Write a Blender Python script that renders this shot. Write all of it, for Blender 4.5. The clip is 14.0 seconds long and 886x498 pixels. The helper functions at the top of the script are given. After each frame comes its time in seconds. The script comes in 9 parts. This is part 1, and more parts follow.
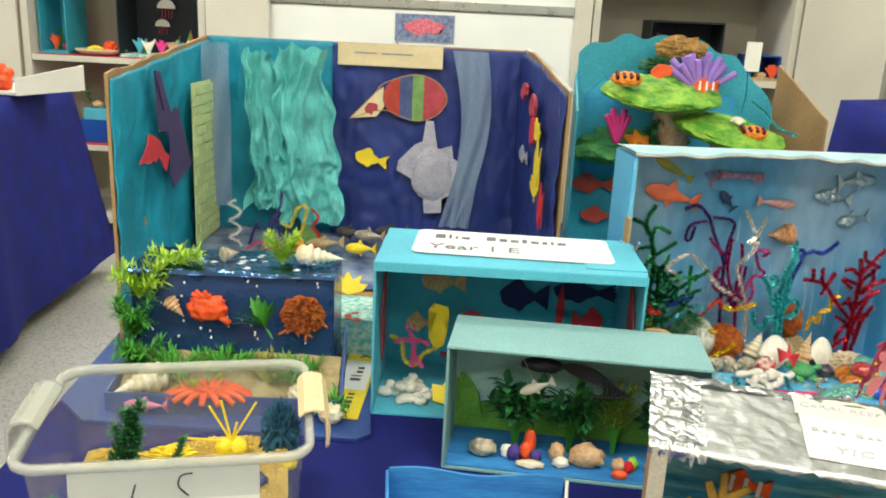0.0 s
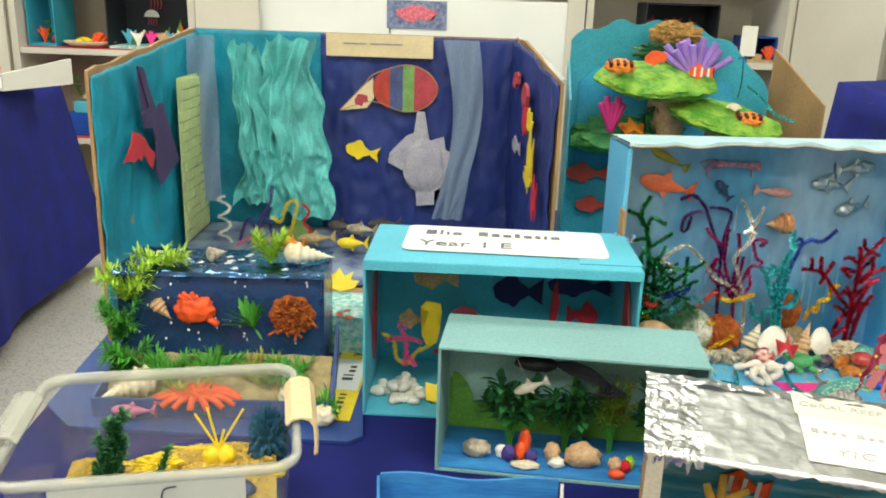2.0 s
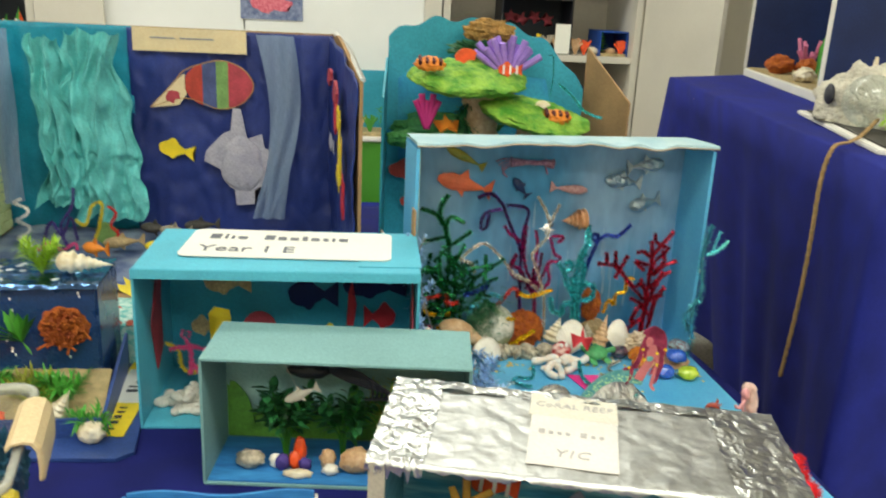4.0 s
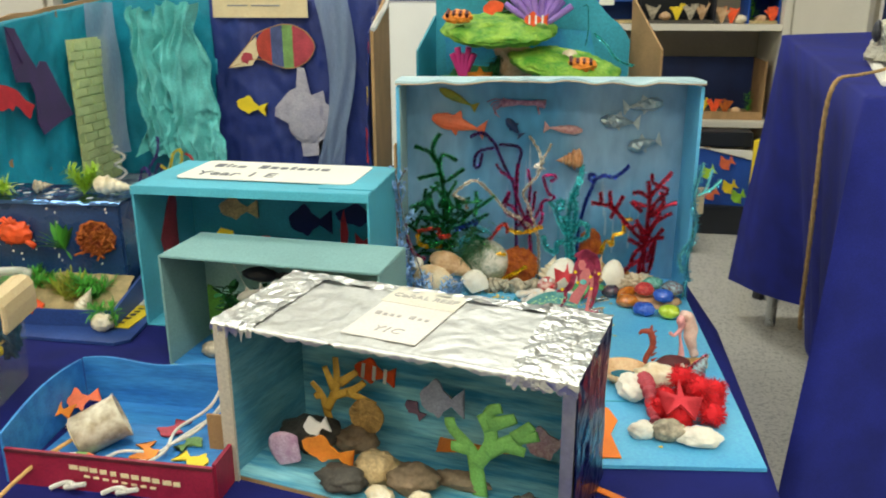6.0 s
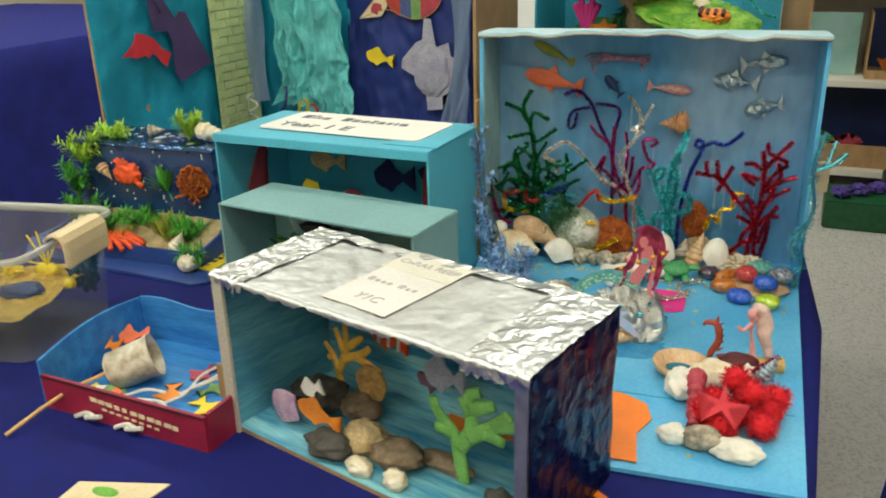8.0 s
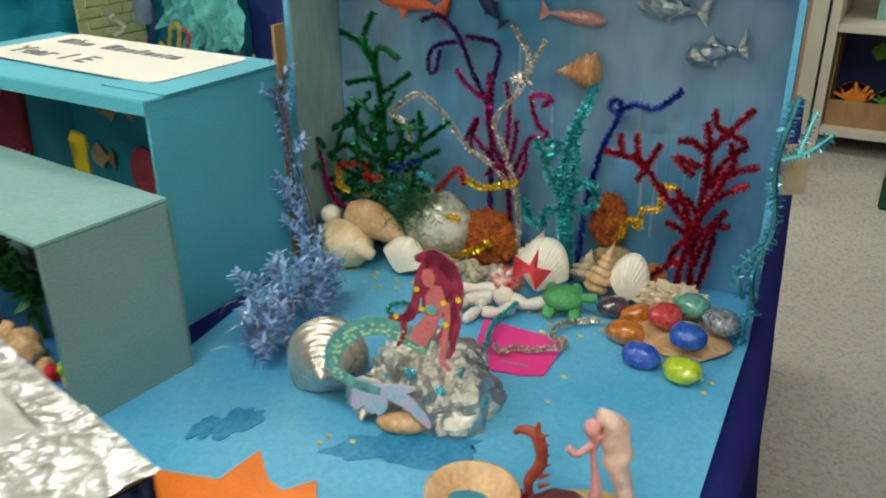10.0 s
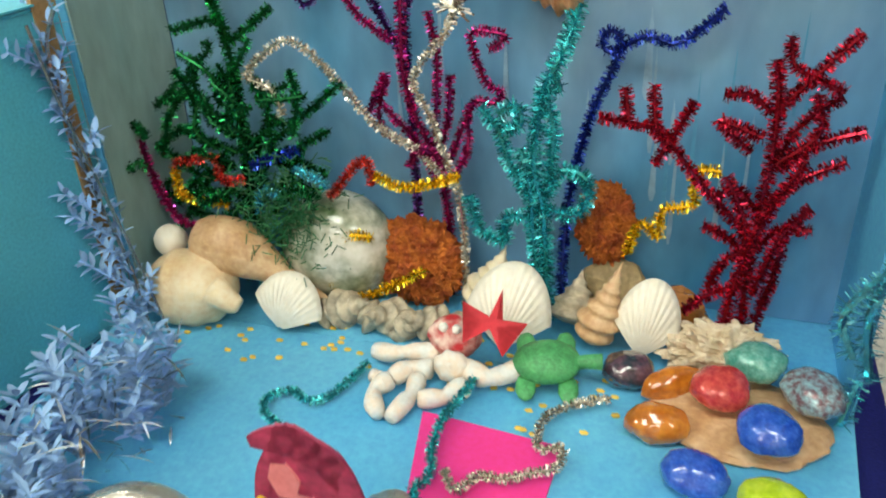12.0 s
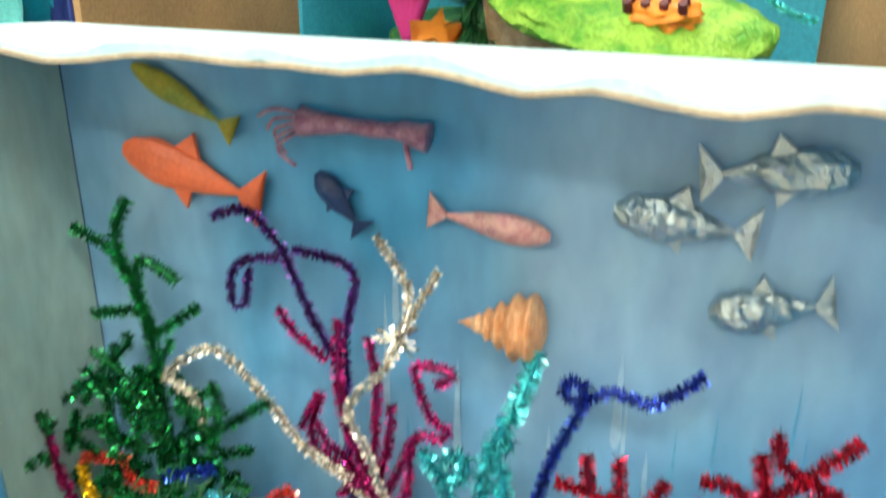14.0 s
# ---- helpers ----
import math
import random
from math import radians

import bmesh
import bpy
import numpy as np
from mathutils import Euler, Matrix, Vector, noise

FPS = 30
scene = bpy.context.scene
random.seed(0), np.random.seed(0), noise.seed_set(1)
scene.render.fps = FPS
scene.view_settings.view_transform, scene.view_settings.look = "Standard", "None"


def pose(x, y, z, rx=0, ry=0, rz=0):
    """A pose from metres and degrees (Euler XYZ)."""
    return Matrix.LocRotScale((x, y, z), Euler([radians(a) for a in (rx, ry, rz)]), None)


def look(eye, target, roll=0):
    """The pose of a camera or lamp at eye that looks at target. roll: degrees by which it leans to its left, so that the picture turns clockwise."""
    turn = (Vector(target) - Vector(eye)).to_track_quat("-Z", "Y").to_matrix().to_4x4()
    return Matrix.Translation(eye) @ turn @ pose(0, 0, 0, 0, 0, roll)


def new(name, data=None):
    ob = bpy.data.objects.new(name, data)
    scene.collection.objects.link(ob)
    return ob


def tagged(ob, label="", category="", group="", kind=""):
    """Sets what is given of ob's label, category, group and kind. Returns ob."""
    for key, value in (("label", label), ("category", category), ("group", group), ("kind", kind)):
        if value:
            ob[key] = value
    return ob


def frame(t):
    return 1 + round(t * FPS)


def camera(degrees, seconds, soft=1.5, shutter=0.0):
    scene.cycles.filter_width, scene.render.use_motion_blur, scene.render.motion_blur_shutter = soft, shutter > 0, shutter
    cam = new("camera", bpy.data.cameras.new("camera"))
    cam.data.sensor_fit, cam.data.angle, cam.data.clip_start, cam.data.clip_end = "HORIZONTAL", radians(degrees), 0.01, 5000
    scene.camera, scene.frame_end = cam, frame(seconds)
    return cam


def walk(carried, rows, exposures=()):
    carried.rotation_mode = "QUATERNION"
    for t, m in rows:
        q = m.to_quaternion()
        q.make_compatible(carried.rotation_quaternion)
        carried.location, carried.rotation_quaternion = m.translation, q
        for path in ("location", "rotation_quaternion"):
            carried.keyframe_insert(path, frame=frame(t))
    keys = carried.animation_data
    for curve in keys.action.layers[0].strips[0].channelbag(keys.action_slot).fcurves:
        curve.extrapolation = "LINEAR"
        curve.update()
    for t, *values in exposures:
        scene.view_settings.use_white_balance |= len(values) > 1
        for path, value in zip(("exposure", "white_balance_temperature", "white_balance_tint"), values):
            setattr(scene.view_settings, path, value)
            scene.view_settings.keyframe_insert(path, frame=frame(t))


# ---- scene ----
cam = camera(56.8, 14.0, soft=1.9, shutter=0.35)
PATH = [
    (0, (0.185, 0.267, 1.211), (0.149, 2.193, 0.672), 2.8),
    (0.5, (0.188, 0.276, 1.214), (0.161, 2.199, 0.663), 2.2),
    (1, (0.19, 0.292, 1.215), (0.172, 2.215, 0.665), 2.2),
    (1.5, (0.192, 0.293, 1.219), (0.175, 2.213, 0.659), 2.0),
    (2, (0.194, 0.293, 1.22), (0.163, 2.209, 0.646), 1.9),
    (2.5, (0.205, 0.293, 1.228), (0.206, 2.209, 0.654), 2.3),
    (3, (0.252, 0.299, 1.243), (0.341, 2.221, 0.696), 2.4),
    (3.5, (0.302, 0.304, 1.245), (0.462, 2.222, 0.7), 2.4),
    (4, (0.344, 0.306, 1.238), (0.56, 2.205, 0.65), 2.8),
    (4.2, (0.35, 0.303, 1.231), (0.597, 2.191, 0.618), 3.2),
    (6.3, (0.711, 0.209, 1.178), (0.324, 2.073, 0.566), -0.5),
    (6.5, (0.712, 0.212, 1.181), (0.283, 2.066, 0.563), -0.5),
    (7, (0.725, 0.225, 1.171), (0.247, 2.062, 0.541), -0.4),
    (7.2, (0.747, 0.231, 1.174), (0.203, 2.044, 0.528), -0.9),
    (9.3, (0.98, 0.63, 1.118), (0.089, 2.23, 0.314), -0.3),
    (9.5, (0.97, 0.682, 1.104), (0.082, 2.277, 0.287), -0.5),
    (10, (0.955, 0.805, 1.079), (0.057, 2.386, 0.245), -0.3),
    (10.5, (0.958, 0.912, 1.059), (0.095, 2.471, 0.151), -0.5),
    (11, (0.931, 0.965, 1.047), (0.113, 2.512, 0.079), -1.5),
    (11.5, (0.875, 1.025, 1.028), (0.084, 2.583, 0.055), -2.7),
    (12, (0.827, 1.079, 1.008), (0.093, 2.663, 0.032), -2.8),
    (12.5, (0.814, 1.108, 1.007), (0.1, 2.704, 0.035), -2.5),
    (13, (0.815, 1.119, 1.01), (0.134, 2.72, 0.024), -1.6),
    (13.5, (0.821, 1.136, 1.044), (0.097, 2.776, 0.157), -0.8),
    (14, (0.816, 1.192, 1.091), (0.022, 2.877, 0.361), 0.5),
]
walk(cam, [(t, look(eye, target, roll)) for t, eye, target, roll in PATH],
     [(0, 0.27), (2.5, 0.22), (4, -0.02), (7.2, -0.08), (9.4, -0.46), (10.5, 0.0), (11, 0.2), (12, 0.26), (13, 0.56), (13.5, 0.66), (14, 0.93)])

# ---- light: a closed classroom under ceiling panels, with an added side light ----
FLOOR, TABLE = 0.18, 0.70
world = bpy.data.worlds.new("room_air")
scene.world = world
world.use_nodes = True
world.node_tree.nodes["Background"].inputs[0].default_value = (1.0, 0.97, 0.9, 1)
world.node_tree.nodes["Background"].inputs[1].default_value = 0.15
scene.view_settings.exposure = 0.0


def area(name, eye, target, sx, sy, power, colour):
    lamp = bpy.data.lights.new(name, "AREA")
    lamp.shape, lamp.size, lamp.size_y, lamp.energy, lamp.color = "RECTANGLE", sx, sy, power, colour
    ob = new(name, lamp)
    ob.matrix_world = look(eye, target)
    return ob


CEIL = 2.95
# Unseen panels; the two at y -1.7 are added to brighten box interiors.
PANELS = [(-1.3, 0.2), (0.5, 2.95), (-1.4, 2.85), (0.75, 0.2), (2.9, 0.0), (-0.9, -1.7), (1.2, -1.7)]
for px, py in PANELS:
    area("ceiling_and_fill_light", (px, py, CEIL - 0.03), (px, py, 0), 1.15, 0.55, 29.5, (0.935, 0.955, 0.84))
# Soft light added from the left to set the balance; no window is modelled.
area("added_side_light", (-3.28, 2.0, 1.75), (0, 1.8, 1.3), 2.2, 1.3, 16, (1.0, 0.98, 0.93))


# ---- materials ----
def rgb(h):
    c = [int(h[i:i + 2], 16) / 255 for i in (0, 2, 4)]
    return tuple(v / 12.92 if v < 0.04045 else ((v + 0.055) / 1.055) ** 2.4 for v in c) + (1,)


def mat(name, colour, rough=0.6, metal=0.0, var=0.18, scale=30.0, fine=400.0, bump=0.15, stretch=(1, 1, 1), spread=0.0, other=None,
        sheen=0.0, coat=0.0, trans=0.0, ior=1.45, spec=0.5, depth=0.002):
    """A surface with broad patches, fine grain and relief. spread: change from object to object; other: a second colour of the patches."""
    m = bpy.data.materials.new(name)
    m.use_nodes = True
    nt = m.node_tree
    n, ln = nt.nodes, nt.links
    b = n["Principled BSDF"]
    c = rgb(colour)
    tc = n.new("ShaderNodeTexCoord")
    mp = n.new("ShaderNodeMapping")
    mp.inputs["Scale"].default_value = stretch
    ln.new(tc.outputs["Object"], mp.inputs["Vector"])
    broad = n.new("ShaderNodeTexNoise")
    broad.inputs["Scale"].default_value, broad.inputs["Detail"].default_value = scale, 4
    small = n.new("ShaderNodeTexNoise")
    small.inputs["Scale"].default_value, small.inputs["Detail"].default_value = fine, 3
    for t in (broad, small):
        ln.new(mp.outputs[0], t.inputs["Vector"])
    ramp = n.new("ShaderNodeValToRGB")
    d = rgb(other) if other else tuple(min(1, v * (1 + var)) for v in c[:3]) + (1,)
    e0 = c if other else tuple(v * (1 - var) for v in c[:3]) + (1,)
    ramp.color_ramp.elements[0].position, ramp.color_ramp.elements[0].color = 0.36, e0
    ramp.color_ramp.elements[1].position, ramp.color_ramp.elements[1].color = 0.64, d
    ln.new(broad.outputs[0], ramp.inputs[0])
    mix = n.new("ShaderNodeMix")
    mix.data_type, mix.blend_type = "RGBA", "OVERLAY"
    mix.inputs[0].default_value = min(1, 0.25 + var)
    ln.new(ramp.outputs[0], mix.inputs[6])
    ln.new(small.outputs[0], mix.inputs[7])
    last = mix.outputs[2]
    if spread:
        info = n.new("ShaderNodeObjectInfo")
        hsv = n.new("ShaderNodeHueSaturation")
        rng = n.new("ShaderNodeMapRange")
        rng.inputs[3].default_value, rng.inputs[4].default_value = 1 - spread, 1 + spread
        ln.new(info.outputs["Random"], rng.inputs[0])
        ln.new(rng.outputs[0], hsv.inputs["Value"])
        ln.new(last, hsv.inputs["Color"])
        last = hsv.outputs[0]
    ln.new(last, b.inputs["Base Color"])
    rr = n.new("ShaderNodeMapRange")
    rr.inputs[3].default_value, rr.inputs[4].default_value = max(0.02, rough - 0.12), min(1, rough + 0.1)
    ln.new(broad.outputs[0], rr.inputs[0])
    ln.new(rr.outputs[0], b.inputs["Roughness"])
    b.inputs["Metallic"].default_value = metal
    b.inputs["Specular IOR Level"].default_value = spec
    b.inputs["Sheen Weight"].default_value = sheen
    b.inputs["Coat Weight"].default_value = coat
    b.inputs["Transmission Weight"].default_value = trans
    b.inputs["IOR"].default_value = ior
    if bump:
        add = n.new("ShaderNodeMath")
        add.operation = "ADD"
        ln.new(broad.outputs[0], add.inputs[0])
        ln.new(small.outputs[0], add.inputs[1])
        bp = n.new("ShaderNodeBump")
        bp.inputs["Strength"].default_value, bp.inputs["Distance"].default_value = bump, depth
        ln.new(add.outputs[0], bp.inputs["Height"])
        ln.new(bp.outputs[0], b.inputs["Normal"])
    return m


def crinkled(name, colour, rough=0.3, scale=45, strength=0.35, distance=0.005):
    """Metal foil with sharp creases."""
    m = mat(name, colour, rough, 1.0, 0.05, 40, 200, 0)
    nt = m.node_tree
    n, ln = nt.nodes, nt.links
    tc = n.new("ShaderNodeTexCoord")
    warp = n.new("ShaderNodeTexNoise")
    warp.inputs["Scale"].default_value, warp.inputs["Detail"].default_value = scale * 0.35, 5
    v = n.new("ShaderNodeTexVoronoi")
    v.feature, v.inputs["Scale"].default_value = "F1", scale
    add = n.new("ShaderNodeMixRGB")
    add.blend_type, add.inputs[0].default_value = "ADD", 0.08
    ln.new(tc.outputs["Object"], add.inputs[1])
    ln.new(warp.outputs["Color"], add.inputs[2])
    ln.new(tc.outputs["Object"], warp.inputs["Vector"])
    ln.new(add.outputs[0], v.inputs["Vector"])
    s = n.new("ShaderNodeMath")
    s.operation = "MULTIPLY_ADD"
    s.inputs[1].default_value = 2.0
    ln.new(warp.outputs[0], s.inputs[0])
    ln.new(v.outputs["Distance"], s.inputs[2])
    bp = n.new("ShaderNodeBump")
    bp.inputs["Strength"].default_value, bp.inputs["Distance"].default_value = strength, distance
    ln.new(s.outputs[0], bp.inputs["Height"])
    ln.new(bp.outputs[0], n["Principled BSDF"].inputs["Normal"])
    return m


def clear(name, colour, rough=0.05, mixin=0.25, gloss=0.06):
    """Thin clear or cloudy plastic: mostly see-through, partly a pale film, with a faint gloss."""
    m = bpy.data.materials.new(name)
    m.use_nodes = True
    n, ln = m.node_tree.nodes, m.node_tree.links
    b = n["Principled BSDF"]
    noise_t = n.new("ShaderNodeTexNoise")
    noise_t.inputs["Scale"].default_value = 25
    rng = n.new("ShaderNodeMapRange")
    rng.inputs[3].default_value, rng.inputs[4].default_value = mixin * 0.7, mixin * 1.3
    ln.new(noise_t.outputs[0], rng.inputs[0])
    b.inputs["Base Color"].default_value = rgb(colour)
    b.inputs["Roughness"].default_value = rough
    tr = n.new("ShaderNodeBsdfTransparent")
    tr.inputs[0].default_value = (0.93, 0.96, 0.96, 1)
    mx = n.new("ShaderNodeMixShader")
    ln.new(rng.outputs[0], mx.inputs[0])
    ln.new(tr.outputs[0], mx.inputs[1])
    ln.new(b.outputs[0], mx.inputs[2])
    g = n.new("ShaderNodeBsdfGlossy")
    g.inputs["Roughness"].default_value = rough
    mx2 = n.new("ShaderNodeMixShader")
    mx2.inputs[0].default_value = gloss
    ln.new(mx.outputs[0], mx2.inputs[1])
    ln.new(g.outputs[0], mx2.inputs[2])
    ln.new(mx2.outputs[0], n["Material Output"].inputs["Surface"])
    return m


M = {}
M["floor"] = mat("speckled_vinyl", "b2b0ab", 0.3, 0, 0.1, 130, 420, 0.05, other="c4c0b8")
M["wall"] = mat("wall_paint", "cfc8b6", 0.7, 0, 0.05, 2, 200, 0.08)
M["ceiling"] = mat("ceiling_tile", "e2e0d8", 0.85, 0, 0.04, 8, 300, 0.2)
M["cabinet"] = mat("white_laminate", "d9d3c5", 0.42, 0, 0.04, 3, 300, 0.04)
M["cabback"] = mat("beige_laminate", "bfb6a4", 0.6, 0, 0.06, 3, 300, 0.04)
M["board"] = mat("white_board", "f1f1ed", 0.25, 0, 0.03, 3, 200, 0.02)
M["cloth"] = mat("royal_blue_cloth", "20287c", 0.8, 0, 0.16, 14, 700, 0.35, spec=0.25, depth=0.0012)
M["showcloth"] = mat("deep_blue_cloth", "1b2064", 0.85, 0, 0.16, 14, 700, 0.35, spec=0.2, depth=0.0012)
M["navycloth"] = mat("navy_cloth", "191f52", 0.8, 0, 0.18, 14, 700, 0.35, depth=0.0012)
M["metal"] = mat("brushed_steel", "b9bbbd", 0.3, 1.0, 0.05)
M["skyblue"] = mat("sky_blue_poster_paint", "55aee0", 0.45, 0, 0.06, 9, 300, 0.06, other="68bbe4")
M["palewash"] = mat("watery_blue_paint", "4391c0", 0.4, 0, 0.08, 6, 60, 0.03, stretch=(1, 1, 0.45), other="8bb0cf")
M["drip"] = mat("thin_pale_paint_run", "8fb3cd", 0.4, 0, 0.08, 30, 200, 0.03)
M["bluedrip"] = mat("blue_paint_run", "5a9fc6", 0.4, 0, 0.08, 30, 200, 0.03)
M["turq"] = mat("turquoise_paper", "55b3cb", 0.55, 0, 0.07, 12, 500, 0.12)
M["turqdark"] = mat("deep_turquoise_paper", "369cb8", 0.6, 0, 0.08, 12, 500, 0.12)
M["sage"] = mat("sage_green_card", "7ea8a8", 0.62, 0, 0.06, 8, 500, 0.12)
M["sagein"] = mat("watery_green_card", "8fbfb6", 0.6, 0, 0.12, 9, 300, 0.12, other="a8cfc8")
M["brown"] = mat("corrugated_cardboard", "a9855c", 0.8, 0, 0.14, 10, 300, 0.3, stretch=(3, 1, 1))
M["foil"] = crinkled("aluminium_foil", "dcdcda", 0.33, 75, 0.35, 0.004)
M["foilsoft"] = crinkled("smoothed_foil", "d2d2d0", 0.46, 48, 0.2, 0.004)
M["navyfoil"] = crinkled("navy_painted_foil", "38405f", 0.3, 45, 0.8, 0.005)
M["white"] = mat("white_paper", "ece8df", 0.6, 0, 0.03, 10, 400, 0.06)
M["cream"] = mat("cream_paper", "e3cfa6", 0.65, 0, 0.07, 14, 300, 0.08)
M["ink"] = mat("black_ink", "3a3a42", 0.6, 0, 0.1)
M["pencil"] = mat("faint_pencil", "b4afac", 0.6, 0, 0.1)
M["softink"] = mat("grey_printed_ink", "62656e", 0.6, 0, 0.1)
M["greyink"] = mat("pencil_grey_ink", "94939a", 0.6, 0, 0.1)
M["teal"] = mat("teal_crepe_paper", "1f96b2", 0.4, 0, 0.16, 12, 350, 0.45, depth=0.003)
M["navy"] = mat("navy_crepe_paper", "2a3a80", 0.42, 0, 0.16, 10, 350, 0.45, depth=0.003)
M["aqua"] = mat("aqua_tissue", "68c2c0", 0.6, 0, 0.16, 20, 300, 0.4)
M["veil"] = clear("grey_blue_veil", "8fa3c4", 0.5, 0.55, 0.02)
M["purple"] = mat("dark_purple_paper", "4e3a66", 0.6, 0, 0.15, 20, 300, 0.3)
M["lime"] = mat("pale_green_paper", "c2cf95", 0.65, 0, 0.08, 18, 300, 0.12)
M["red"] = mat("red_card", "d2333f", 0.5, 0, 0.12)
M["yellow"] = mat("yellow_card", "f0d22c", 0.5, 0, 0.08)
M["orange"] = mat("orange_card", "f27f1f", 0.5, 0, 0.06)
M["ray"] = mat("silver_grey_fabric", "a6a2b4", 0.5, 0, 0.12, 25, 300, 0.4, other="bdb9c4")
M["stripe_red"] = mat("brick_red_paint", "bb4436", 0.6, 0, 0.2, 30)
M["stripe_blue"] = mat("slate_blue_paint", "4a5583", 0.6, 0, 0.2, 30)
M["stripe_green"] = mat("leaf_green_paint", "7aa05c", 0.6, 0, 0.2, 30)
M["stripe_pink"] = mat("dark_rose_paint", "b2424f", 0.6, 0, 0.2, 30)
M["pink"] = mat("hot_pink_paper", "f23f97", 0.5, 0, 0.05, 10, 300, 0.08)
M["coralgreen"] = mat("clay_reef_green", "4f9a2c", 0.6, 0, 0.25, 45, 300, 0.8, other="9cc84a", depth=0.006)
M["darkgreen"] = mat("shadow_green_paint", "2f7d4a", 0.7, 0, 0.3, 25, 200, 0.6, other="5aa050", depth=0.004)
M["backteal"] = mat("teal_card", "2b93a8", 0.55, 0, 0.12, 6, 300, 0.12, other="3fa8c2")
M["violet"] = mat("violet_straws", "a37fd6", 0.45, 0, 0.12, 30, 300, 0.1, spread=0.12)
M["sponge"] = mat("tan_sponge", "b28a4e", 0.85, 0, 0.3, 60, 300, 1.0, depth=0.005)
M["orangespot"] = mat("orange_clay", "ea8a2c", 0.5, 0, 0.12, 40)
M["maroon"] = mat("dark_maroon", "571d22", 0.6, 0, 0.2)
M["whitestripe"] = mat("white_paint", "f0ebe2", 0.5, 0, 0.04)
M["plastic"] = clear("clear_tub_plastic", "dcdad2", 0.12, 0.11, 0.05)
M["rim"] = clear("cloudy_tub_rim", "d8d5c8", 0.25, 0.42, 0.06)
M["tan"] = mat("tan_plastic", "e0c79a", 0.4, 0, 0.06, 12, 300, 0.05)
M["sand"] = mat("yellow_sand", "e3bf62", 0.95, 0, 0.18, 60, 900, 1.0, depth=0.004)
M["palesand"] = mat("beige_sand", "cdb685", 0.95, 0, 0.2, 60, 900, 1.0, depth=0.004)
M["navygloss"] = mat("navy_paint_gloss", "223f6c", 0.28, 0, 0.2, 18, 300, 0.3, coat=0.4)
M["bluefilm"] = crinkled("clear_film_over_blue", "5b82b6", 0.2, 34, 0.55, 0.006)
M["plantlime"] = mat("lime_plastic_plant", "8fc43a", 0.45, 0, 0.2, 40, spread=0.2)
M["plantgreen"] = mat("green_plastic_plant", "3f8e2c", 0.45, 0, 0.25, 40, spread=0.25)
M["plantdark"] = mat("dark_green_plastic_plant", "1e5a34", 0.4, 0, 0.25, 40, spread=0.25)
M["plantyellow"] = mat("olive_yellow_plant", "a6a640", 0.5, 0, 0.2, 40, spread=0.2)
M["hotorange"] = mat("orange_red_plastic", "ef5a2a", 0.45, 0, 0.15, 60)
M["rust"] = mat("rust_orange_sponge", "b3542a", 0.9, 0, 0.35, 90, 500, 1.0, other="d8792c", depth=0.006)
M["pencilblue"] = mat("blue_crayon", "2a72ba", 0.6, 0, 0.2, 60, 500, 0.08, stretch=(0.12, 1, 1), other="3d8ccc")
M["pencilteal"] = mat("teal_crayon", "3a8fb4", 0.6, 0, 0.2, 90, 500, 0.08, stretch=(0.12, 1, 1), other="8cc8d0")
M["crimson"] = mat("crimson_box_card", "96203c", 0.5, 0, 0.12, 30)
M["string"] = mat("white_string", "e2ded2", 0.8, 0, 0.08, 200, 900, 0.6)
M["wood"] = mat("pale_stick", "d0a565", 0.6, 0, 0.15, 60, 400, 0.1)
M["shellcream"] = mat("cream_shell", "dcc9a2", 0.45, 0, 0.12, 45, 260, 0.35, other="efe4cc", depth=0.003)
M["shelltan"] = mat("tan_shell", "c69a6e", 0.45, 0, 0.16, 60, 260, 0.35, other="dcb890", depth=0.003)
M["shellwhite"] = mat("white_shell", "eee7d8", 0.45, 0, 0.06, 60, 260, 0.3)
M["tanwhelk"] = mat("ringed_tan_shell", "b87a4c", 0.45, 0, 0.2, 90, 260, 0.4, stretch=(2, 1, 1), other="d2a27a", depth=0.003)
M["shellgrey"] = mat("mottled_grey_shell", "8d8474", 0.5, 0, 0.2, 70, 260, 0.4, other="c7b9a0")
M["shellsilver"] = mat("silver_painted_shell", "d2cdc4", 0.3, 0.75, 0.1, 50, 300, 0.2)
M["stonedark"] = mat("dark_stone", "4a4640", 0.7, 0, 0.25, 40, 300, 0.4)
M["stonetan"] = mat("tan_stone", "b59c72", 0.7, 0, 0.25, 40, 300, 0.3, spread=0.2)
M["pebble"] = mat("white_pebble", "ddd8cc", 0.55, 0, 0.08, 60, 300, 0.15, spread=0.08)
M["tiger"] = mat("brown_glazed_stone", "8c5a2c", 0.15, 0, 0.3, 60, 200, 0.1, coat=0.6, other="c07c3a")


# ---- building blocks ----
def thing(name, m=None, label="", category="", group="", kind=""):
    ob = new(name)
    ob.empty_display_size = 0.05
    if m is not None:
        ob.matrix_basis = m
    return tagged(ob, label, category, group, kind)


def part(name, bm, material, parent=None, label="", smooth=False, place=None):
    """One bmesh as one mesh object under a thing or a part."""
    me = bpy.data.meshes.new(name)
    bmesh.ops.recalc_face_normals(bm, faces=bm.faces)
    bm.to_mesh(me)
    bm.free()
    me.materials.append(material)
    if smooth:
        me.polygons.foreach_set("use_smooth", [True] * len(me.polygons))
    ob = new(name, me)
    if parent is not None:
        ob.parent = parent
    if place is not None:
        ob.matrix_basis = place
    return tagged(ob, label)


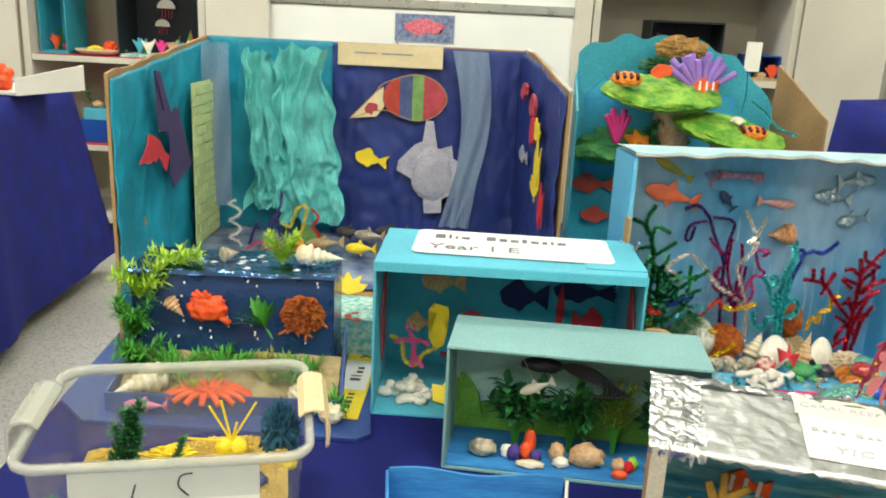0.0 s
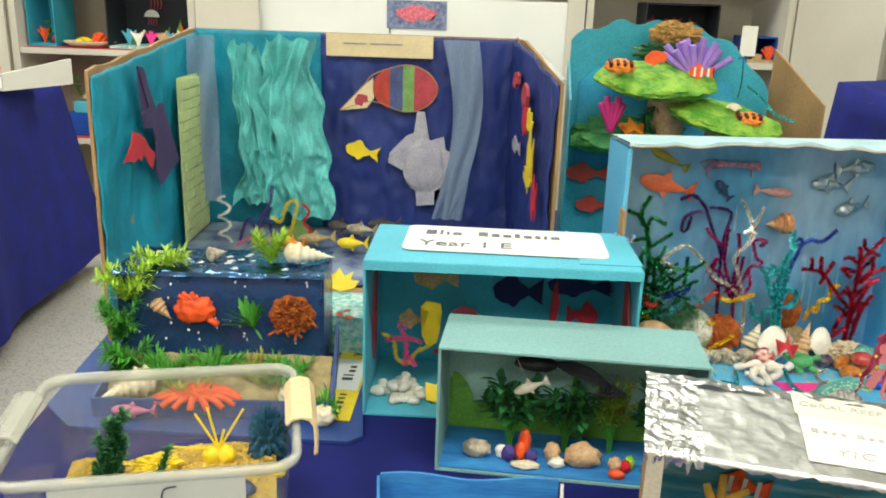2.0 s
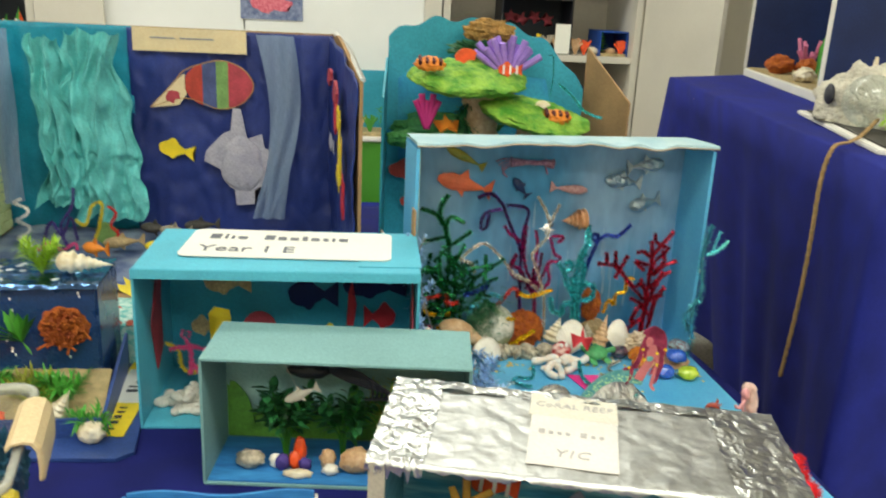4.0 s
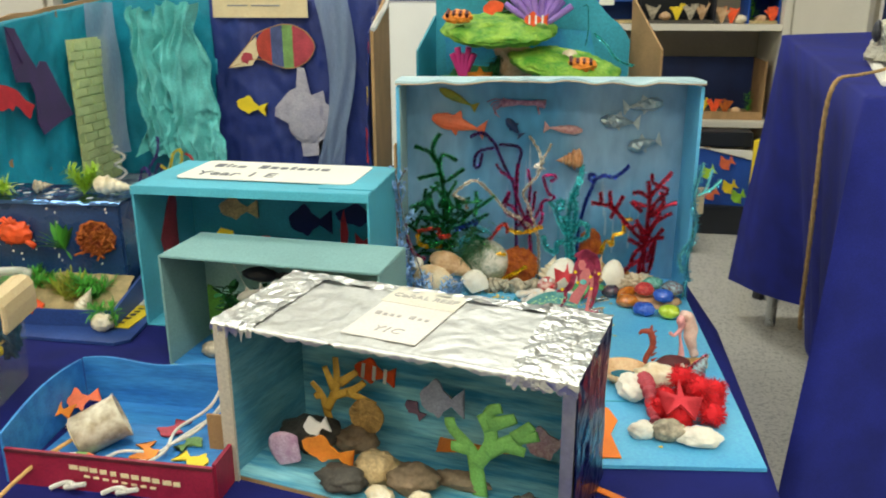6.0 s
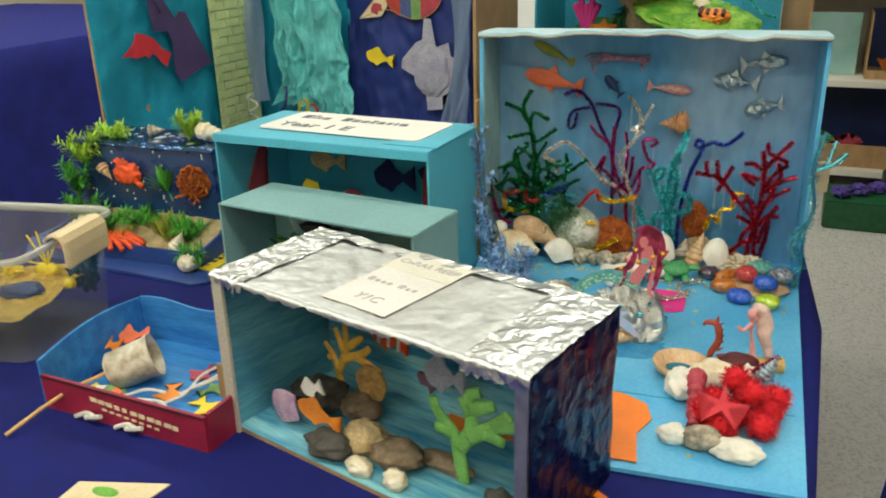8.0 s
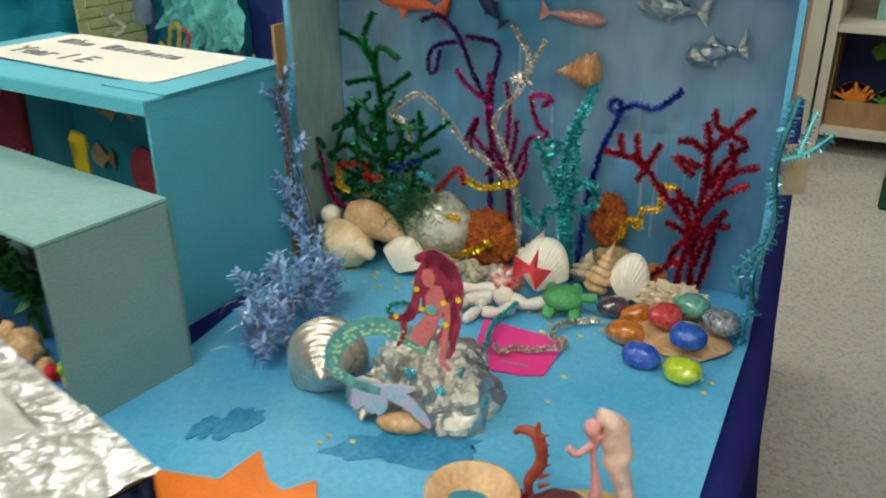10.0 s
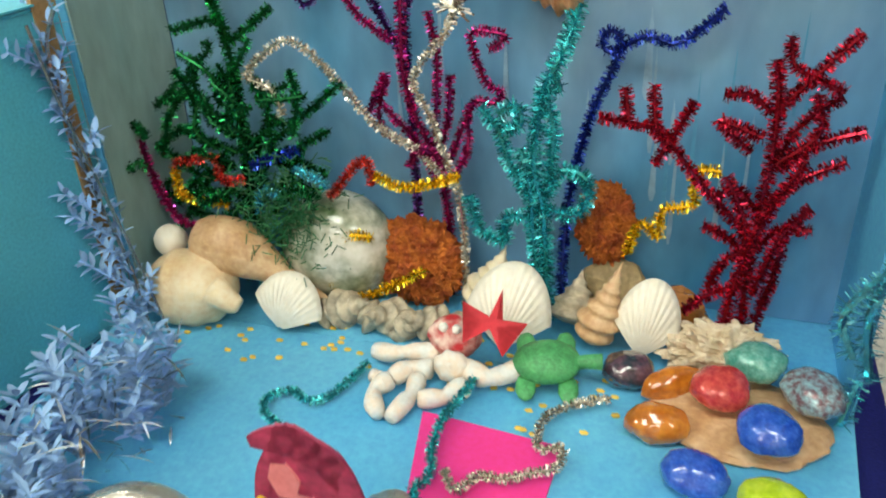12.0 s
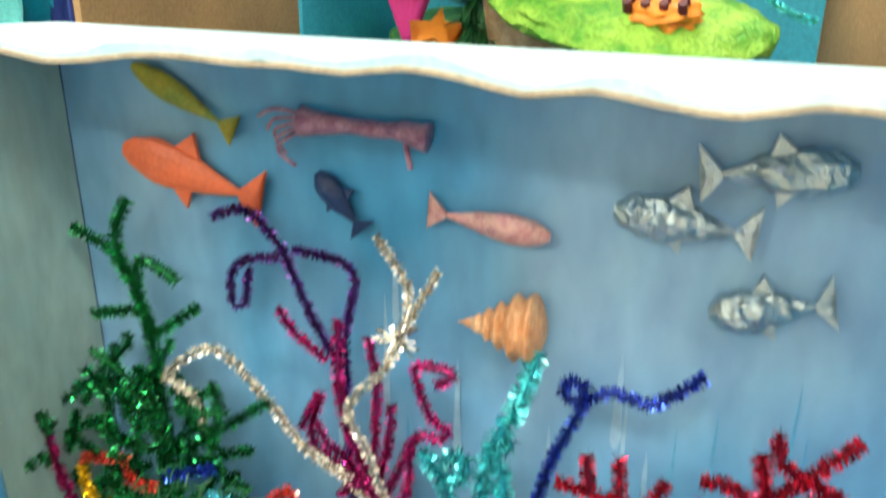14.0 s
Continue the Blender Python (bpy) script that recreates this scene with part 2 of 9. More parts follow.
def single(name, bm, material, m, label, category, group="", smooth=False, kind=""):
    """A thing that is one mesh, or a trunk with branches where a list is given."""
    if isinstance(bm, list):
        t = thing(name, m, label, category, group, kind)
        for i, b in enumerate(bm):
            part("branch" if i else "trunk", b, material, t)
        return t
    return tagged(part(name, bm, material, None, "", smooth, m), label, category, group, kind)


def alike(name, ob, parent, m):
    """A piece that shares the mesh of another."""
    o = new(name, ob.data)
    o.parent = parent
    o.matrix_basis = m
    return o


def box(x0, x1, y0, y1, z0, z1, bevel=0.0, bm=None):
    bm = bm or bmesh.new()
    v = [bm.verts.new(p) for p in ((x0, y0, z0), (x1, y0, z0), (x1, y1, z0), (x0, y1, z0), (x0, y0, z1), (x1, y0, z1), (x1, y1, z1), (x0, y1, z1))]
    fs = [bm.faces.new([v[i] for i in q]) for q in ((3, 2, 1, 0), (4, 5, 6, 7), (0, 1, 5, 4), (1, 2, 6, 5), (2, 3, 7, 6), (3, 0, 4, 7))]
    if bevel:
        es = list({e for f in fs for e in f.edges})
        bmesh.ops.bevel(bm, geom=es, offset=bevel, segments=2, affect="EDGES")
    return bm


def panel(a, b, z0, z1, thick, rows=1, cols=1, ripple=0.0, top=None, seed=0):
    """An upright sheet from a to b (plan points), with thickness; ripple makes it wavy, top(u) lowers or raises its upper edge."""
    bm = bmesh.new()
    a, b = Vector((*a, 0)), Vector((*b, 0))
    d = (b - a).normalized()
    nrm = Vector((-d.y, d.x, 0))
    sides = []
    for side in (-0.5, 0.5):
        grid = []
        for j in range(rows + 1):
            line = []
            for i in range(cols + 1):
                u = i / cols
                zt = z1 + (top(u) if top else 0)
                p = a.lerp(b, u) + Vector((0, 0, z0 + (zt - z0) * j / rows))
                q = Vector((p.x * 14 + seed, p.y * 14, p.z * 7))
                off = ripple * (noise.noise(q) + 0.55 * (0.5 - abs(noise.noise(q * 1.9 + Vector((p.z * 9, 0, 3))))) + 0.3 * noise.noise(q * 4.2)) if ripple else 0
                line.append(bm.verts.new(p + nrm * (side * thick + off)))
            grid.append(line)
        sides.append(grid)
    f, g = sides
    for j in range(rows):
        for i in range(cols):
            bm.faces.new((f[j][i], f[j][i + 1], f[j + 1][i + 1], f[j + 1][i]))
            bm.faces.new((g[j][i], g[j + 1][i], g[j + 1][i + 1], g[j][i + 1]))
    for i in range(cols):
        bm.faces.new((f[0][i + 1], f[0][i], g[0][i], g[0][i + 1]))
        bm.faces.new((f[rows][i], f[rows][i + 1], g[rows][i + 1], g[rows][i]))
    for j in range(rows):
        bm.faces.new((f[j][0], f[j + 1][0], g[j + 1][0], g[j][0]))
        bm.faces.new((f[j + 1][cols], f[j][cols], g[j][cols], g[j + 1][cols]))
    return bm


def cutout(outline, thick, wave=0.0, bm=None, bevel=0.0):
    """A flat shape in the x-z plane, extruded along y; it faces -y."""
    bm = bm or bmesh.new()
    front = [bm.verts.new((x, -thick / 2 + wave * math.sin(20 * x + 9 * z), z)) for x, z in outline]
    back = [bm.verts.new((x, thick / 2 + wave * math.sin(20 * x + 9 * z), z)) for x, z in outline]
    n = len(front)
    fs = [bm.faces.new(front), bm.faces.new(back[::-1])]
    for i in range(n):
        bm.faces.new((front[i], front[(i + 1) % n], back[(i + 1) % n], back[i]))
    bmesh.ops.triangulate(bm, faces=fs)
    return bm


def ellipse(cx, cz, rx, rz, n=20, turn=0.0, wob=0.0, seed=0.0):
    out = []
    for i in range(n):
        a = 2 * math.pi * i / n
        k = 1 + wob * noise.noise(Vector((math.cos(a) * 2 + seed, math.sin(a) * 2, seed)))
        x, z = rx * k * math.cos(a), rz * k * math.sin(a)
        out.append((cx + x * math.cos(turn) - z * math.sin(turn), cz + x * math.sin(turn) + z * math.cos(turn)))
    return out


def fish_shape(length, height, tail=0.28, fin=0.3, turn=0.0):
    """The outline of a fish that swims to -x."""
    pts, n = [], 16

    def girth(u):
        return 0.5 * (max(0.0, math.sin(math.pi * (0.02 + 0.9 * u) ** 0.85)) ** 0.72) * (1 - 0.25 * u)

    def bump(u, a, b):
        return fin * math.sin((u - a) / (b - a) * math.pi) if a < u < b else 0

    for i in range(n + 1):
        u = i / n
        pts.append((u * (1 - tail), girth(u) + 0.8 * bump(u, 0.3, 0.75)))
    pts += [(0.9, 0.36), (1, 0.5), (0.96, 0.25), (0.93, 0.02), (0.97, -0.2), (1, -0.46), (0.9, -0.34)]
    for i in range(n, 0, -1):
        u = i / n
        pts.append((u * (1 - tail), -girth(u) - 0.55 * bump(u, 0.45, 0.75)))
    c, s = math.cos(turn), math.sin(turn)
    out = []
    for x, z in pts:
        x, z = (x - 0.5) * length, z * height
        out.append((x * c - z * s, x * s + z * c))
    keep = [out[0]]
    for p in out[1:]:
        if (Vector(p) - Vector(keep[-1])).length > 1e-4:
            keep.append(p)
    return keep


def smooth_path(pts, per=6):
    """A curve through the points."""
    p = [Vector(q) for q in pts]
    if len(p) < 3:
        return [p[0].lerp(p[-1], i / per) for i in range(per + 1)]
    out = []
    for i in range(len(p) - 1):
        a, b, c, d = p[max(i - 1, 0)], p[i], p[i + 1], p[min(i + 2, len(p) - 1)]
        for k in range(per):
            t = k / per
            out.append(0.5 * (2 * b + (c - a) * t + (2 * a - 5 * b + 4 * c - d) * t * t + (3 * b - a - 3 * c + d) * t ** 3))
    out.append(p[-1])
    return out


def tube(pts, radius, seg=7, bm=None, per=5, taper=None, lump=0.0):
    """A round tube along a curve; taper(u) scales it; lump roughens it."""
    bm = bm or bmesh.new()
    path = smooth_path(pts, per)
    rings, n = [], len(path)
    up = Vector((0.31, 0.52, 0.79))
    for i, p in enumerate(path):
        d = (path[min(i + 1, n - 1)] - path[max(i - 1, 0)])
        d = d.normalized() if d.length > 1e-9 else Vector((0, 0, 1))
        a = d.cross(up)
        a = a.normalized() if a.length > 1e-3 else d.orthogonal().normalized()
        b = d.cross(a)
        r = radius * (taper(i / (n - 1)) if taper else 1)
        ring = []
        for k in range(seg):
            an = 2 * math.pi * k / seg
            q = p + (a * math.cos(an) + b * math.sin(an)) * r
            if lump:
                q += (q - p) * lump * noise.noise(q * 90)
            ring.append(bm.verts.new(q))
        rings.append(ring)
    for r0, r1 in zip(rings, rings[1:]):
        for k in range(seg):
            bm.faces.new((r0[k], r0[(k + 1) % seg], r1[(k + 1) % seg], r1[k]))
    bm.faces.new(rings[0][::-1])
    bm.faces.new(rings[-1])
    return bm


def blob(rx, ry, rz, lump=0.15, freq=1.6, seed=0.0, sub=3, flat=None, bm=None, at=(0, 0, 0)):
    """An uneven rounded body. flat: height under which it is cut level."""
    bm = bm or bmesh.new()
    got = bmesh.ops.create_icosphere(bm, subdivisions=sub, radius=1)
    for v in got["verts"]:
        k = 1 + lump * noise.noise(v.co * freq + Vector((seed, seed * 2, 0))) + lump * 0.4 * noise.noise(v.co * freq * 3.1 + Vector((0, seed, 3)))
        p = Vector((v.co.x * rx, v.co.y * ry, v.co.z * rz)) * k
        if flat is not None and p.z < flat:
            p.z = flat
        v.co = p + Vector(at)
    return bm


def lathe(profile, seg=20, bm=None, ridge=0.0, count=0):
    """A turned body about z from (radius, height) pairs; ridge adds ribs."""
    bm = bm or bmesh.new()
    rings = []
    for r, z in profile:
        rings.append([bm.verts.new(((r * (1 + ridge * math.cos(count * 2 * math.pi * k / seg))) * math.cos(2 * math.pi * k / seg),
                                    (r * (1 + ridge * math.cos(count * 2 * math.pi * k / seg))) * math.sin(2 * math.pi * k / seg), z)) for k in range(seg)])
    for a, b in zip(rings, rings[1:]):
        for k in range(seg):
            bm.faces.new((a[k], a[(k + 1) % seg], b[(k + 1) % seg], b[k]))
    bm.faces.new(rings[0][::-1])
    bm.faces.new(rings[-1])
    return bm


def slab(outline, z0, z1, bm=None):
    """A level plate of any outline."""
    bm = bm or bmesh.new()
    lo = [bm.verts.new((x, y, z0)) for x, y in outline]
    hi = [bm.verts.new((x, y, z1)) for x, y in outline]
    n = len(lo)
    fs = [bm.faces.new(lo[::-1]), bm.faces.new(hi)]
    for i in range(n):
        bm.faces.new((lo[i], lo[(i + 1) % n], hi[(i + 1) % n], hi[i]))
    bmesh.ops.triangulate(bm, faces=fs)
    return bm


def words(name, text, size, material, parent, m, label="", shear=0.0):
    """Lettering with the built-in font, as a mesh."""
    cu = bpy.data.curves.new(name, "FONT")
    cu.body, cu.size, cu.extrude, cu.shear, cu.resolution_u = text, size, 0.0003, shear, 3
    cu.align_x, cu.align_y = "CENTER", "CENTER"
    tmp = bpy.data.objects.new("tmp", cu)
    scene.collection.objects.link(tmp)
    me = bpy.data.meshes.new_from_object(tmp.evaluated_get(bpy.context.evaluated_depsgraph_get()))
    bpy.data.objects.remove(tmp)
    me.materials.clear()
    me.materials.append(material)
    ob = new(name, me)
    ob.parent, ob.matrix_basis = parent, m
    return tagged(ob, label)


def bars(parent, material, places, m, name="writing"):
    """Lines of writing that cannot be read, as plain bars: (x, y, width, height) on a level sheet."""
    for x, y, w, h in places:
        part(name, box(x, x + w, y, y + h, 0, 0.0006), material, parent, "stroke of dark writing", place=m)


def on_wall(m, u, v, out=0.0, turn=0.0):
    """A pose on a board whose local x runs along it and z up."""
    return m @ pose(u, -out, v, 0, turn, 0)


# ---- the room ----
def structure(name, bm, material, label, category, parent=None):
    return tagged(part(name, bm, material, parent), label, category, "", "structure")


XL, XR, YB, YF, WALLY = -3.3, 3.4, -2.6, 4.32, 3.85
structure("floor", box(XL, XR, YB, YF, FLOOR - 0.1, FLOOR), M["floor"], "grey speckled vinyl classroom floor", "floor")
structure("ceiling", box(XL, XR, YB, YF, CEIL, CEIL + 0.1), M["ceiling"], "plain white classroom ceiling", "ceiling")
structure("wall_north", box(XL, XR, YF, YF + 0.12, FLOOR, CEIL), M["wall"], "plain cream painted wall behind the cupboards", "wall")
structure("wall_south", box(XL, XR, YB - 0.12, YB, FLOOR, CEIL), M["wall"], "plain cream painted wall", "wall")
structure("wall_east", box(XR, XR + 0.12, YB - 0.12, YF + 0.12, FLOOR, CEIL), M["wall"], "plain cream painted wall", "wall")
structure("wall_west", box(XL - 0.12, XL, YB - 0.12, YF + 0.12, FLOOR, CEIL), M["wall"], "plain cream painted side wall", "wall")


# ---- cupboards along the back ----
def shelf_unit(x0, x1, heights, label, door_l, door_r):
    t = thing("shelf_unit", pose(0, 0, 0), label, "shelf")
    part("side_panel", box(x0, x0 + 0.03, WALLY, YF - 0.01, FLOOR, 2.1), M["cabinet"], t)
    part("side_panel", box(x1 - 0.03, x1, WALLY, YF - 0.01, FLOOR, 2.1), M["cabinet"], t)
    part("back_panel", box(x0 + 0.03, x1 - 0.03, YF - 0.035, YF - 0.012, FLOOR, 2.1), M["cabback"], t)
    part("top_panel", box(x0, x1, WALLY, YF - 0.01, 2.1, 2.13), M["cabinet"], t)
    for z in heights:
        part("shelf", box(x0 + 0.031, x1 - 0.031, WALLY + 0.004, YF - 0.036, z - 0.026, z, 0.002), M["cabinet"], t)
    for a, b in (door_l, door_r):
        part("door", panel(a, b, FLOOR + 0.06, 2.1, 0.02), M["cabinet"], t, "white laminate door standing open")
    return t


shelf_unit(-1.735, -0.94, (0.27, 0.60, 0.985, 1.45), "white open school cupboard holding small sea models", ((-1.745, WALLY - 0.01), (-2.2, WALLY - 0.12)), ((-0.93, WALLY - 0.012), (-0.66, WALLY - 0.03)))
shelf_unit(0.70, 1.56, (0.27, 0.62, 1.02, 1.45), "white open school cupboard full of small sea models", ((0.69, WALLY - 0.012), (0.62, WALLY - 0.022)), ((1.572, WALLY - 0.01), (1.70, WALLY - 0.5)))
cup = thing("wall_cupboard", pose(0, 0, 0), "closed white cupboard front below a whiteboard", "cupboard")
part("body", box(-0.93, 0.69, WALLY + 0.02, YF - 0.01, FLOOR, 1.245), M["board"], cup)
part("door", box(-0.928, -0.12, WALLY, WALLY + 0.018, FLOOR + 0.08, 1.238, 0.002), M["board"], cup)
part("door", box(-0.114, 0.688, WALLY, WALLY + 0.018, FLOOR + 0.08, 1.238, 0.002), M["board"], cup)
wb = thing("whiteboard", pose(0, 0, 0), "large white glossy board above the cupboard", "whiteboard")
part("panel", box(-0.90, 0.66, WALLY + 0.012, WALLY + 0.03, 1.285, 2.25), M["board"], wb)
part("frame", box(-0.93, 0.69, WALLY + 0.0, WALLY + 0.03, 1.25, 1.284, 0.003), M["metal"], wb, "grey metal lower rail")


# ---- the show table and its cloth ----
def draped_table(name, corners, top, hem, label, flare=0.05, fold=0.02, seed=0, legs=True, cloth="cloth", swing=1.6, sag=-0.02):
    """A table under a cloth: the plan corners run anticlockwise; the skirt hangs in folds to the hem."""
    t = thing(name, pose(0, 0, 0), label, "table")
    part("tabletop", slab([(x, y) for x, y in corners], top - 0.03, top - 0.006), M["wood"], t)
    nc = len(corners)
    cx, cy = sum(c[0] for c in corners) / nc, sum(c[1] for c in corners) / nc
    bm = bmesh.new()
    ring = []
    n = 46
    for k in range(nc):
        a, b = Vector(corners[k]), Vector(corners[(k + 1) % nc])
        for i in range(n):
            ring.append(a.lerp(b, i / n))
    rows = 9
    loops = []
    for j in range(rows + 1):
        v = j / rows
        line = []
        for i, p in enumerate(ring):
            d = (p - Vector((cx, cy))).normalized()
            k = fold * v ** 0.8 * (math.sin(i * 0.62 + 1.5 * math.sin(i * 0.21 + seed)) + 0.5 * noise.noise(Vector((i * 0.3, v * 2, seed))))
            corner = max(0, 1 - min(i % n, n - i % n) / 7)
            out = 0.006 + v * flare * (1 + swing * corner) + k
            z = top - 0.006 * (j == 0) - (top - hem) * v if j else top - 0.002
            line.append(bm.verts.new((p.x + d.x * out, p.y + d.y * out, z - sag * corner * v)))
        loops.append(line)
    m = len(ring)
    for r0, r1 in zip(loops, loops[1:]):
        for i in range(m):
            bm.faces.new((r0[i], r1[i], r1[(i + 1) % m], r0[(i + 1) % m]))
    mid = bm.verts.new((cx, cy, top))
    inner = [bm.verts.new((x * 0.985 + cx * 0.015, y * 0.985 + cy * 0.015, top)) for x, y in ring]
    for i in range(m):
        bm.faces.new((inner[i], loops[0][i], loops[0][(i + 1) % m], inner[(i + 1) % m]))
        bm.faces.new((mid, inner[i], inner[(i + 1) % m]))
    cl = part("tablecloth", bm, M[cloth], t, smooth=True)
    posts = corners if legs else [(-0.2, 0.42), (0.82, 0.42), (0.74, 2.3), (-0.3, 2.3)]
    if posts:
        for x, y in posts:
            x, y = x * 0.92 + cx * 0.08, y * 0.92 + cy * 0.08
            part("leg", tube([(x, y, top - 0.03), (x, y, FLOOR + 0.012)], 0.016, 10, per=2), M["metal"], t, "round steel leg")
    return t


draped_table("show_table", [(-0.27, 0.35), (0.885, 0.35), (0.907, 1.06), (0.908, 1.36), (0.80, 2.42), (-0.37, 2.42), (-0.352, 1.52), (-0.315, 1.10)], TABLE, 0.565, "low display table under a deep blue cloth", 0.003, 0.004, 1, legs=False, cloth="showcloth")
draped_table("side_table", [(-2.5, 1.3), (-1.0, 1.5), (-1.236, 3.2), (-2.6, 3.2)], 0.93, 0.245, "table under a royal blue cloth hanging in folds", 0.02, 0.018, 5, swing=7, sag=-0.03)
far_table = draped_table("side_table", [(1.05, 1.3), (2.6, 1.3), (2.6, 3.5), (1.265, 2.68)], 1.045, 0.34, "table under a royal blue cloth with deep folds", -0.12, 0.02, 9, swing=-1.8, sag=0.04)
part("leg", tube([(1.37, 2.72, 1.0), (1.335, 2.90, FLOOR + 0.012)], 0.016, 10, per=2), M["metal"], far_table, "round steel leg")
part("leg_cap", tube([(1.335, 2.90, FLOOR + 0.03), (1.334, 2.905, FLOOR)], 0.02, 10, per=2), M["ink"], far_table, "black rubber foot")


# ---- large boxes ----
def open_box(name, m, w, d, h, outer, inner, label, thick=0.004, lip=None, lean=0.0):
    """A carton standing on its side: back, top, bottom and two sides, open towards -y. Origin: front left bottom corner."""
    t = thing(name, m, label, "box diorama")
    part("bottom", box(0, w, 0, d, 0, thick, 0.001), outer, t)
    part("top", box(0, w, 0, d, h - thick, h, 0.001), outer, t)
    part("side", box(0, thick, 0.001, d - 0.001, thick, h - thick), outer, t)
    part("side", box(w - thick, w, 0.001, d - 0.001, thick, h - thick), outer, t)
    part("back", box(0, w, d - thick, d, thick, h - thick), outer, t)
    g = 0.0012
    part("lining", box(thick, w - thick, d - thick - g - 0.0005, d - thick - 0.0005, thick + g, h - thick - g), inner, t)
    return t


# ---- more building blocks ----
def glitter(name, colour, low=0.5, high=9.0, rough=0.22, metal=0.8):
    """Metallic fringe: glints painted into the colour, a random value for each strip."""
    m = bpy.data.materials.new(name)
    m.use_nodes = True
    n, ln = m.node_tree.nodes, m.node_tree.links
    b = n["Principled BSDF"]
    geo = n.new("ShaderNodeNewGeometry")
    rng = n.new("ShaderNodeMapRange")
    rng.inputs[3].default_value, rng.inputs[4].default_value = low, high
    spark = n.new("ShaderNodeMath")
    spark.operation = "POWER"
    spark.inputs[1].default_value = 5.0 if metal else 1.0
    ln.new(geo.outputs["Random Per Island"], spark.inputs[0])
    ln.new(spark.outputs[0], rng.inputs[0])
    hsv = n.new("ShaderNodeHueSaturation")
    hsv.inputs["Color"].default_value = rgb(colour)
    ln.new(rng.outputs[0], hsv.inputs["Value"])
    ln.new(hsv.outputs[0], b.inputs["Base Color"])
    b.inputs["Roughness"].default_value, b.inputs["Metallic"].default_value = rough, metal
    return m


for nm, col in dict(g_purple="4f2c6c", g_magenta="96205f", g_silver="c9c2b4", g_green="1a6a38", g_navy="263a94", g_red="981a30", g_gold="e0b020",
                    g_rust="c8433a", g_blue="5f94d4", g_pink="e04a86", g_white="dcdcda").items():
    M[nm] = glitter("tinsel_" + nm[2:], col)
M["g_bush"] = glitter("tinsel_bush_green", "166034", 0.4, 12.0)
M["g_teal"] = glitter("tinsel_turquoise", "45b4bb", 0.55, 7.0)
M["g_sky"] = glitter("tinsel_sky", "62bcd0", 0.7, 5.0)
M["f_red"] = glitter("fluffy_red", "cf1724", 0.6, 1.25, 0.8, 0.0)
M["f_white"] = glitter("fluffy_white", "e6e3dc", 0.8, 1.1, 0.8, 0.0)
M["f_purple"] = glitter("fluffy_purple", "4b3a86", 0.6, 1.25, 0.8, 0.0)
M["f_yellow"] = glitter("fluffy_yellow", "d9c62c", 0.7, 1.2, 0.8, 0.0)
M["f_pink"] = glitter("fluffy_pink", "e0508c", 0.7, 1.2, 0.8, 0.0)
M["leafblue"] = glitter("dusty_blue_leaves", "97bce8", 0.7, 1.3, 0.45, 0.0)
M["leafdark"] = glitter("dark_green_leaves", "2a6b3a", 0.5, 1.5, 0.45, 0.0)
M["leafgreen"] = glitter("green_leaves", "4c9c34", 0.55, 1.5, 0.45, 0.0)
M["leaflime"] = glitter("lime_leaves", "a6cc3c", 0.6, 1.3, 0.45, 0.0)
M["leafolive"] = glitter("olive_leaves", "a3a83e", 0.6, 1.3, 0.5, 0.0)
M["grain"] = glitter("yellow_grains", "e8c25a", 0.75, 1.2, 0.8, 0.0)
M["palegrain"] = glitter("beige_grains", "d2bb8a", 0.75, 1.2, 0.9, 0.0)


def tinsel(pts, r, bm=None, step=0.0012, spokes=9, per=6, width=0.0006, thick=0.0007):
    """A pipe cleaner: a wire with a fringe of short flat bristles."""
    bm = bm or bmesh.new()
    path = smooth_path(pts, per)
    tube(pts, max(thick, r * 0.28), 5, bm, per)
    r, step, spokes = r * 0.86, step * 0.8, spokes + 2
    for a, b in zip(path, path[1:]):
        d = b - a
        n = max(1, int(d.length / step))
        if d.length < 1e-7:
            continue
        d.normalize()
        s = d.orthogonal().normalized()
        t = d.cross(s)
        for i in range(n):
            p = a.lerp(b, i / n)
            for k in range(spokes):
                an = random.uniform(0, 6.283)
                o = (s * math.cos(an) + t * math.sin(an) + d * random.uniform(-0.35, 0.35)) * r * random.uniform(0.75, 1.1)
                w = (d * random.uniform(-1, 1) + s.cross(o.normalized()) * random.uniform(-1, 1) + t * 0.2).normalized() * width
                bm.faces.new([bm.verts.new(q) for q in (p - w * 0.6, p + w * 0.6, p + o + w * 0.5, p + o - w * 0.5)])
    return bm


def leaf(bm, p, d, length, width, droop=0.2):
    """A bent leaf of four faces."""
    d = Vector(d).normalized()
    s = d.cross(Vector((0.1, 0.2, 1))).normalized() if abs(d.z) < 0.95 else Vector((1, 0, 0))
    n = s.cross(d)
    rows = []
    for u, w in ((0, 0.15), (0.4, 1.0), (0.75, 0.75), (1, 0.05)):
        c = Vector(p) + d * length * u - n * droop * length * u * u
        rows.append((bm.verts.new(c - s * width * w / 2 + n * width * 0.12 * w), bm.verts.new(c), bm.verts.new(c + s * width * w / 2 + n * width * 0.12 * w)))
    for a, b in zip(rows, rows[1:]):
        bm.faces.new((a[0], a[1], b[1], b[0]))
        bm.faces.new((a[1], a[2], b[2], b[1]))


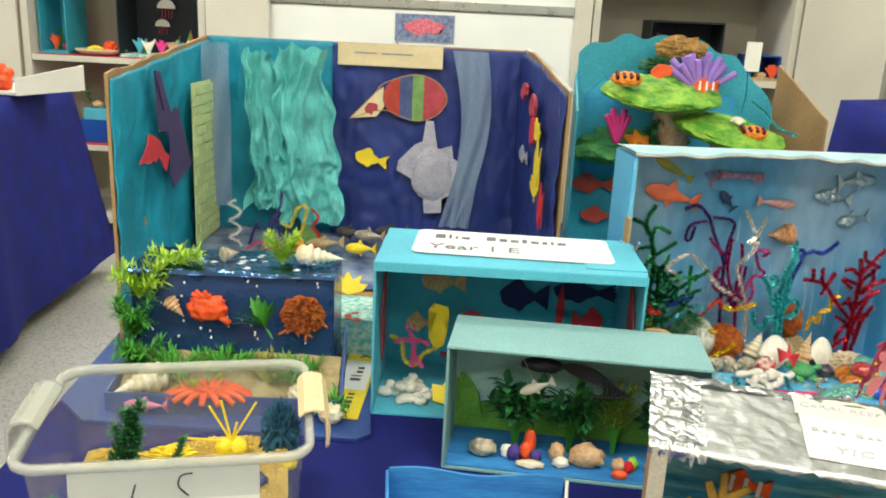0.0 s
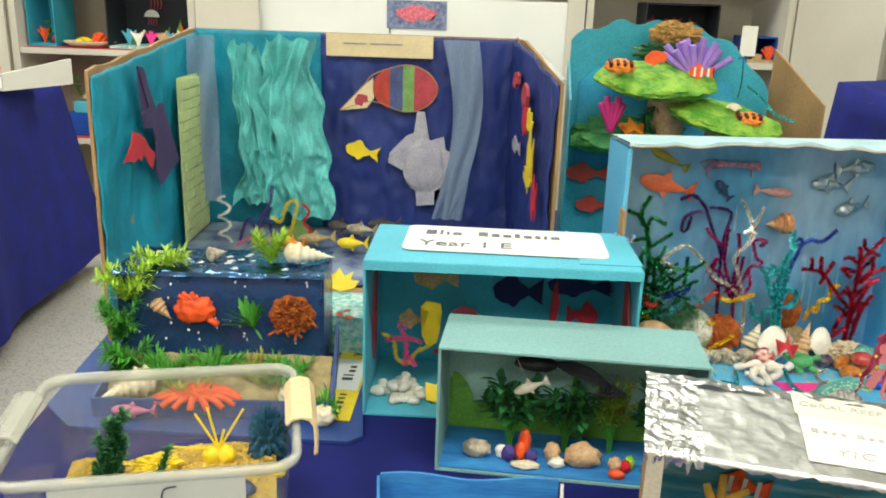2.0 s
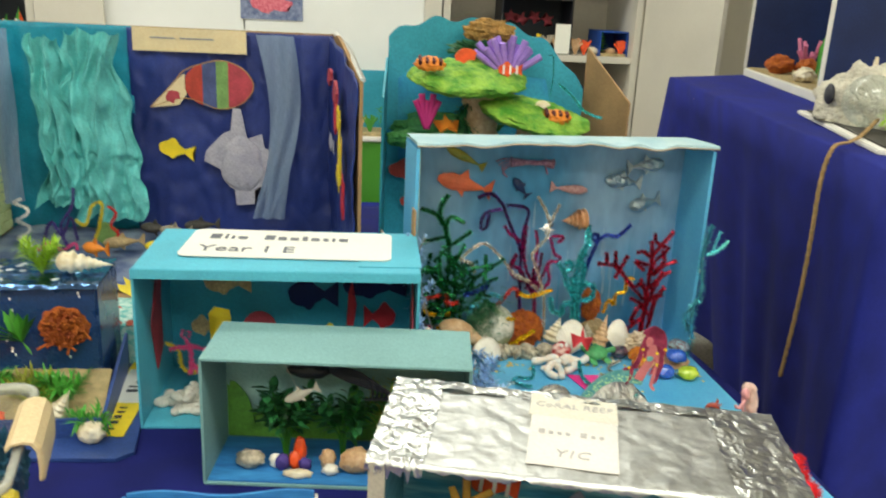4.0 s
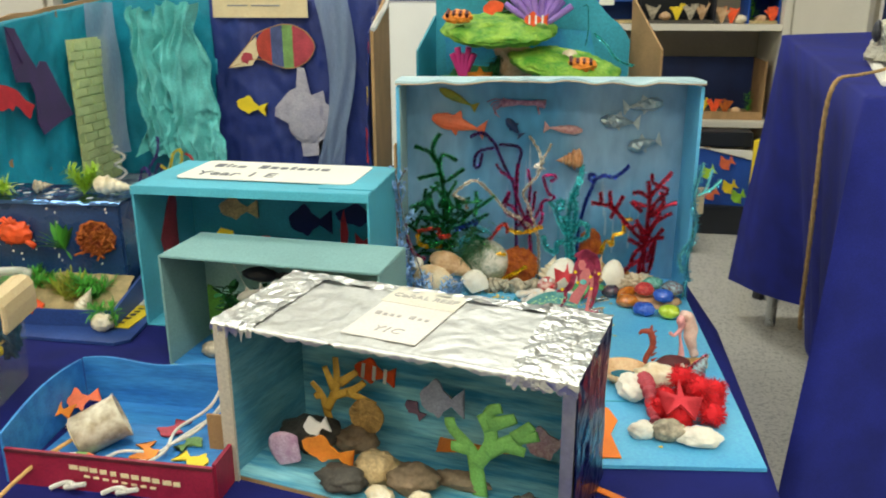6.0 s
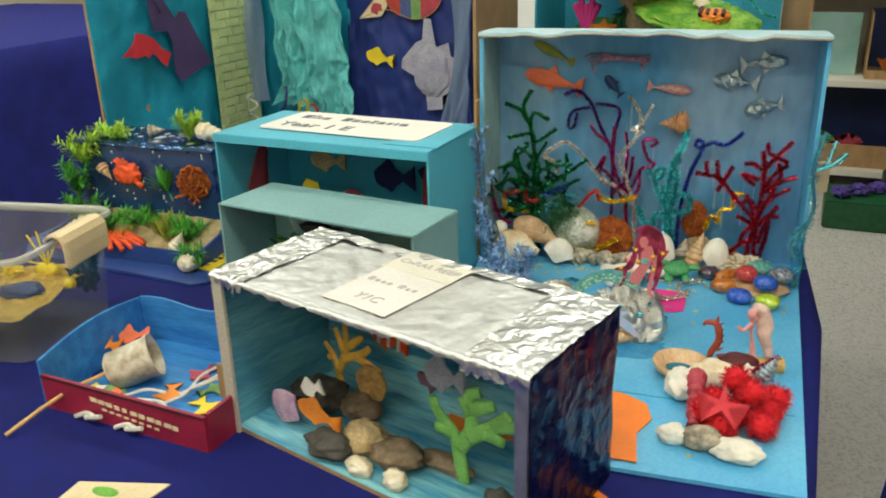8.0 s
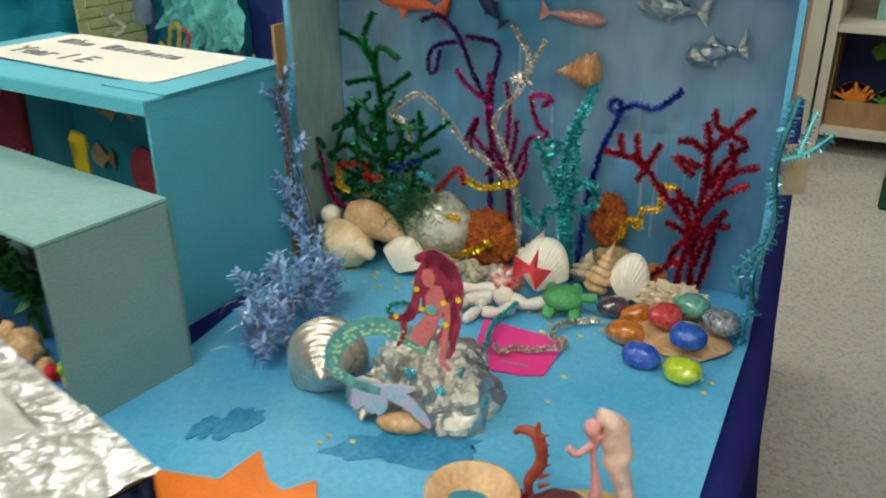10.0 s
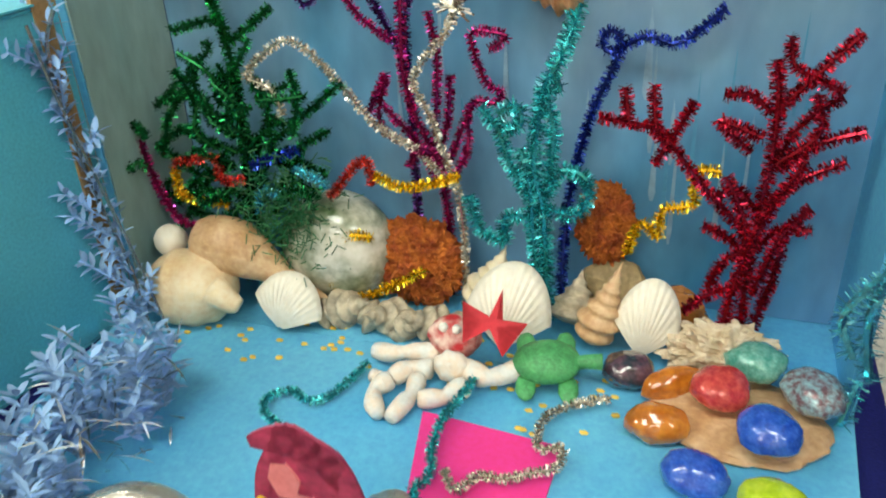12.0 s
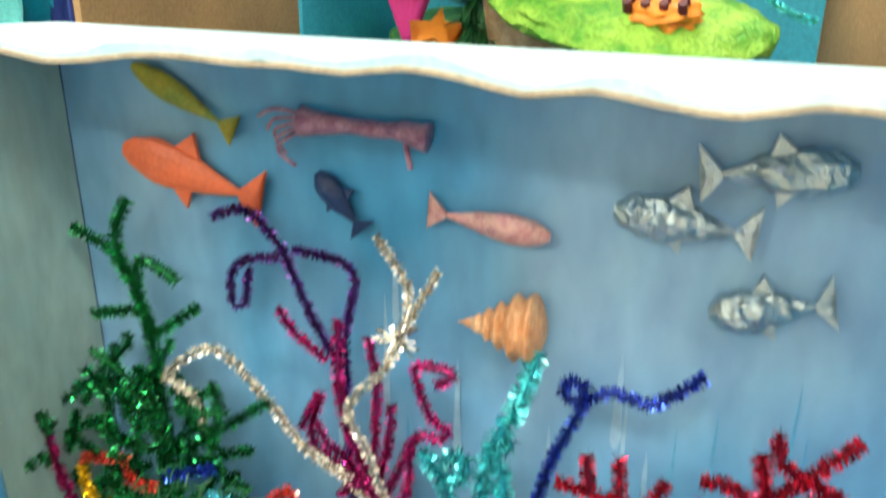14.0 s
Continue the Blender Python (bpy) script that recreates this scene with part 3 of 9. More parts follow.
def sprig(bm, pts, length, width, step=0.006, whorl=4, up=0.6, grow=None):
    """Leaves in whorls along a stem."""
    path = smooth_path(pts, 8)
    run = 0
    total = sum((b - a).length for a, b in zip(path, path[1:]))
    done = 0
    for a, b in zip(path, path[1:]):
        d = (b - a).normalized()
        s = d.orthogonal().normalized()
        t = d.cross(s)
        run += (b - a).length
        done += (b - a).length
        while run > step:
            run -= step
            k0 = random.uniform(0, 6.28)
            f = grow(done / total) if grow else 1
            for k in range(whorl):
                an = k0 + k * 6.283 / whorl + random.uniform(-0.3, 0.3)
                leaf(bm, b, s * math.cos(an) + t * math.sin(an) + d * up, length * f * random.uniform(0.7, 1.2), width * f, random.uniform(-0.1, 0.4))
    return bm


def fluff(r, count=260, bm=None, at=(0, 0, 0), width=0.0007):
    """A pompom of fine threads."""
    bm = bm or blob(r * 0.72, r * 0.72, r * 0.72, 0.1, 3, 0, 2)
    for i in range(count):
        d = Vector((random.gauss(0, 1), random.gauss(0, 1), random.gauss(0, 1))).normalized()
        s = d.orthogonal().normalized() * width
        p, q = d * r * 0.6 + Vector(at), d * r * random.uniform(0.9, 1.12) + Vector(at)
        bm.faces.new([bm.verts.new(v) for v in (p - s, p + s, q + s * 0.3, q - s * 0.3)])
    return bm


def whorled(length, radius, turns=5, seg=22, knob=0.12, bm=None):
    """A pointed sea snail, lying with its spire to +x."""
    prof = []
    n = 34
    for i in range(n + 1):
        u = i / n
        env = math.sin(math.pi * min(1, u * 1.9 + 0.12)) if u < 0.22 else (1 - (u - 0.22) / 0.78) ** 1.15
        prof.append((max(0.0004, radius * env * (1 + 0.16 * math.sin(u * turns * 6.283 * (0.6 + u)))), (u - 0.35) * length))
    bm = bm or bmesh.new()
    rings = []
    for r, z in prof:
        ring = []
        for k in range(seg):
            a = 6.283 * k / seg
            kk = 1 + knob * max(0, math.cos(a * 7 + z / length * 30)) * (z / length + 0.4)
            ring.append(bm.verts.new((z, r * kk * math.cos(a), r * kk * math.sin(a))))
        rings.append(ring)
    for a, b in zip(rings, rings[1:]):
        for k in range(seg):
            bm.faces.new((a[k], a[(k + 1) % seg], b[(k + 1) % seg], b[k]))
    bm.faces.new(rings[0][::-1])
    bm.faces.new(rings[-1])
    return bm


def scallop(w, h, bulge, ribs=14, bm=None):
    """A ribbed fan shell, hinge at the origin, in the x-z plane, domed towards -y, with thickness."""
    bm = bm or bmesh.new()
    nr, na = 8, 56
    front, back = [], []
    for j in range(nr + 1):
        u = j / nr
        fl, bl = [], []
        for i in range(na + 1):
            a = math.radians(-62 + 124 * i / na)
            rib = 1 + 0.07 * math.cos(i / na * ribs * 6.283) * u
            rad = (0.06 + 0.94 * u) * (0.82 + 0.18 * math.cos(a * 1.2))
            x, z = rad * math.sin(a) * w * 0.62, rad * math.cos(a) * h
            y = -bulge * math.sin(math.pi * min(1, u * 0.8 + 0.1)) * math.cos(a) * rib
            fl.append(bm.verts.new((x, y, z)))
            bl.append(bm.verts.new((x * 0.98, y + 0.0016, z * 0.985)))
        front.append(fl)
        back.append(bl)
    for g in (front, back):
        for j in range(nr):
            for i in range(na):
                bm.faces.new((g[j][i], g[j][i + 1], g[j + 1][i + 1], g[j + 1][i]))
    for i in range(na):
        bm.faces.new((front[nr][i], front[nr][i + 1], back[nr][i + 1], back[nr][i]))
    return bm


def star(r, inner=0.38, points=5, thick=0.004, bm=None):
    pts = []
    for i in range(points * 2):
        a = math.pi * i / points + math.pi / 2
        k = r if i % 2 == 0 else r * inner
        pts.append((k * math.cos(a), k * math.sin(a)))
    return cutout(pts, thick, bm=bm)


def multi(name, pieces, m, label, category, group="", smooth=False):
    """A one-mesh thing of several materials."""
    me = bpy.data.meshes.new(name)
    bm = bmesh.new()
    for i, (b, material) in enumerate(pieces):
        bmesh.ops.recalc_face_normals(b, faces=b.faces)
        tmp = bpy.data.meshes.new("tmp")
        for f in b.faces:
            f.material_index = i
        b.to_mesh(tmp)
        b.free()
        bm.from_mesh(tmp)
        bpy.data.meshes.remove(tmp)
        me.materials.append(material)
    bm.to_mesh(me)
    bm.free()
    if smooth:
        me.polygons.foreach_set("use_smooth", [True] * len(me.polygons))
    ob = new(name, me)
    ob.matrix_basis = m
    return tagged(ob, label, category, group)


def pieces(name, parts, material, m, label, category, smooth=True):
    """A thing of several named pieces in one material."""
    t = thing(name, m, label, category)
    for nm, b in parts:
        part(nm, b, material, t, smooth=smooth)
    return t


def toy_fish(length, height, width, fins=1.0, lump=0.1, shark=True):
    """A small moulded fish swimming to -x: a tapered body with a back fin, side fins and a forked tail."""
    bm = bmesh.new()
    rings, n, seg = [], 14, 12
    for i in range(n + 1):
        u = i / n
        r = math.sin(math.pi * min(1, (0.04 + 0.96 * u)) ** 0.75) * 0.5
        r = max(0.03, r * (1 - 0.35 * u))
        c = Vector(((u - 0.5) * length * 0.86, 0, 0))
        rings.append([bm.verts.new(c + Vector((0, math.cos(6.283 * k / seg) * width * r, math.sin(6.283 * k / seg) * height * r)) * (1 + lump * noise.noise(Vector((u * 9, k, length * 50))))) for k in range(seg)])
    for a, b in zip(rings, rings[1:]):
        for k in range(seg):
            bm.faces.new((a[k], a[(k + 1) % seg], b[(k + 1) % seg], b[k]))
    bm.faces.new(rings[0][::-1])
    bm.faces.new(rings[-1])
    t = width * 0.18
    cutout([(-0.12 * length, 0.3 * height), (0.02 * length, 0.85 * height * fins), (0.08 * length, 0.3 * height)], t, bm=bm)
    cutout([(-0.1 * length, -0.3 * height), (0.04 * length, -0.75 * height * fins), (0.05 * length, -0.3 * height)], t, bm=bm)
    cutout([(0.36 * length, 0.08 * height), (0.5 * length, 0.6 * height), (0.46 * length, 0), (0.5 * length, -0.5 * height), (0.36 * length, -0.08 * height)], t, bm=bm)
    return bm


def coral_arms(trunk, branches, r, bm=None, **kw):
    return [tinsel(trunk, r, **kw)] + [tinsel(b, r * 0.9, **kw) for b in branches]


# ---- the sea box: a carton on its back edge, with the lid laid down in front ----
MER = pose(0.428, 1.432, TABLE, 0, 0, 5.5)
MW, MD, MH = 0.456, 0.092, 0.340
mer = thing("sea_box", MER, "sky blue painted carton with a glittering reef inside", "box diorama")
T = 0.005
part("bottom", box(0, MW, -0.004, MD, 0, T), M["skyblue"], mer)
part("side", box(0, T, -0.004, MD - 0.001, T, MH - T), M["skyblue"], mer)
part("side", box(MW - T, MW, -0.002, MD - 0.001, T, MH - T), M["skyblue"], mer)
part("back", box(0, MW, MD - T, MD, T, MH - T), M["skyblue"], mer)
part("lining", box(T, MW - T, MD - T - 0.0017, MD - T - 0.0005, T + 0.001, MH - T - 0.001), M["palewash"], mer, "watery blue painted back with drips")
bm = bmesh.new()
rows = []
for j in range(5):
    line = []
    for i in range(41):
        u, v = i / 40, j / 4
        y = -0.012 * (1 - v) * (0.6 + 0.6 * noise.noise(Vector((u * 5, 0, 2)))) - 0.002 + v * (MD + 0.004)
        z = MH - 0.004 + 0.008 * (1 - v) - 0.008 * (1 - v) ** 2 * (0.5 + abs(noise.noise(Vector((u * 7, 3, 0)))) * 2) + 0.006 * math.sin(u * 3.1) * (1 - v)
        line.append((u * MW, y, z))
    rows.append(line)
for off in (0, 0.0045):
    vs = [[bm.verts.new((x, y, z + off)) for x, y, z in r] for r in rows]
    for j in range(4):
        for i in range(40):
            bm.faces.new((vs[j][i], vs[j][i + 1], vs[j + 1][i + 1], vs[j + 1][i]))
    if off == 0:
        low = vs
for i in range(40):
    bm.faces.new((low[0][i], low[0][i + 1], vs[0][i + 1], vs[0][i]))
# Paler than the walls: strong light from above is put into the flap's colour.
M["litflap"] = mat("light_brightened_blue_paint", "a9cfdc", 0.42, 0, 0.06, 14, 300, 0.06, other="c2dde4")
part("top", bm, M["litflap"], mer, "sagging blue upper flap, painted paler for bright light, with a torn edge")
edge = bmesh.new()
tube([(u * MW, -0.0135 * (0.6 + 0.6 * noise.noise(Vector((u * 5, 0, 2)))) * 0.9 - 0.002, MH - 0.0005 + 0.006 * math.sin(u * 3.1) - 0.008 * abs(noise.noise(Vector((u * 7, 3, 0)))) * 1.6) for u in [i / 20 for i in range(21)]], 0.0013, 6, edge, 2)
M["palecard"] = mat("bare_card_edge", "a89a86", 0.8, 0, 0.15, 60)
part("torn_edge", edge, M["palecard"], mer, "bare brown cardboard edge")
part("front_flap", slab([(0.028, -0.49), (0.15, -0.4905), (0.432, -0.487), (0.444, -0.25), (MW, -0.0045), (0.0, -0.0045)], 0.0005, 0.0049), M["skyblue"], mer, "sky blue painted lid laid flat")
part("crease", box(0.03, 0.43, -0.352, -0.350, 0.0049, 0.0054), M["turqdark"], mer, "folded line across the lid")
part("cream_tag", panel((MW + 0.002, 0.02), (MW + 0.022, 0.03), 0.135, 0.178, 0.002), M["cream"], mer, "scrap of cream card")
part("flap_edge", box(-0.003, 0.0, -0.022, 0.0, 0.01, 0.25), M["brown"], mer, "bare cardboard strip")
MERZ = 0.0052


def in_sea(x, y, z, rx=0, ry=0, rz=0):
    return MER @ pose(x, y, z, rx, ry, rz)


WY = MD - T - 0.004
M["greywash"] = mat("thin_grey_green_wash", "7fa3a6", 0.5, 0, 0.1, 9, 90, 0.05, stretch=(1, 1, 0.4), other="a3b8b0")
part("lining", box(T + 0.0005, T + 0.0017, -0.003, MD - T - 0.003, T + 0.001, MH - T - 0.001), M["greywash"], mer, "thin grey-green wash")
M["deepstain"] = mat("deep_blue_poster_paint", "2b86ba", 0.4, 0, 0.25, 60, 300, 0.1, other="4199c8")
for sx, sy, sa, sb2, sd2 in ((0.250, -0.252, 0.046, 0.018, 1), (0.222, -0.262, 0.030, 0.012, 2), (0.283, -0.248, 0.012, 0.02, 3), (0.115, -0.277, 0.022, 0.012, 4), (0.098, -0.292, 0.014, 0.008, 5)):
    random.seed(sd2)
    part("paint_stain", slab(ellipse(sx, sy, sa, sb2, 40, 0.3 * sd2, 0.75, sd2 * 3.1), 0.0047, 0.0053 + 0.0001 * sd2), M["deepstain"], mer, "smear of deeper blue paint")
# Dark seam between left side and back, drawn as a thin navy strip.
part("corner_line", box(T + 0.0002, T + 0.0016, MD - T - 0.0034, MD - T - 0.0018, T + 0.002, MH - 0.02), M["navygloss"], mer, "dark navy strip along the corner seam")
random.seed(61)
for k in range(20):
    dx = random.uniform(0.285, 0.43) if k < 13 else random.uniform(0.03, 0.28)
    dz, dl, dw = random.uniform(0.12, 0.2) if k < 13 else random.uniform(0.1, 0.27), random.uniform(0.03, 0.10), random.uniform(0.001, 0.0028)
    run = [(dx - dw * 0.2, dz), (dx - dw * 0.6, dz - dl * 0.3), (dx - dw * 0.7, dz - dl * 0.6), (dx - dw, dz - dl * 0.9), (dx - dw * 0.4, dz - dl), (dx + dw * 0.5, dz - dl), (dx + dw, dz - dl * 0.88), (dx + dw * 0.6, dz - dl * 0.5), (dx + dw * 0.4, dz - dl * 0.2)]
    part("paint_run", cutout(run, 0.0004), M["drip" if k % 3 else "bluedrip"], mer, place=pose(0, MD - T - 0.0021 - 0.00002 * k, 0))
# creatures glued to the back wall
M["lizard"] = mat("olive_yellow_rubber", "a5952e", 0.45, 0, 0.2, 70, 400, 0.3, other="7f8a34")
single("toy_lizard", toy_fish(0.072, 0.016, 0.010, 0.5), M["lizard"], in_sea(0.088, WY - 0.003, 0.308, 0, 27, 0), "olive green toy lizard glued on the blue wall", "toy", smooth=False)
M["orangefish"] = mat("salmon_orange_rubber", "e8714a", 0.45, 0, 0.12, 60)
single("toy_shark", toy_fish(0.094, 0.030, 0.014, 0.9), M["orangefish"], in_sea(0.088, WY - 0.004, 0.267, 0, 14, 0), "orange toy sawfish glued on the blue wall", "toy")
M["bluefish"] = mat("dark_blue_rubber", "1f3560", 0.4, 0, 0.2, 60)
single("toy_fish", toy_fish(0.040, 0.016, 0.012, 0.8), M["bluefish"], in_sea(0.179, WY - 0.004, 0.262, 0, 50, 0), "dark blue toy fish glued on the blue wall", "toy")
M["pinkglit"] = mat("pink_glitter_rubber", "c98d90", 0.35, 0.3, 0.3, 160, 600, 0.3, other="e0b0a8")
single("toy_fish", toy_fish(0.066, 0.017, 0.012, 0.2), M["pinkglit"], in_sea(0.261, WY - 0.004, 0.259, 0, -5, 180), "pale pink glittery toy fish on the blue wall", "toy")
squid = [("body", tube([(-0.032, 0, 0.0), (-0.012, 0, 0.0), (0.018, 0, 0), (0.036, 0, -0.002)], 0.0075, 9, None, 5, lambda u: 1.0 - 0.5 * math.sin(math.pi * u) * 0.9, 0.3))]
for k in range(5):
    squid.append(("tentacle", tube([(-0.032, 0, 0.004 - k * 0.002), (-0.045, -0.002, 0.006 - k * 0.005), (-0.056 + 0.005 * k, 0, 0.001 - k * 0.006)], 0.0010, 5, None, 4)))
squid.append(("fin", tube([(0.024, 0, -0.006), (0.027, -0.001, -0.018)], 0.0016, 5, None, 2)))
M["squidpink"] = mat("striped_pink_rubber", "b98a9e", 0.4, 0.1, 0.3, 160, 500, 0.3, other="8a5a78")
pieces("toy_squid", squid, M["squidpink"], in_sea(0.193, WY - 0.006, 0.301), "striped pink toy squid glued on the blue wall", "toy")
M["silverfoil"] = crinkled("silver_foil_fish", "b4c2c8", 0.34, 130, 0.45, 0.002)
for sx, sz, ln, turn, face, col in ((0.385, 0.298, 0.066, 8, 180, "silverfoil"), (0.346, 0.272, 0.066, 5, 0, "silverfoil"), (0.387, 0.236, 0.056, -14, 0, "silverfoil")):
    single("toy_shark", toy_fish(ln, 0.023, 0.018, 0.85, 0.35), M[col], in_sea(sx, WY - 0.005, sz, 0, turn, face), "crumpled silver foil shark glued on the blue wall", "toy", "foil sharks")
single("sea_shell", whorled(0.044, 0.017, 4), M["tanwhelk"], in_sea(0.276, WY - 0.014, 0.212, 0, 176, 0), "small tan shell glued on the blue wall", "shell")
dots = bmesh.new()
for k in range(9):
    blob(0.0013, 0.0008, 0.0013, 0, 1, 0, 1, bm=dots, at=(0.295 + 0.02 * random.random(), WY + 0.003, 0.20 + 0.05 * random.random()))
part("bubbles", dots, M["turqdark"], mer, "painted blue dots")

# glittering pipe-cleaner corals
yb = 0.068
single("tinsel_coral", coral_arms([(0.110, yb, 0.248), (0.130, yb, 0.254), (0.149, yb, 0.238), (0.157, yb, 0.220), (0.172, yb, 0.188), (0.183, yb, 0.165), (0.186, yb, 0.125), (0.19, yb - 0.01, MERZ + 0.004)],
       [[(0.157, yb, 0.236), (0.191, yb, 0.229), (0.186, yb, 0.192), (0.186, yb, 0.160)], [(0.148, yb, 0.230), (0.123, yb, 0.223), (0.117, yb, 0.201), (0.125, yb, 0.199), (0.130, yb, 0.222)]], 0.0044, spokes=8), M["g_purple"], MER,
       "dark purple pipe-cleaner seaweed against the blue wall", "craft coral", "pipe-cleaner corals")
ym = 0.058
single("tinsel_coral", coral_arms([(0.187, ym, 0.205), (0.186, ym, 0.160), (0.194, ym, 0.130), (0.207, ym, 0.100), (0.212, ym, 0.05), (0.212, ym, MERZ + 0.003)],
       [[(0.203, ym, 0.198), (0.208, ym, 0.170), (0.204, ym, 0.116)], [(0.152, ym, 0.206), (0.162, ym, 0.193), (0.180, ym, 0.180)],
        [(0.240, ym, 0.178), (0.250, ym, 0.186), (0.231, ym, 0.188), (0.230, ym, 0.178), (0.238, ym, 0.158), (0.247, ym, 0.153), (0.243, ym, 0.146), (0.230, ym, 0.146), (0.220, ym, 0.123), (0.210, ym, 0.100)],
        [(0.162, ym, 0.135), (0.175, ym, 0.160), (0.168, ym, 0.129), (0.185, ym, 0.116), (0.204, ym, 0.108)], [(0.216, ym, 0.161), (0.213, ym, 0.133), (0.205, ym, 0.105)], [(0.172, ym, 0.140), (0.182, ym - 0.008, 0.135), (0.192, ym, 0.118), (0.206, ym, 0.09)], [(0.226, ym, 0.140), (0.228, ym - 0.01, 0.118), (0.216, ym - 0.008, 0.098)], [(0.190, ym - 0.01, 0.105), (0.200, ym - 0.012, 0.118), (0.212, ym - 0.01, 0.108), (0.206, ym - 0.01, 0.092)]], 0.0047, spokes=8), M["g_magenta"], MER,
       "magenta pipe-cleaner coral with curled arms", "craft coral", "pipe-cleaner corals")
ys = 0.047
single("tinsel_coral", coral_arms([(0.107, ys, 0.133), (0.100, ys, 0.150), (0.085, ys, 0.158), (0.117, ys, 0.181), (0.145, ys, 0.160), (0.170, ys, 0.131), (0.197, ys, 0.116), (0.222, ys, 0.092)],
       [[(0.205, ys + 0.02, 0.250), (0.222, ys + 0.02, 0.222), (0.221, ys, 0.195), (0.197, ys, 0.163), (0.205, ys, 0.141), (0.222, ys, 0.092)], [(0.240, ys + 0.015, 0.238), (0.224, ys + 0.01, 0.208)],
        [(0.222, ys, 0.092), (0.225, ys, 0.05), (0.224, ys, MERZ + 0.003)]], 0.0042, spokes=7), M["g_silver"], MER, "silver pipe-cleaner strands bent over the reef", "craft coral", "pipe-cleaner corals")
bm = bmesh.new()
for k in range(40):
    d = Vector((random.gauss(0, 1), random.gauss(0, 0.5), random.gauss(0, 1))).normalized()
    tinsel([Vector((0.221, ys + 0.005, 0.203)), Vector((0.221, ys + 0.005, 0.203)) + d * random.uniform(0.006, 0.013)], 0.0008, bm, 0.003, 2, 1)
single("tinsel_knot", bm, M["g_silver"], MER, "tuft of silver tinsel tied to a strand", "craft coral")
yg = 0.060
single("tinsel_plant", coral_arms([(0.062, yg, 0.254), (0.050, yg, 0.228), (0.062, yg, 0.195), (0.068, yg, 0.150), (0.067, yg, 0.100), (0.068, yg - 0.02, MERZ + 0.004)],
       [[(0.021, yg, 0.233), (0.045, yg, 0.224), (0.054, yg, 0.208)], [(0.089, yg, 0.210), (0.066, yg, 0.220), (0.060, yg, 0.195)], [(0.026, yg, 0.180), (0.063, yg, 0.188), (0.069, yg, 0.175), (0.101, yg, 0.198)],
        [(0.039, yg, 0.163), (0.037, yg, 0.137), (0.060, yg, 0.108)]], 0.0056, spokes=8), M["g_green"], MER, "green pipe-cleaner seaweed with many arms", "craft coral", "pipe-cleaner corals")
random.seed(11)
arms = [tinsel([(0.074, 0.05, 0.16), (0.076, 0.045, 0.10), (0.08, 0.045, MERZ + 0.003)], 0.0052)]
for x0, z0, x1, z1, x2, z2 in ((0.074, 0.115, 0.045, 0.140, 0.012, 0.134), (0.070, 0.105, 0.030, 0.118, -0.0, 0.104), (0.06, 0.11, 0.050, 0.140, 0.046, 0.165), (0.078, 0.112, 0.110, 0.125, 0.152, 0.158), (0.118, 0.124, 0.122, 0.145, 0.120, 0.166), (0.078, 0.10, 0.115, 0.112, 0.142, 0.128),
                              (0.066, 0.095, 0.030, 0.090, 0.012, 0.110), (0.068, 0.08, 0.04, 0.085, 0.022, 0.066), (0.08, 0.085, 0.10, 0.105, 0.135, 0.095), (0.062, 0.12, 0.030, 0.142, 0.022, 0.125), (0.085, 0.12, 0.09, 0.140, 0.083, 0.158), (0.072, 0.07, 0.03, 0.06, 0.014, 0.035),
                              (0.074, 0.06, 0.05, 0.05, 0.04, 0.03), (0.084, 0.07, 0.105, 0.075, 0.12, 0.06)):
    y0 = 0.045 + random.uniform(-0.012, 0.014)
    mid = ((x0 + x1) / 2 + random.uniform(-0.006, 0.006), y0 - 0.006, (z0 + z1) / 2 + random.uniform(-0.008, 0.008))
    arms.append(tinsel([(x0, y0, z0), mid, (max(0.012, x1), y0, z1), (max(0.010, x2), y0 - random.uniform(0, 0.014), z2)], 0.0050, spokes=7))
for k in range(46):
    a = Vector((random.gauss(0.075, 0.036), 0.034 + random.uniform(-0.012, 0.018), random.uniform(0.06, 0.155)))
    a.x = min(max(a.x, 0.014), 0.145)
    b = a + Vector((random.uniform(-0.02, 0.02), random.uniform(-0.006, 0.006), random.uniform(-0.012, 0.02)))
    c = b + Vector((random.uniform(-0.02, 0.02), random.uniform(-0.006, 0.006), random.uniform(-0.01, 0.02)))
    arms.append(tinsel([a, b, Vector((max(0.012, c.x), c.y, c.z))], 0.0046, spokes=6))
single("tinsel_bush", arms, M["g_bush"], MER, "tangled bush of glittering dark green pipe cleaners", "craft coral")
bm = bmesh.new()
for k in range(760):
    a = Vector((0.112 + random.gauss(0, 0.018), 0.020 + random.gauss(0, 0.008), 0.074 + random.gauss(0, 0.018)))
    d = Vector((random.gauss(0, 1), random.gauss(0, 1), random.gauss(0, 1))).normalized() * 0.007
    tube([a, a + d], 0.0004, 3, bm, 1)
tube([(0.112, 0.03, 0.06), (0.112, 0.035, MERZ + 0.002)], 0.002, 5, bm, 2)
single("plastic_moss", bm, M["plantdark"], MER, "dark green plastic moss tuft over a glass ball", "plant")
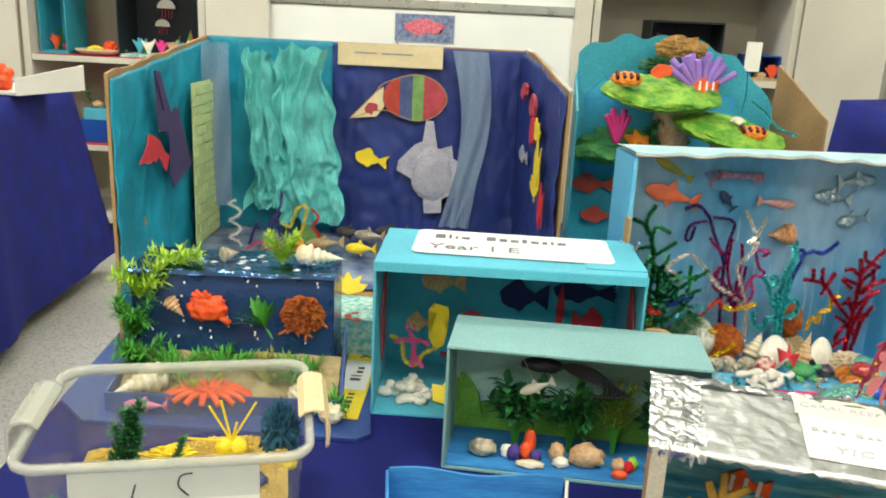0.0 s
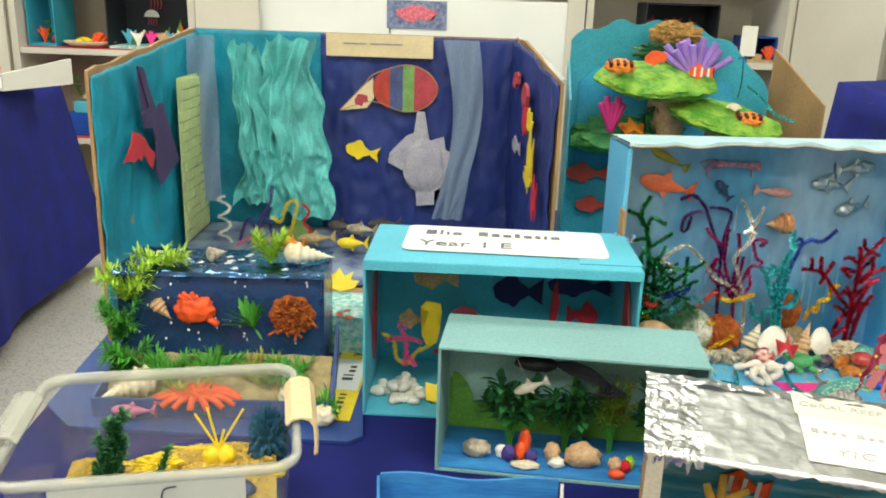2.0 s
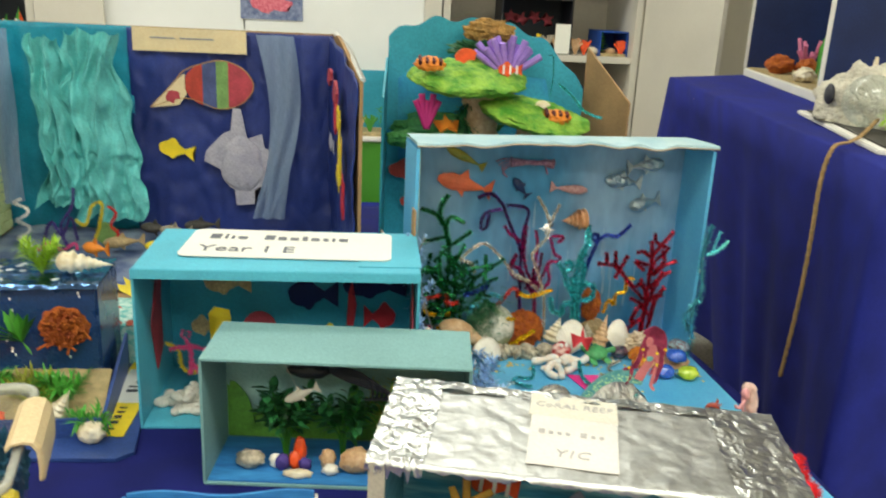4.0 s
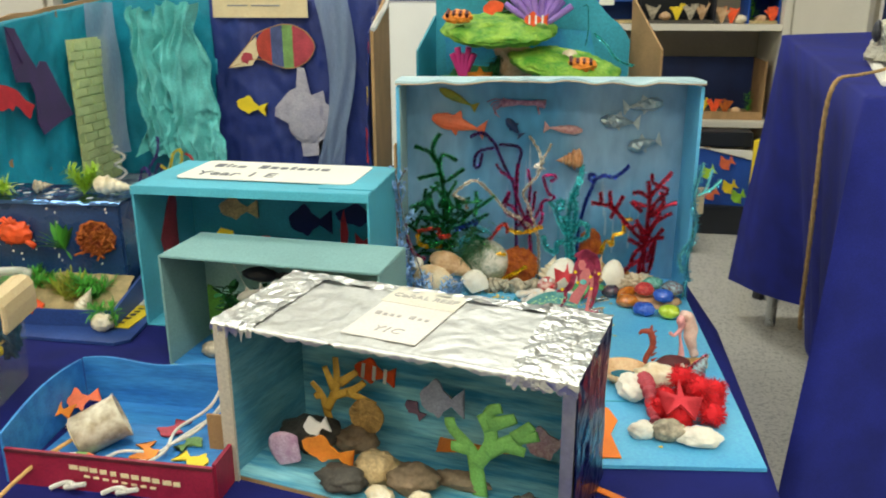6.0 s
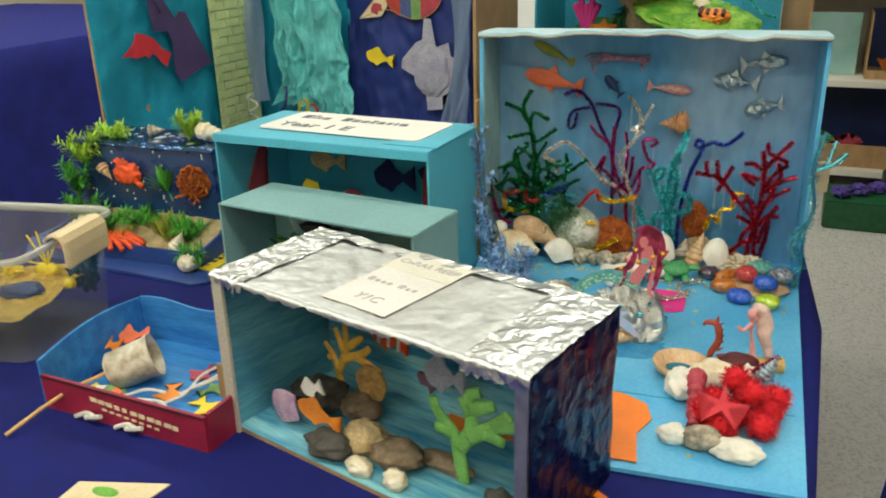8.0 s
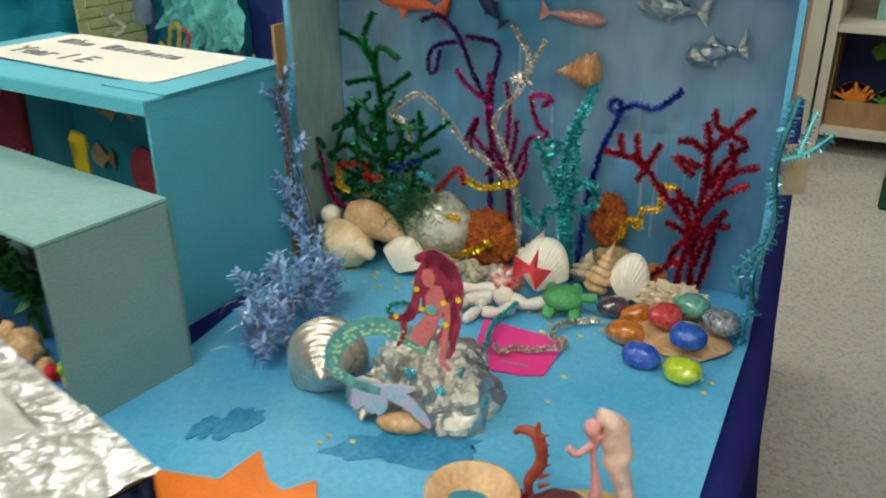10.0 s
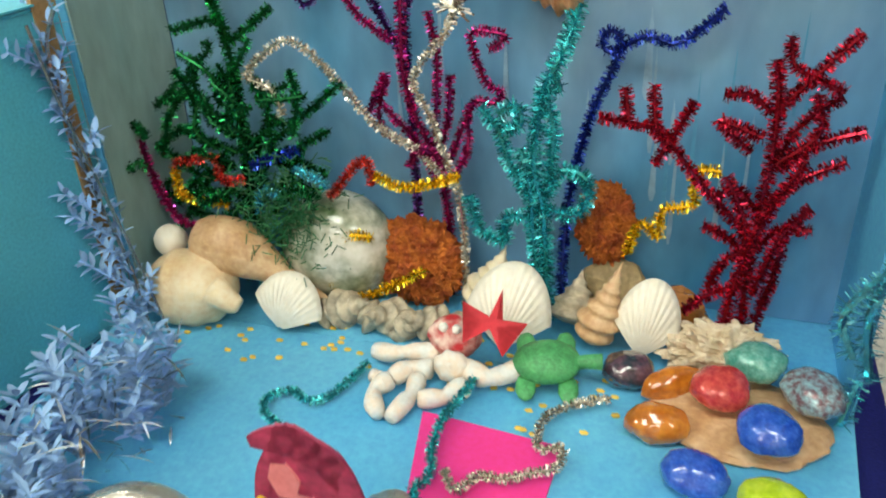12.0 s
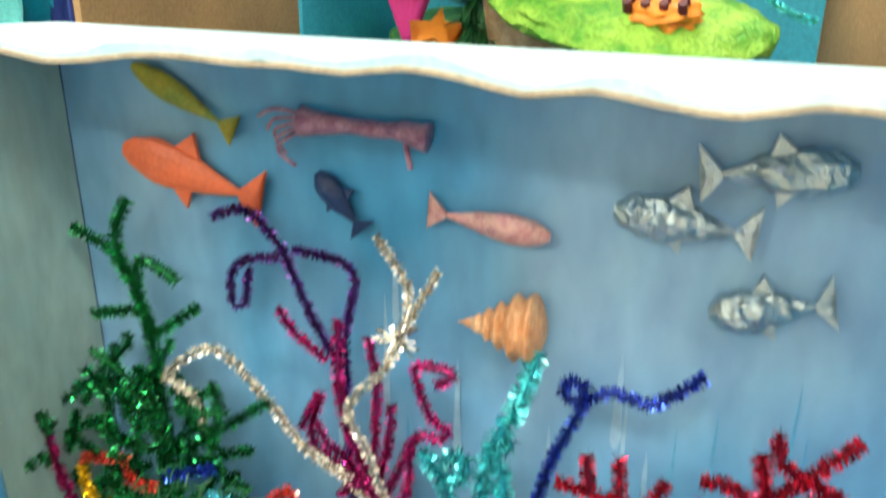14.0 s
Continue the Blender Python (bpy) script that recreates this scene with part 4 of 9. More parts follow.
extras = [("g_gold", [(0.026, 0.035, 0.094), (0.032, 0.03, 0.076), (0.067, 0.03, 0.074)]), ("g_gold", [(0.174, 0.03, 0.106), (0.194, 0.03, 0.099), (0.229, 0.03, 0.110)]),
          ("g_gold", [(0.170, 0.026, 0.064), (0.152, 0.024, 0.062), (0.143, 0.02, 0.036), (0.151, 0.02, 0.018), (0.182, 0.026, 0.030), (0.205, 0.028, 0.044)]),
          ("g_gold", [(0.373, 0.05, 0.118), (0.359, 0.05, 0.116), (0.361, 0.05, 0.097), (0.344, 0.05, 0.091), (0.343, 0.05, 0.073), (0.333, 0.05, 0.082), (0.325, 0.05, 0.059)]),
          ("g_gold", [(0.046, 0.03, 0.052), (0.077, 0.03, 0.059)]), ("g_rust", [(0.027, 0.033, 0.098), (0.060, 0.033, 0.105), (0.062, 0.033, 0.090), (0.081, 0.033, 0.092)]),
          ("g_rust", [(0.142, 0.03, 0.087), (0.167, 0.03, 0.115), (0.172, 0.03, 0.098)]), ("g_magenta", [(0.006, 0.03, 0.115), (0.012, 0.03, 0.085), (0.022, 0.03, 0.060), (0.04, 0.03, 0.052)]),
          ("g_sky", [(0.095, 0.02, 0.075), (0.10, 0.02, 0.092), (0.112, 0.02, 0.088)]), ("g_navy", [(0.088, 0.03, 0.103), (0.105, 0.03, 0.110), (0.125, 0.03, 0.118)]),
          ("g_sky", [(0.125, 0.02, 0.11), (0.14, 0.02, 0.104), (0.147, 0.02, 0.098)])]
for col, pts in extras:
    single("tinsel_strand", tinsel(pts, 0.0047, spokes=8), M[col], MER, "short bent %s pipe cleaner in the reef" % {"g_gold": "gold", "g_rust": "coral red", "g_magenta": "magenta", "g_sky": "sky blue", "g_navy": "blue"}[col], "craft coral", "loose pipe cleaners")
yt = 0.042
single("tinsel_coral", coral_arms([(0.290, yt + 0.02, 0.204), (0.284, yt, 0.180), (0.276, yt, 0.164), (0.272, yt, 0.142), (0.270, yt, 0.115), (0.276, yt, 0.084), (0.279, yt, 0.035), (0.280, yt, MERZ + 0.003)],
       [[(0.238, yt, 0.149), (0.249, yt, 0.136), (0.255, yt, 0.117), (0.268, yt, 0.094)], [(0.249, yt, 0.146), (0.260, yt, 0.151), (0.262, yt, 0.14), (0.252, yt, 0.136)],
        [(0.274, yt, 0.088), (0.297, yt, 0.087), (0.302, yt, 0.108), (0.287, yt, 0.114), (0.278, yt, 0.096)], [(0.231, yt, 0.092), (0.236, yt, 0.071), (0.253, yt, 0.063), (0.252, yt, 0.078), (0.266, yt, 0.082)],
        [(0.280, yt, 0.170), (0.284, yt, 0.162), (0.276, yt, 0.160), (0.281, yt, 0.140), (0.279, yt, 0.105)], [(0.262, yt, 0.125), (0.268, yt, 0.10), (0.27, yt, 0.07), (0.274, yt, 0.04)]], 0.0072, spokes=9), M["g_teal"], MER,
       "turquoise pipe-cleaner coral with loops", "craft coral", "pipe-cleaner corals")
single("tinsel_coral", tinsel([(0.366, 0.07, 0.202), (0.344, 0.07, 0.183), (0.326, 0.07, 0.186), (0.308, 0.07, 0.176), (0.302, 0.07, 0.182), (0.306, 0.07, 0.188), (0.313, 0.07, 0.180), (0.299, 0.068, 0.142), (0.291, 0.065, 0.107), (0.287, 0.06, 0.073), (0.287, 0.05, 0.034), (0.288, 0.05, MERZ + 0.003)], 0.0048, spokes=8),
       M["g_navy"], MER, "dark blue pipe-cleaner stalk with a loop", "craft coral", "pipe-cleaner corals")
yr = 0.046
single("tinsel_coral", coral_arms([(0.395, yr, MERZ + 0.004), (0.395, yr, 0.039), (0.395, yr, 0.072), (0.396, yr, 0.100), (0.398, yr, 0.129), (0.396, yr, 0.167), (0.392, yr, 0.183)],
       [[(0.397, yr, 0.156), (0.413, yr, 0.177), (0.430, yr, 0.198)], [(0.392, yr, 0.141), (0.369, yr, 0.149), (0.387, yr, 0.132)], [(0.399, yr, 0.126), (0.419, yr, 0.146), (0.414, yr, 0.167)],
        [(0.440, yr, 0.148), (0.420, yr, 0.140), (0.402, yr, 0.123)], [(0.434, yr, 0.131), (0.413, yr, 0.118), (0.399, yr, 0.101)], [(0.424, yr, 0.089), (0.408, yr, 0.088), (0.396, yr, 0.073)],
        [(0.374, yr, 0.043), (0.380, yr, 0.063), (0.393, yr, 0.075)], [(0.306, yr, 0.146), (0.338, yr, 0.141), (0.353, yr, 0.124), (0.372, yr, 0.103), (0.392, yr, 0.082)], [(0.319, yr, 0.164), (0.322, yr, 0.144)],
        [(0.334, yr, 0.166), (0.337, yr, 0.143), (0.344, yr, 0.135), (0.356, yr, 0.159)], [(0.344, yr, 0.135), (0.338, yr, 0.120)], [(0.370, yr, 0.163), (0.383, yr, 0.164), (0.394, yr, 0.155)],
        [(0.398, yr, 0.195), (0.403, yr, 0.179), (0.427, yr, 0.168)], [(0.368, yr, 0.086), (0.384, yr, 0.078), (0.396, yr, 0.065)], [(0.410, yr, 0.085), (0.409, yr, 0.060), (0.402, yr, 0.02)],
        [(0.37, yr - 0.01, 0.108), (0.383, yr, 0.11), (0.397, yr, 0.095)], [(0.385, yr - 0.014, 0.03), (0.39, yr - 0.012, 0.07), (0.402, yr - 0.014, 0.11), (0.414, yr - 0.012, 0.135)], [(0.376, yr - 0.012, 0.122), (0.388, yr - 0.012, 0.098), (0.394, yr - 0.01, 0.06)], [(0.362, yr - 0.01, 0.034), (0.378, yr - 0.012, 0.05), (0.392, yr - 0.01, 0.055)], [(0.42, yr - 0.012, 0.108), (0.408, yr - 0.012, 0.09), (0.398, yr - 0.01, 0.05)], [(0.428, yr + 0.012, 0.162), (0.410, yr + 0.01, 0.145), (0.40, yr + 0.01, 0.12)]], 0.0056, spokes=10), M["g_red"], MER, "large branching red pipe-cleaner coral", "craft coral", "pipe-cleaner corals")
bm = tinsel([(MW + 0.001, -0.008, 0.035), (MW - 0.006, -0.010, 0.075), (MW + 0.004, -0.010, 0.12), (MW - 0.002, -0.008, 0.17), (MW + 0.006, -0.010, 0.225)], 0.0085, None, 0.0026, 5)
tinsel([(MW + 0.002, -0.012, 0.175), (MW + 0.02, -0.014, 0.185), (MW + 0.034, -0.016, 0.20)], 0.0065, bm, 0.0022, 5)
tinsel([(MW + 0.012, -0.012, 0.18), (MW + 0.02, -0.012, 0.215)], 0.005, bm, 0.0022, 5)
tinsel([(MW - 0.004, -0.012, 0.035), (MW - 0.008, -0.012, MERZ + 0.001)], 0.008, bm, 0.0024, 5)
tinsel([(MW - 0.002, -0.010, 0.10), (MW - 0.018, -0.012, 0.075), (MW - 0.01, -0.012, 0.05)], 0.008, bm, 0.0026, 5)
single("tinsel_garland", bm, M["g_sky"], MER, "sky blue tinsel climbing the carton's edge", "garland")
# dusty blue plastic garland on the other edge
bm = bmesh.new()
stem = [(0.03, -0.03, MERZ + 0.003), (0.022, -0.024, 0.05), (0.006, -0.020, 0.10), (0.002, -0.022, 0.15), (0.004, -0.024, 0.19), (0.014, -0.022, 0.212)]
sprig(bm, stem, 0.011, 0.0038, 0.011, 3, 0.8)
for k in range(26):
    a = Vector(smooth_path(stem, 8)[int(k * 1.3)])
    e = a + Vector((random.uniform(-0.024, 0.024), random.uniform(-0.022, 0.012), random.uniform(0.010, 0.034)))
    tube([a, a.lerp(e, 0.5), e], 0.0007, 4, bm, 2)
    sprig(bm, [a, a.lerp(e, 0.5), e], 0.010, 0.0038, 0.0065, 4, 0.8)
gar = thing("leaf_garland", MER, "dusty blue plastic leaf garland glued to the carton", "garland")
part("stem", tube(stem, 0.0013, 6), M["g_white"], gar, "pale wire stem")
part("stem", tube([(0.05, -0.035, MERZ + 0.002), (0.034, -0.03, 0.06), (0.014, -0.026, 0.12), (0.006, -0.03, 0.17), (0.0, -0.03, 0.205)], 0.0011, 6), M["g_white"], gar, "pale wire stem")
part("leaves", bm, M["leafblue"], gar)
bm = bmesh.new()
random.seed(5)
for k in range(34):
    a = Vector((0.075 + random.uniform(-0.022, 0.024), -0.15 + random.uniform(-0.055, 0.07), MERZ + 0.002))
    e = a + Vector((random.uniform(-0.02, 0.02), random.uniform(-0.02, 0.02), random.uniform(0.025, 0.066)))
    sprig(bm, [a, a.lerp(e, 0.5), e], 0.012, 0.0042, 0.006, 4, 0.8)
gar = thing("leaf_bush", MER, "dusty blue plastic leaf bush with silver threads", "garland")
part("leaves", bm, M["leafblue"], gar)
bm = bmesh.new()
for k in range(150):
    a = Vector((0.08 + random.uniform(-0.03, 0.03), -0.15 + random.uniform(-0.06, 0.07), MERZ + random.uniform(0.004, 0.055)))
    d = Vector((random.gauss(0, 1), random.gauss(0, 1), random.gauss(0, 0.8))).normalized() * random.uniform(0.01, 0.022)
    leaf(bm, a, d, d.length, 0.0016, 0.3)
part("threads", bm, M["g_white"], gar, "silver tinsel threads")

# stones, shells and sponges along the back
single("sponge_coral", blob(0.030, 0.017, 0.030, 0.3, 9, 2, 5), M["rust"], in_sea(0.192, 0.050, 0.036), "rough rust-orange sponge coral", "coral", "sponge corals")
single("sponge_coral", blob(0.017, 0.012, 0.027, 0.3, 9, 7, 5), M["rust"], in_sea(0.310, 0.070, 0.068), "rough rust-orange sponge coral", "coral", "sponge corals")
single("stone", blob(0.022, 0.014, 0.022, 0.2, 2, 3), M["stonetan"], in_sea(0.318, 0.070, 0.022), "tan stone under the sponge coral", "stone")
M["shellpeach"] = mat("peach_blotched_shell", "dcb98a", 0.42, 0, 0.16, 28, 260, 0.3, other="efdcba", depth=0.002)
tun = blob(0.031, 0.026, 0.026, 0.05, 1.5, 1.0, 5, flat=-0.024)
for v in tun.verts:
    w = 1 + 0.02 * math.sin(v.co.x * 420) * (v.co.x > -0.02)
    v.co.y, v.co.z = v.co.y * w, v.co.z * w
tube([(0.020, -0.012, 0.004), (0.031, -0.015, 0.0), (0.038, -0.016, -0.003)], 0.011, 12, tun, 5, lambda u: 1 - 0.6 * u, 0.3)
single("sea_shell", tun, M["shellpeach"], in_sea(0.052, -0.006, 0.029, 0, 0, 10), "large rounded peach sea shell", "shell", smooth=True)
single("sea_shell", blob(0.011, 0.011, 0.011, 0.1, 2, 4), M["shellwhite"], in_sea(0.026, 0.014, 0.050), "small white shell resting on a large one", "shell", smooth=True)
bm = tube([(-0.036, 0, 0.010), (-0.02, 0, 0.014), (0.004, 0, 0.006), (0.032, 0, -0.010), (0.056, 0, -0.022)], 0.017, 14, None, 6, lambda u: 0.62 + 0.5 * math.sin(math.pi * min(1, u * 1.35 + 0.1)) - 0.85 * max(0, u - 0.42), 0.12)
single("sea_shell", bm, M["shelltan"], in_sea(0.088, 0.012, 0.040), "pear-shaped tan whelk shell", "shell", smooth=True)
M["greenball"] = mat("green_white_glazed_ball", "4c6a42", 0.2, 0, 0.2, 25, 200, 0.1, other="e4ded0", coat=0.4)
single("glazed_ball", blob(0.040, 0.032, 0.040, 0.02, 1, 1, 4), M["greenball"], in_sea(0.136, 0.046, 0.043), "round white ball painted moss green", "ball", smooth=True)
single("sea_shell", scallop(0.050, 0.040, 0.012), M["shellwhite"], in_sea(0.116, -0.010, 0.008, -28, 16, 0), "ribbed white cockle shell", "shell", smooth=True)
for k in range(7):
    s = 0.8 + 0.4 * random.random()
    single("sea_snail_shell", whorled(0.030 * s, 0.012 * s, 3), M["shellgrey"], in_sea(0.142 + 0.014 * k, 0.006 + 0.006 * random.random(), 0.0165 * s, 20 * random.random(), -30, random.uniform(0, 360)), "small mottled grey-green snail shell", "shell", "snail shells", True)
single("sea_shell", scallop(0.056, 0.056, 0.014, 15), M["shellwhite"], in_sea(0.258, 0.006, 0.008, -24, 10, 0), "large ribbed white scallop shell", "shell", smooth=True)
single("sea_shell", whorled(0.046, 0.016, 4), M["shellcream"], in_sea(0.243, 0.042, 0.030, 0, -70, 20), "cream spiral shell", "shell", smooth=True)
single("sea_shell", whorled(0.034, 0.016, 3), M["shellgrey"], in_sea(0.298, 0.040, 0.025, 0, -60, 80), "grey spiral snail shell", "shell", smooth=True)
single("sea_shell", whorled(0.056, 0.013, 5), M["shelltan"], in_sea(0.316, 0.026, 0.030, 0, -72, 30), "tall mauve-tan spiral shell", "shell", smooth=True)
single("sea_shell", scallop(0.042, 0.050, 0.010, 12), M["shellwhite"], in_sea(0.340, 0.018, 0.008, -20, 8, 0), "ribbed white cockle shell", "shell", smooth=True)
M["knobshell"] = mat("rough_cream_shell", "cbb594", 0.6, 0, 0.2, 70, 260, 0.8, other="e6d8c2", depth=0.004)
single("sea_shell", blob(0.030, 0.018, 0.016, 0.45, 4, 5, 5), M["knobshell"], in_sea(0.386, 0.020, 0.019), "knobbly cream sea shell", "shell")
single("stone", blob(0.022, 0.014, 0.014, 0.3, 2, 9), M["tiger"], in_sea(0.355, 0.056, 0.02), "mossy brown stone at the back", "stone")
single("starfish", star(0.020, 0.18, 5, 0.0016), M["red"], in_sea(0.262, -0.026, 0.049, -26, 14, 0), "bright red starfish leaning on a scallop", "starfish")
M["crabred"] = mat("chipped_red_paint", "c22a34", 0.4, 0, 0.1, 130, 400, 0.4, other="e8c8bc")
M["crabclay"] = mat("chalky_peach_clay", "ecd8c4", 0.6, 0, 0.12, 110, 400, 0.4, other="dfe0dc")
crab = thing("toy_crab", in_sea(0, 0, MERZ), "toy crab with chipped red back and cream claws", "toy")
part("shell", blob(0.016, 0.012, 0.013, 0.10, 2, 1, 4, at=(0.236, -0.014, 0.022)), M["crabred"], crab, "chipped red painted back", True)
part("face", blob(0.011, 0.008, 0.010, 0.15, 2, 3, 4, at=(0.239, -0.030, 0.012)), M["crabclay"], crab, "cream clay face", True)
for x in (0.232, 0.240):
    part("eye", blob(0.0028, 0.0028, 0.003, 0, 1, 0, 2, at=(x, -0.022, 0.033)), M["whitestripe"], crab, "white eye", True)
for pts, r in (([(0.228, -0.020, 0.012), (0.212, -0.022, 0.012), (0.199, -0.024, 0.010), (0.187, -0.022, 0.008)], 0.0056), ([(0.228, -0.034, 0.010), (0.216, -0.034, 0.010), (0.206, -0.044, 0.008)], 0.0058), ([(0.206, -0.046, 0.008), (0.201, -0.058, 0.007), (0.210, -0.074, 0.006)], 0.0054),
               ([(0.222, -0.040, 0.008), (0.222, -0.056, 0.007), (0.217, -0.075, 0.006)], 0.0052), ([(0.244, -0.028, 0.012), (0.258, -0.032, 0.010), (0.268, -0.028, 0.010), (0.280, -0.017, 0.012)], 0.0062), ([(0.250, -0.040, 0.008), (0.240, -0.052, 0.007), (0.227, -0.056, 0.007)], 0.0056), ([(0.200, -0.046, 0.008), (0.194, -0.044, 0.008)], 0.004)):
    part("claw", tube(pts, r, 10, None, 6, lambda u: 0.72 + 0.42 * abs(math.sin(u * 5.5 + 0.6)) * (1 - 0.3 * u), 0.2), M["crabclay"], crab, "cream clay claw joint", True)
M["turtle"] = mat("green_speckled_rubber", "4f9e62", 0.5, 0, 0.18, 160, 500, 0.3)
turtle = thing("toy_turtle", in_sea(0.292, -0.018, 0.022, 18, 0, 12) @ Matrix.Scale(0.85, 4), "green rubber toy turtle", "toy")
part("shell", blob(0.023, 0.017, 0.011, 0.04, 2, 1, 3), M["turtle"], turtle, smooth=True)
part("head", tube([(0.018, 0, 0), (0.029, -0.001, 0.003), (0.036, -0.001, 0.003)], 0.0055, 8, None, 4, lambda u: 0.8 + 0.3 * u), M["turtle"], turtle, smooth=True)
for sx, sy in ((0.014, -0.018), (-0.014, -0.017), (0.013, 0.018), (-0.014, 0.017)):
    part("flipper", blob(0.007, 0.011, 0.003, 0.05, 2, 1, 2, at=(sx, sy, -0.005)), M["turtle"], turtle, smooth=True)
M["glass_amber"] = mat("amber_glass", "b0601c", 0.08, 0, 0.3, 90, 300, 0.1, coat=1.0, other="d8862c")
M["glass_red"] = mat("red_glitter_glass", "b8333a", 0.1, 0.1, 0.25, 220, 800, 0.15, coat=1.0, other="d8574f")
M["glass_teal"] = mat("teal_glitter_glass", "4c9a8a", 0.1, 0.1, 0.25, 220, 800, 0.15, coat=1.0, other="7fbdb0")
M["glass_blue"] = mat("cobalt_glass", "1f49b4", 0.08, 0.0, 0.25, 160, 600, 0.1, coat=1.0, other="3c6ad0")
M["glass_green"] = mat("lime_glass", "a8c41c", 0.08, 0, 0.2, 120, 400, 0.1, coat=1.0, other="c6da3e")
M["glass_dark"] = mat("dark_marbled_glass", "2c3440", 0.08, 0, 0.4, 120, 400, 0.1, coat=1.0, other="6a4a58")
M["glass_speck"] = mat("speckled_glitter_glass", "7a5a62", 0.1, 0.15, 0.5, 260, 900, 0.2, coat=1.0, other="9ac0cc")
gems = [(0.337, -0.004, 0.020, 0.016, 25, "glass_dark", "dark marbled"), (0.362, -0.010, 0.025, 0.011, 35, "glass_amber", "amber"), (0.356, -0.046, 0.022, 0.015, 5, "glass_amber", "amber"), (0.386, -0.022, 0.021, 0.020, 0, "glass_red", "glittery red"),
        (0.404, 0.006, 0.022, 0.018, 0, "glass_teal", "glittery teal"), (0.432, -0.014, 0.020, 0.023, 30, "glass_speck", "speckled mauve"), (0.410, -0.050, 0.021, 0.020, 0, "glass_blue", "cobalt blue"),
        (0.377, -0.078, 0.022, 0.016, -8, "glass_blue", "cobalt blue"), (0.412, -0.088, 0.021, 0.017, -12, "glass_green", "lime green")]
single("shell_plate", blob(0.046, 0.034, 0.006, 0.12, 2, 4, 4, flat=-0.003), M["shelltan"], in_sea(0.398, -0.025, 0.0085), "flat tan shell under glass pebbles", "shell")
for k, (gx, gy, ga, gb, gr, col, nm) in enumerate(gems):
    lift = 0.011 if k in (3, 4, 5, 6) else 0.0
    single("glass_pebble", blob(ga * 0.76, gb * 0.78, 0.0105, 0.12, 1.5, k, 4), M[col], in_sea(gx, gy, 0.0150 + lift, 0, 0, gr), "glossy %s glass pebble" % nm, "pebble", "glass pebbles", True)
bm = bmesh.new()
random.seed(3)
for k in range(95):
    if k < 76:
        px, py = random.uniform(0.03, 0.44), random.gauss(-0.022, 0.014)
    else:
        px, py = random.choice([(0.31, -0.14), (0.42, -0.08), (0.19, -0.27), (0.44, -0.06), (0.30, -0.05), (0.33, -0.44)])
        px, py = px + random.uniform(-0.02, 0.02), py + random.uniform(-0.02, 0.02)
    blob(0.0028, 0.002, 0.0009, 0.2, 2, k, 1, bm=bm, at=(px, py, MERZ + 0.0005))
tagged(single("flakes", bm, M["grain"], MER, "scattered yellow flakes on the blue floor", "flakes"), kind="stuff")

# paper figure on a foil rock
M["rockfoil"] = crinkled("crushed_foil", "d6d3cc", 0.32, 150, 0.5, 0.003)
rock = thing("foil_rock", in_sea(0.246, -0.190, 0.005), "rock wrapped in crumpled silver foil", "rock")
part("rock", blob(0.046, 0.044, 0.056, 0.24, 1.9, 3, 5, flat=-0.001), M["rockfoil"], rock)
part("rock", blob(0.022, 0.018, 0.030, 0.35, 3, 5, 4, at=(-0.028, -0.014, 0.022)), M["rockfoil"], rock, "crushed foil peak")
for k, (x, y, z, a) in enumerate(((-0.012, -0.030, 0.040, 0.008), (0.014, -0.034, 0.034, 0.007), (0.040, -0.020, 0.026, 0.010), (-0.034, -0.026, 0.030, 0.005))):
    part("paint", blob(a * 0.6, a * 0.4, a * 0.5, 0.5, 3, 8 + k, 3, at=(x, y, z)), M["g_sky"], rock, "blue glitter paint")


def turban(radius, length, seg=40, n=44):
    """A round sea snail about z: stepped, slightly twisted whorls up to the tip, a rounded base and a flared lip."""
    bm = bmesh.new()
    rings = []
    for i in range(n + 1):
        u = i / n
        ring = []
        for k in range(seg):
            a = 6.283 * k / seg
            if u < 0.3:
                r, z = radius * math.sin(math.pi * 0.5 * (0.08 + 0.92 * u / 0.3)), -0.4 * length * math.cos(math.pi * 0.5 * u / 0.3)
            else:
                w = (u - 0.3) / 0.7
                step = (w * 5.2 + k / seg) % 1.0
                r, z = radius * max(0.03, (1 - w) ** 0.85) * (0.90 + 0.16 * math.sin(math.pi * step)), length * 0.6 * w
            r *= 1 + 0.22 * max(0, math.cos(a - 0.9)) ** 8 * (u < 0.5)
            ring.append(bm.verts.new((r * math.cos(a), r * math.sin(a), z)))
        rings.append(ring)
    for a, b in zip(rings, rings[1:]):
        for k in range(seg):
            bm.faces.new((a[k], a[(k + 1) % seg], b[(k + 1) % seg], b[k]))
    bm.faces.new(rings[0][::-1])
    bm.faces.new(rings[-1])
    return bm


single("sea_shell", whorled(0.036, 0.015, 3, 22, 0.5), M["shellsilver"], in_sea(0.199, -0.226, 0.0165, 0, 10, -70), "small knobbed silver-painted shell by the rock", "shell", smooth=True)
spire = Vector((0.36, -0.85, 0.05)).normalized()
across = spire.cross(Vector((0, 0, 1))).normalized()
turn = Matrix((across, spire.cross(across), spire)).transposed().to_4x4()
single("sea_shell", turban(0.032, 0.062), M["shellsilver"], in_sea(0.156, -0.208, 0.0345) @ turn, "large ringed silver-painted turban shell", "shell", smooth=True)
single("sea_shell", blob(0.020, 0.009, 0.008, 0.1, 2, 5, 4), M["shelltan"], in_sea(0.236, -0.236, 0.0125, 0, 0, 20), "smooth peach shell by the foil rock", "shell", smooth=True)
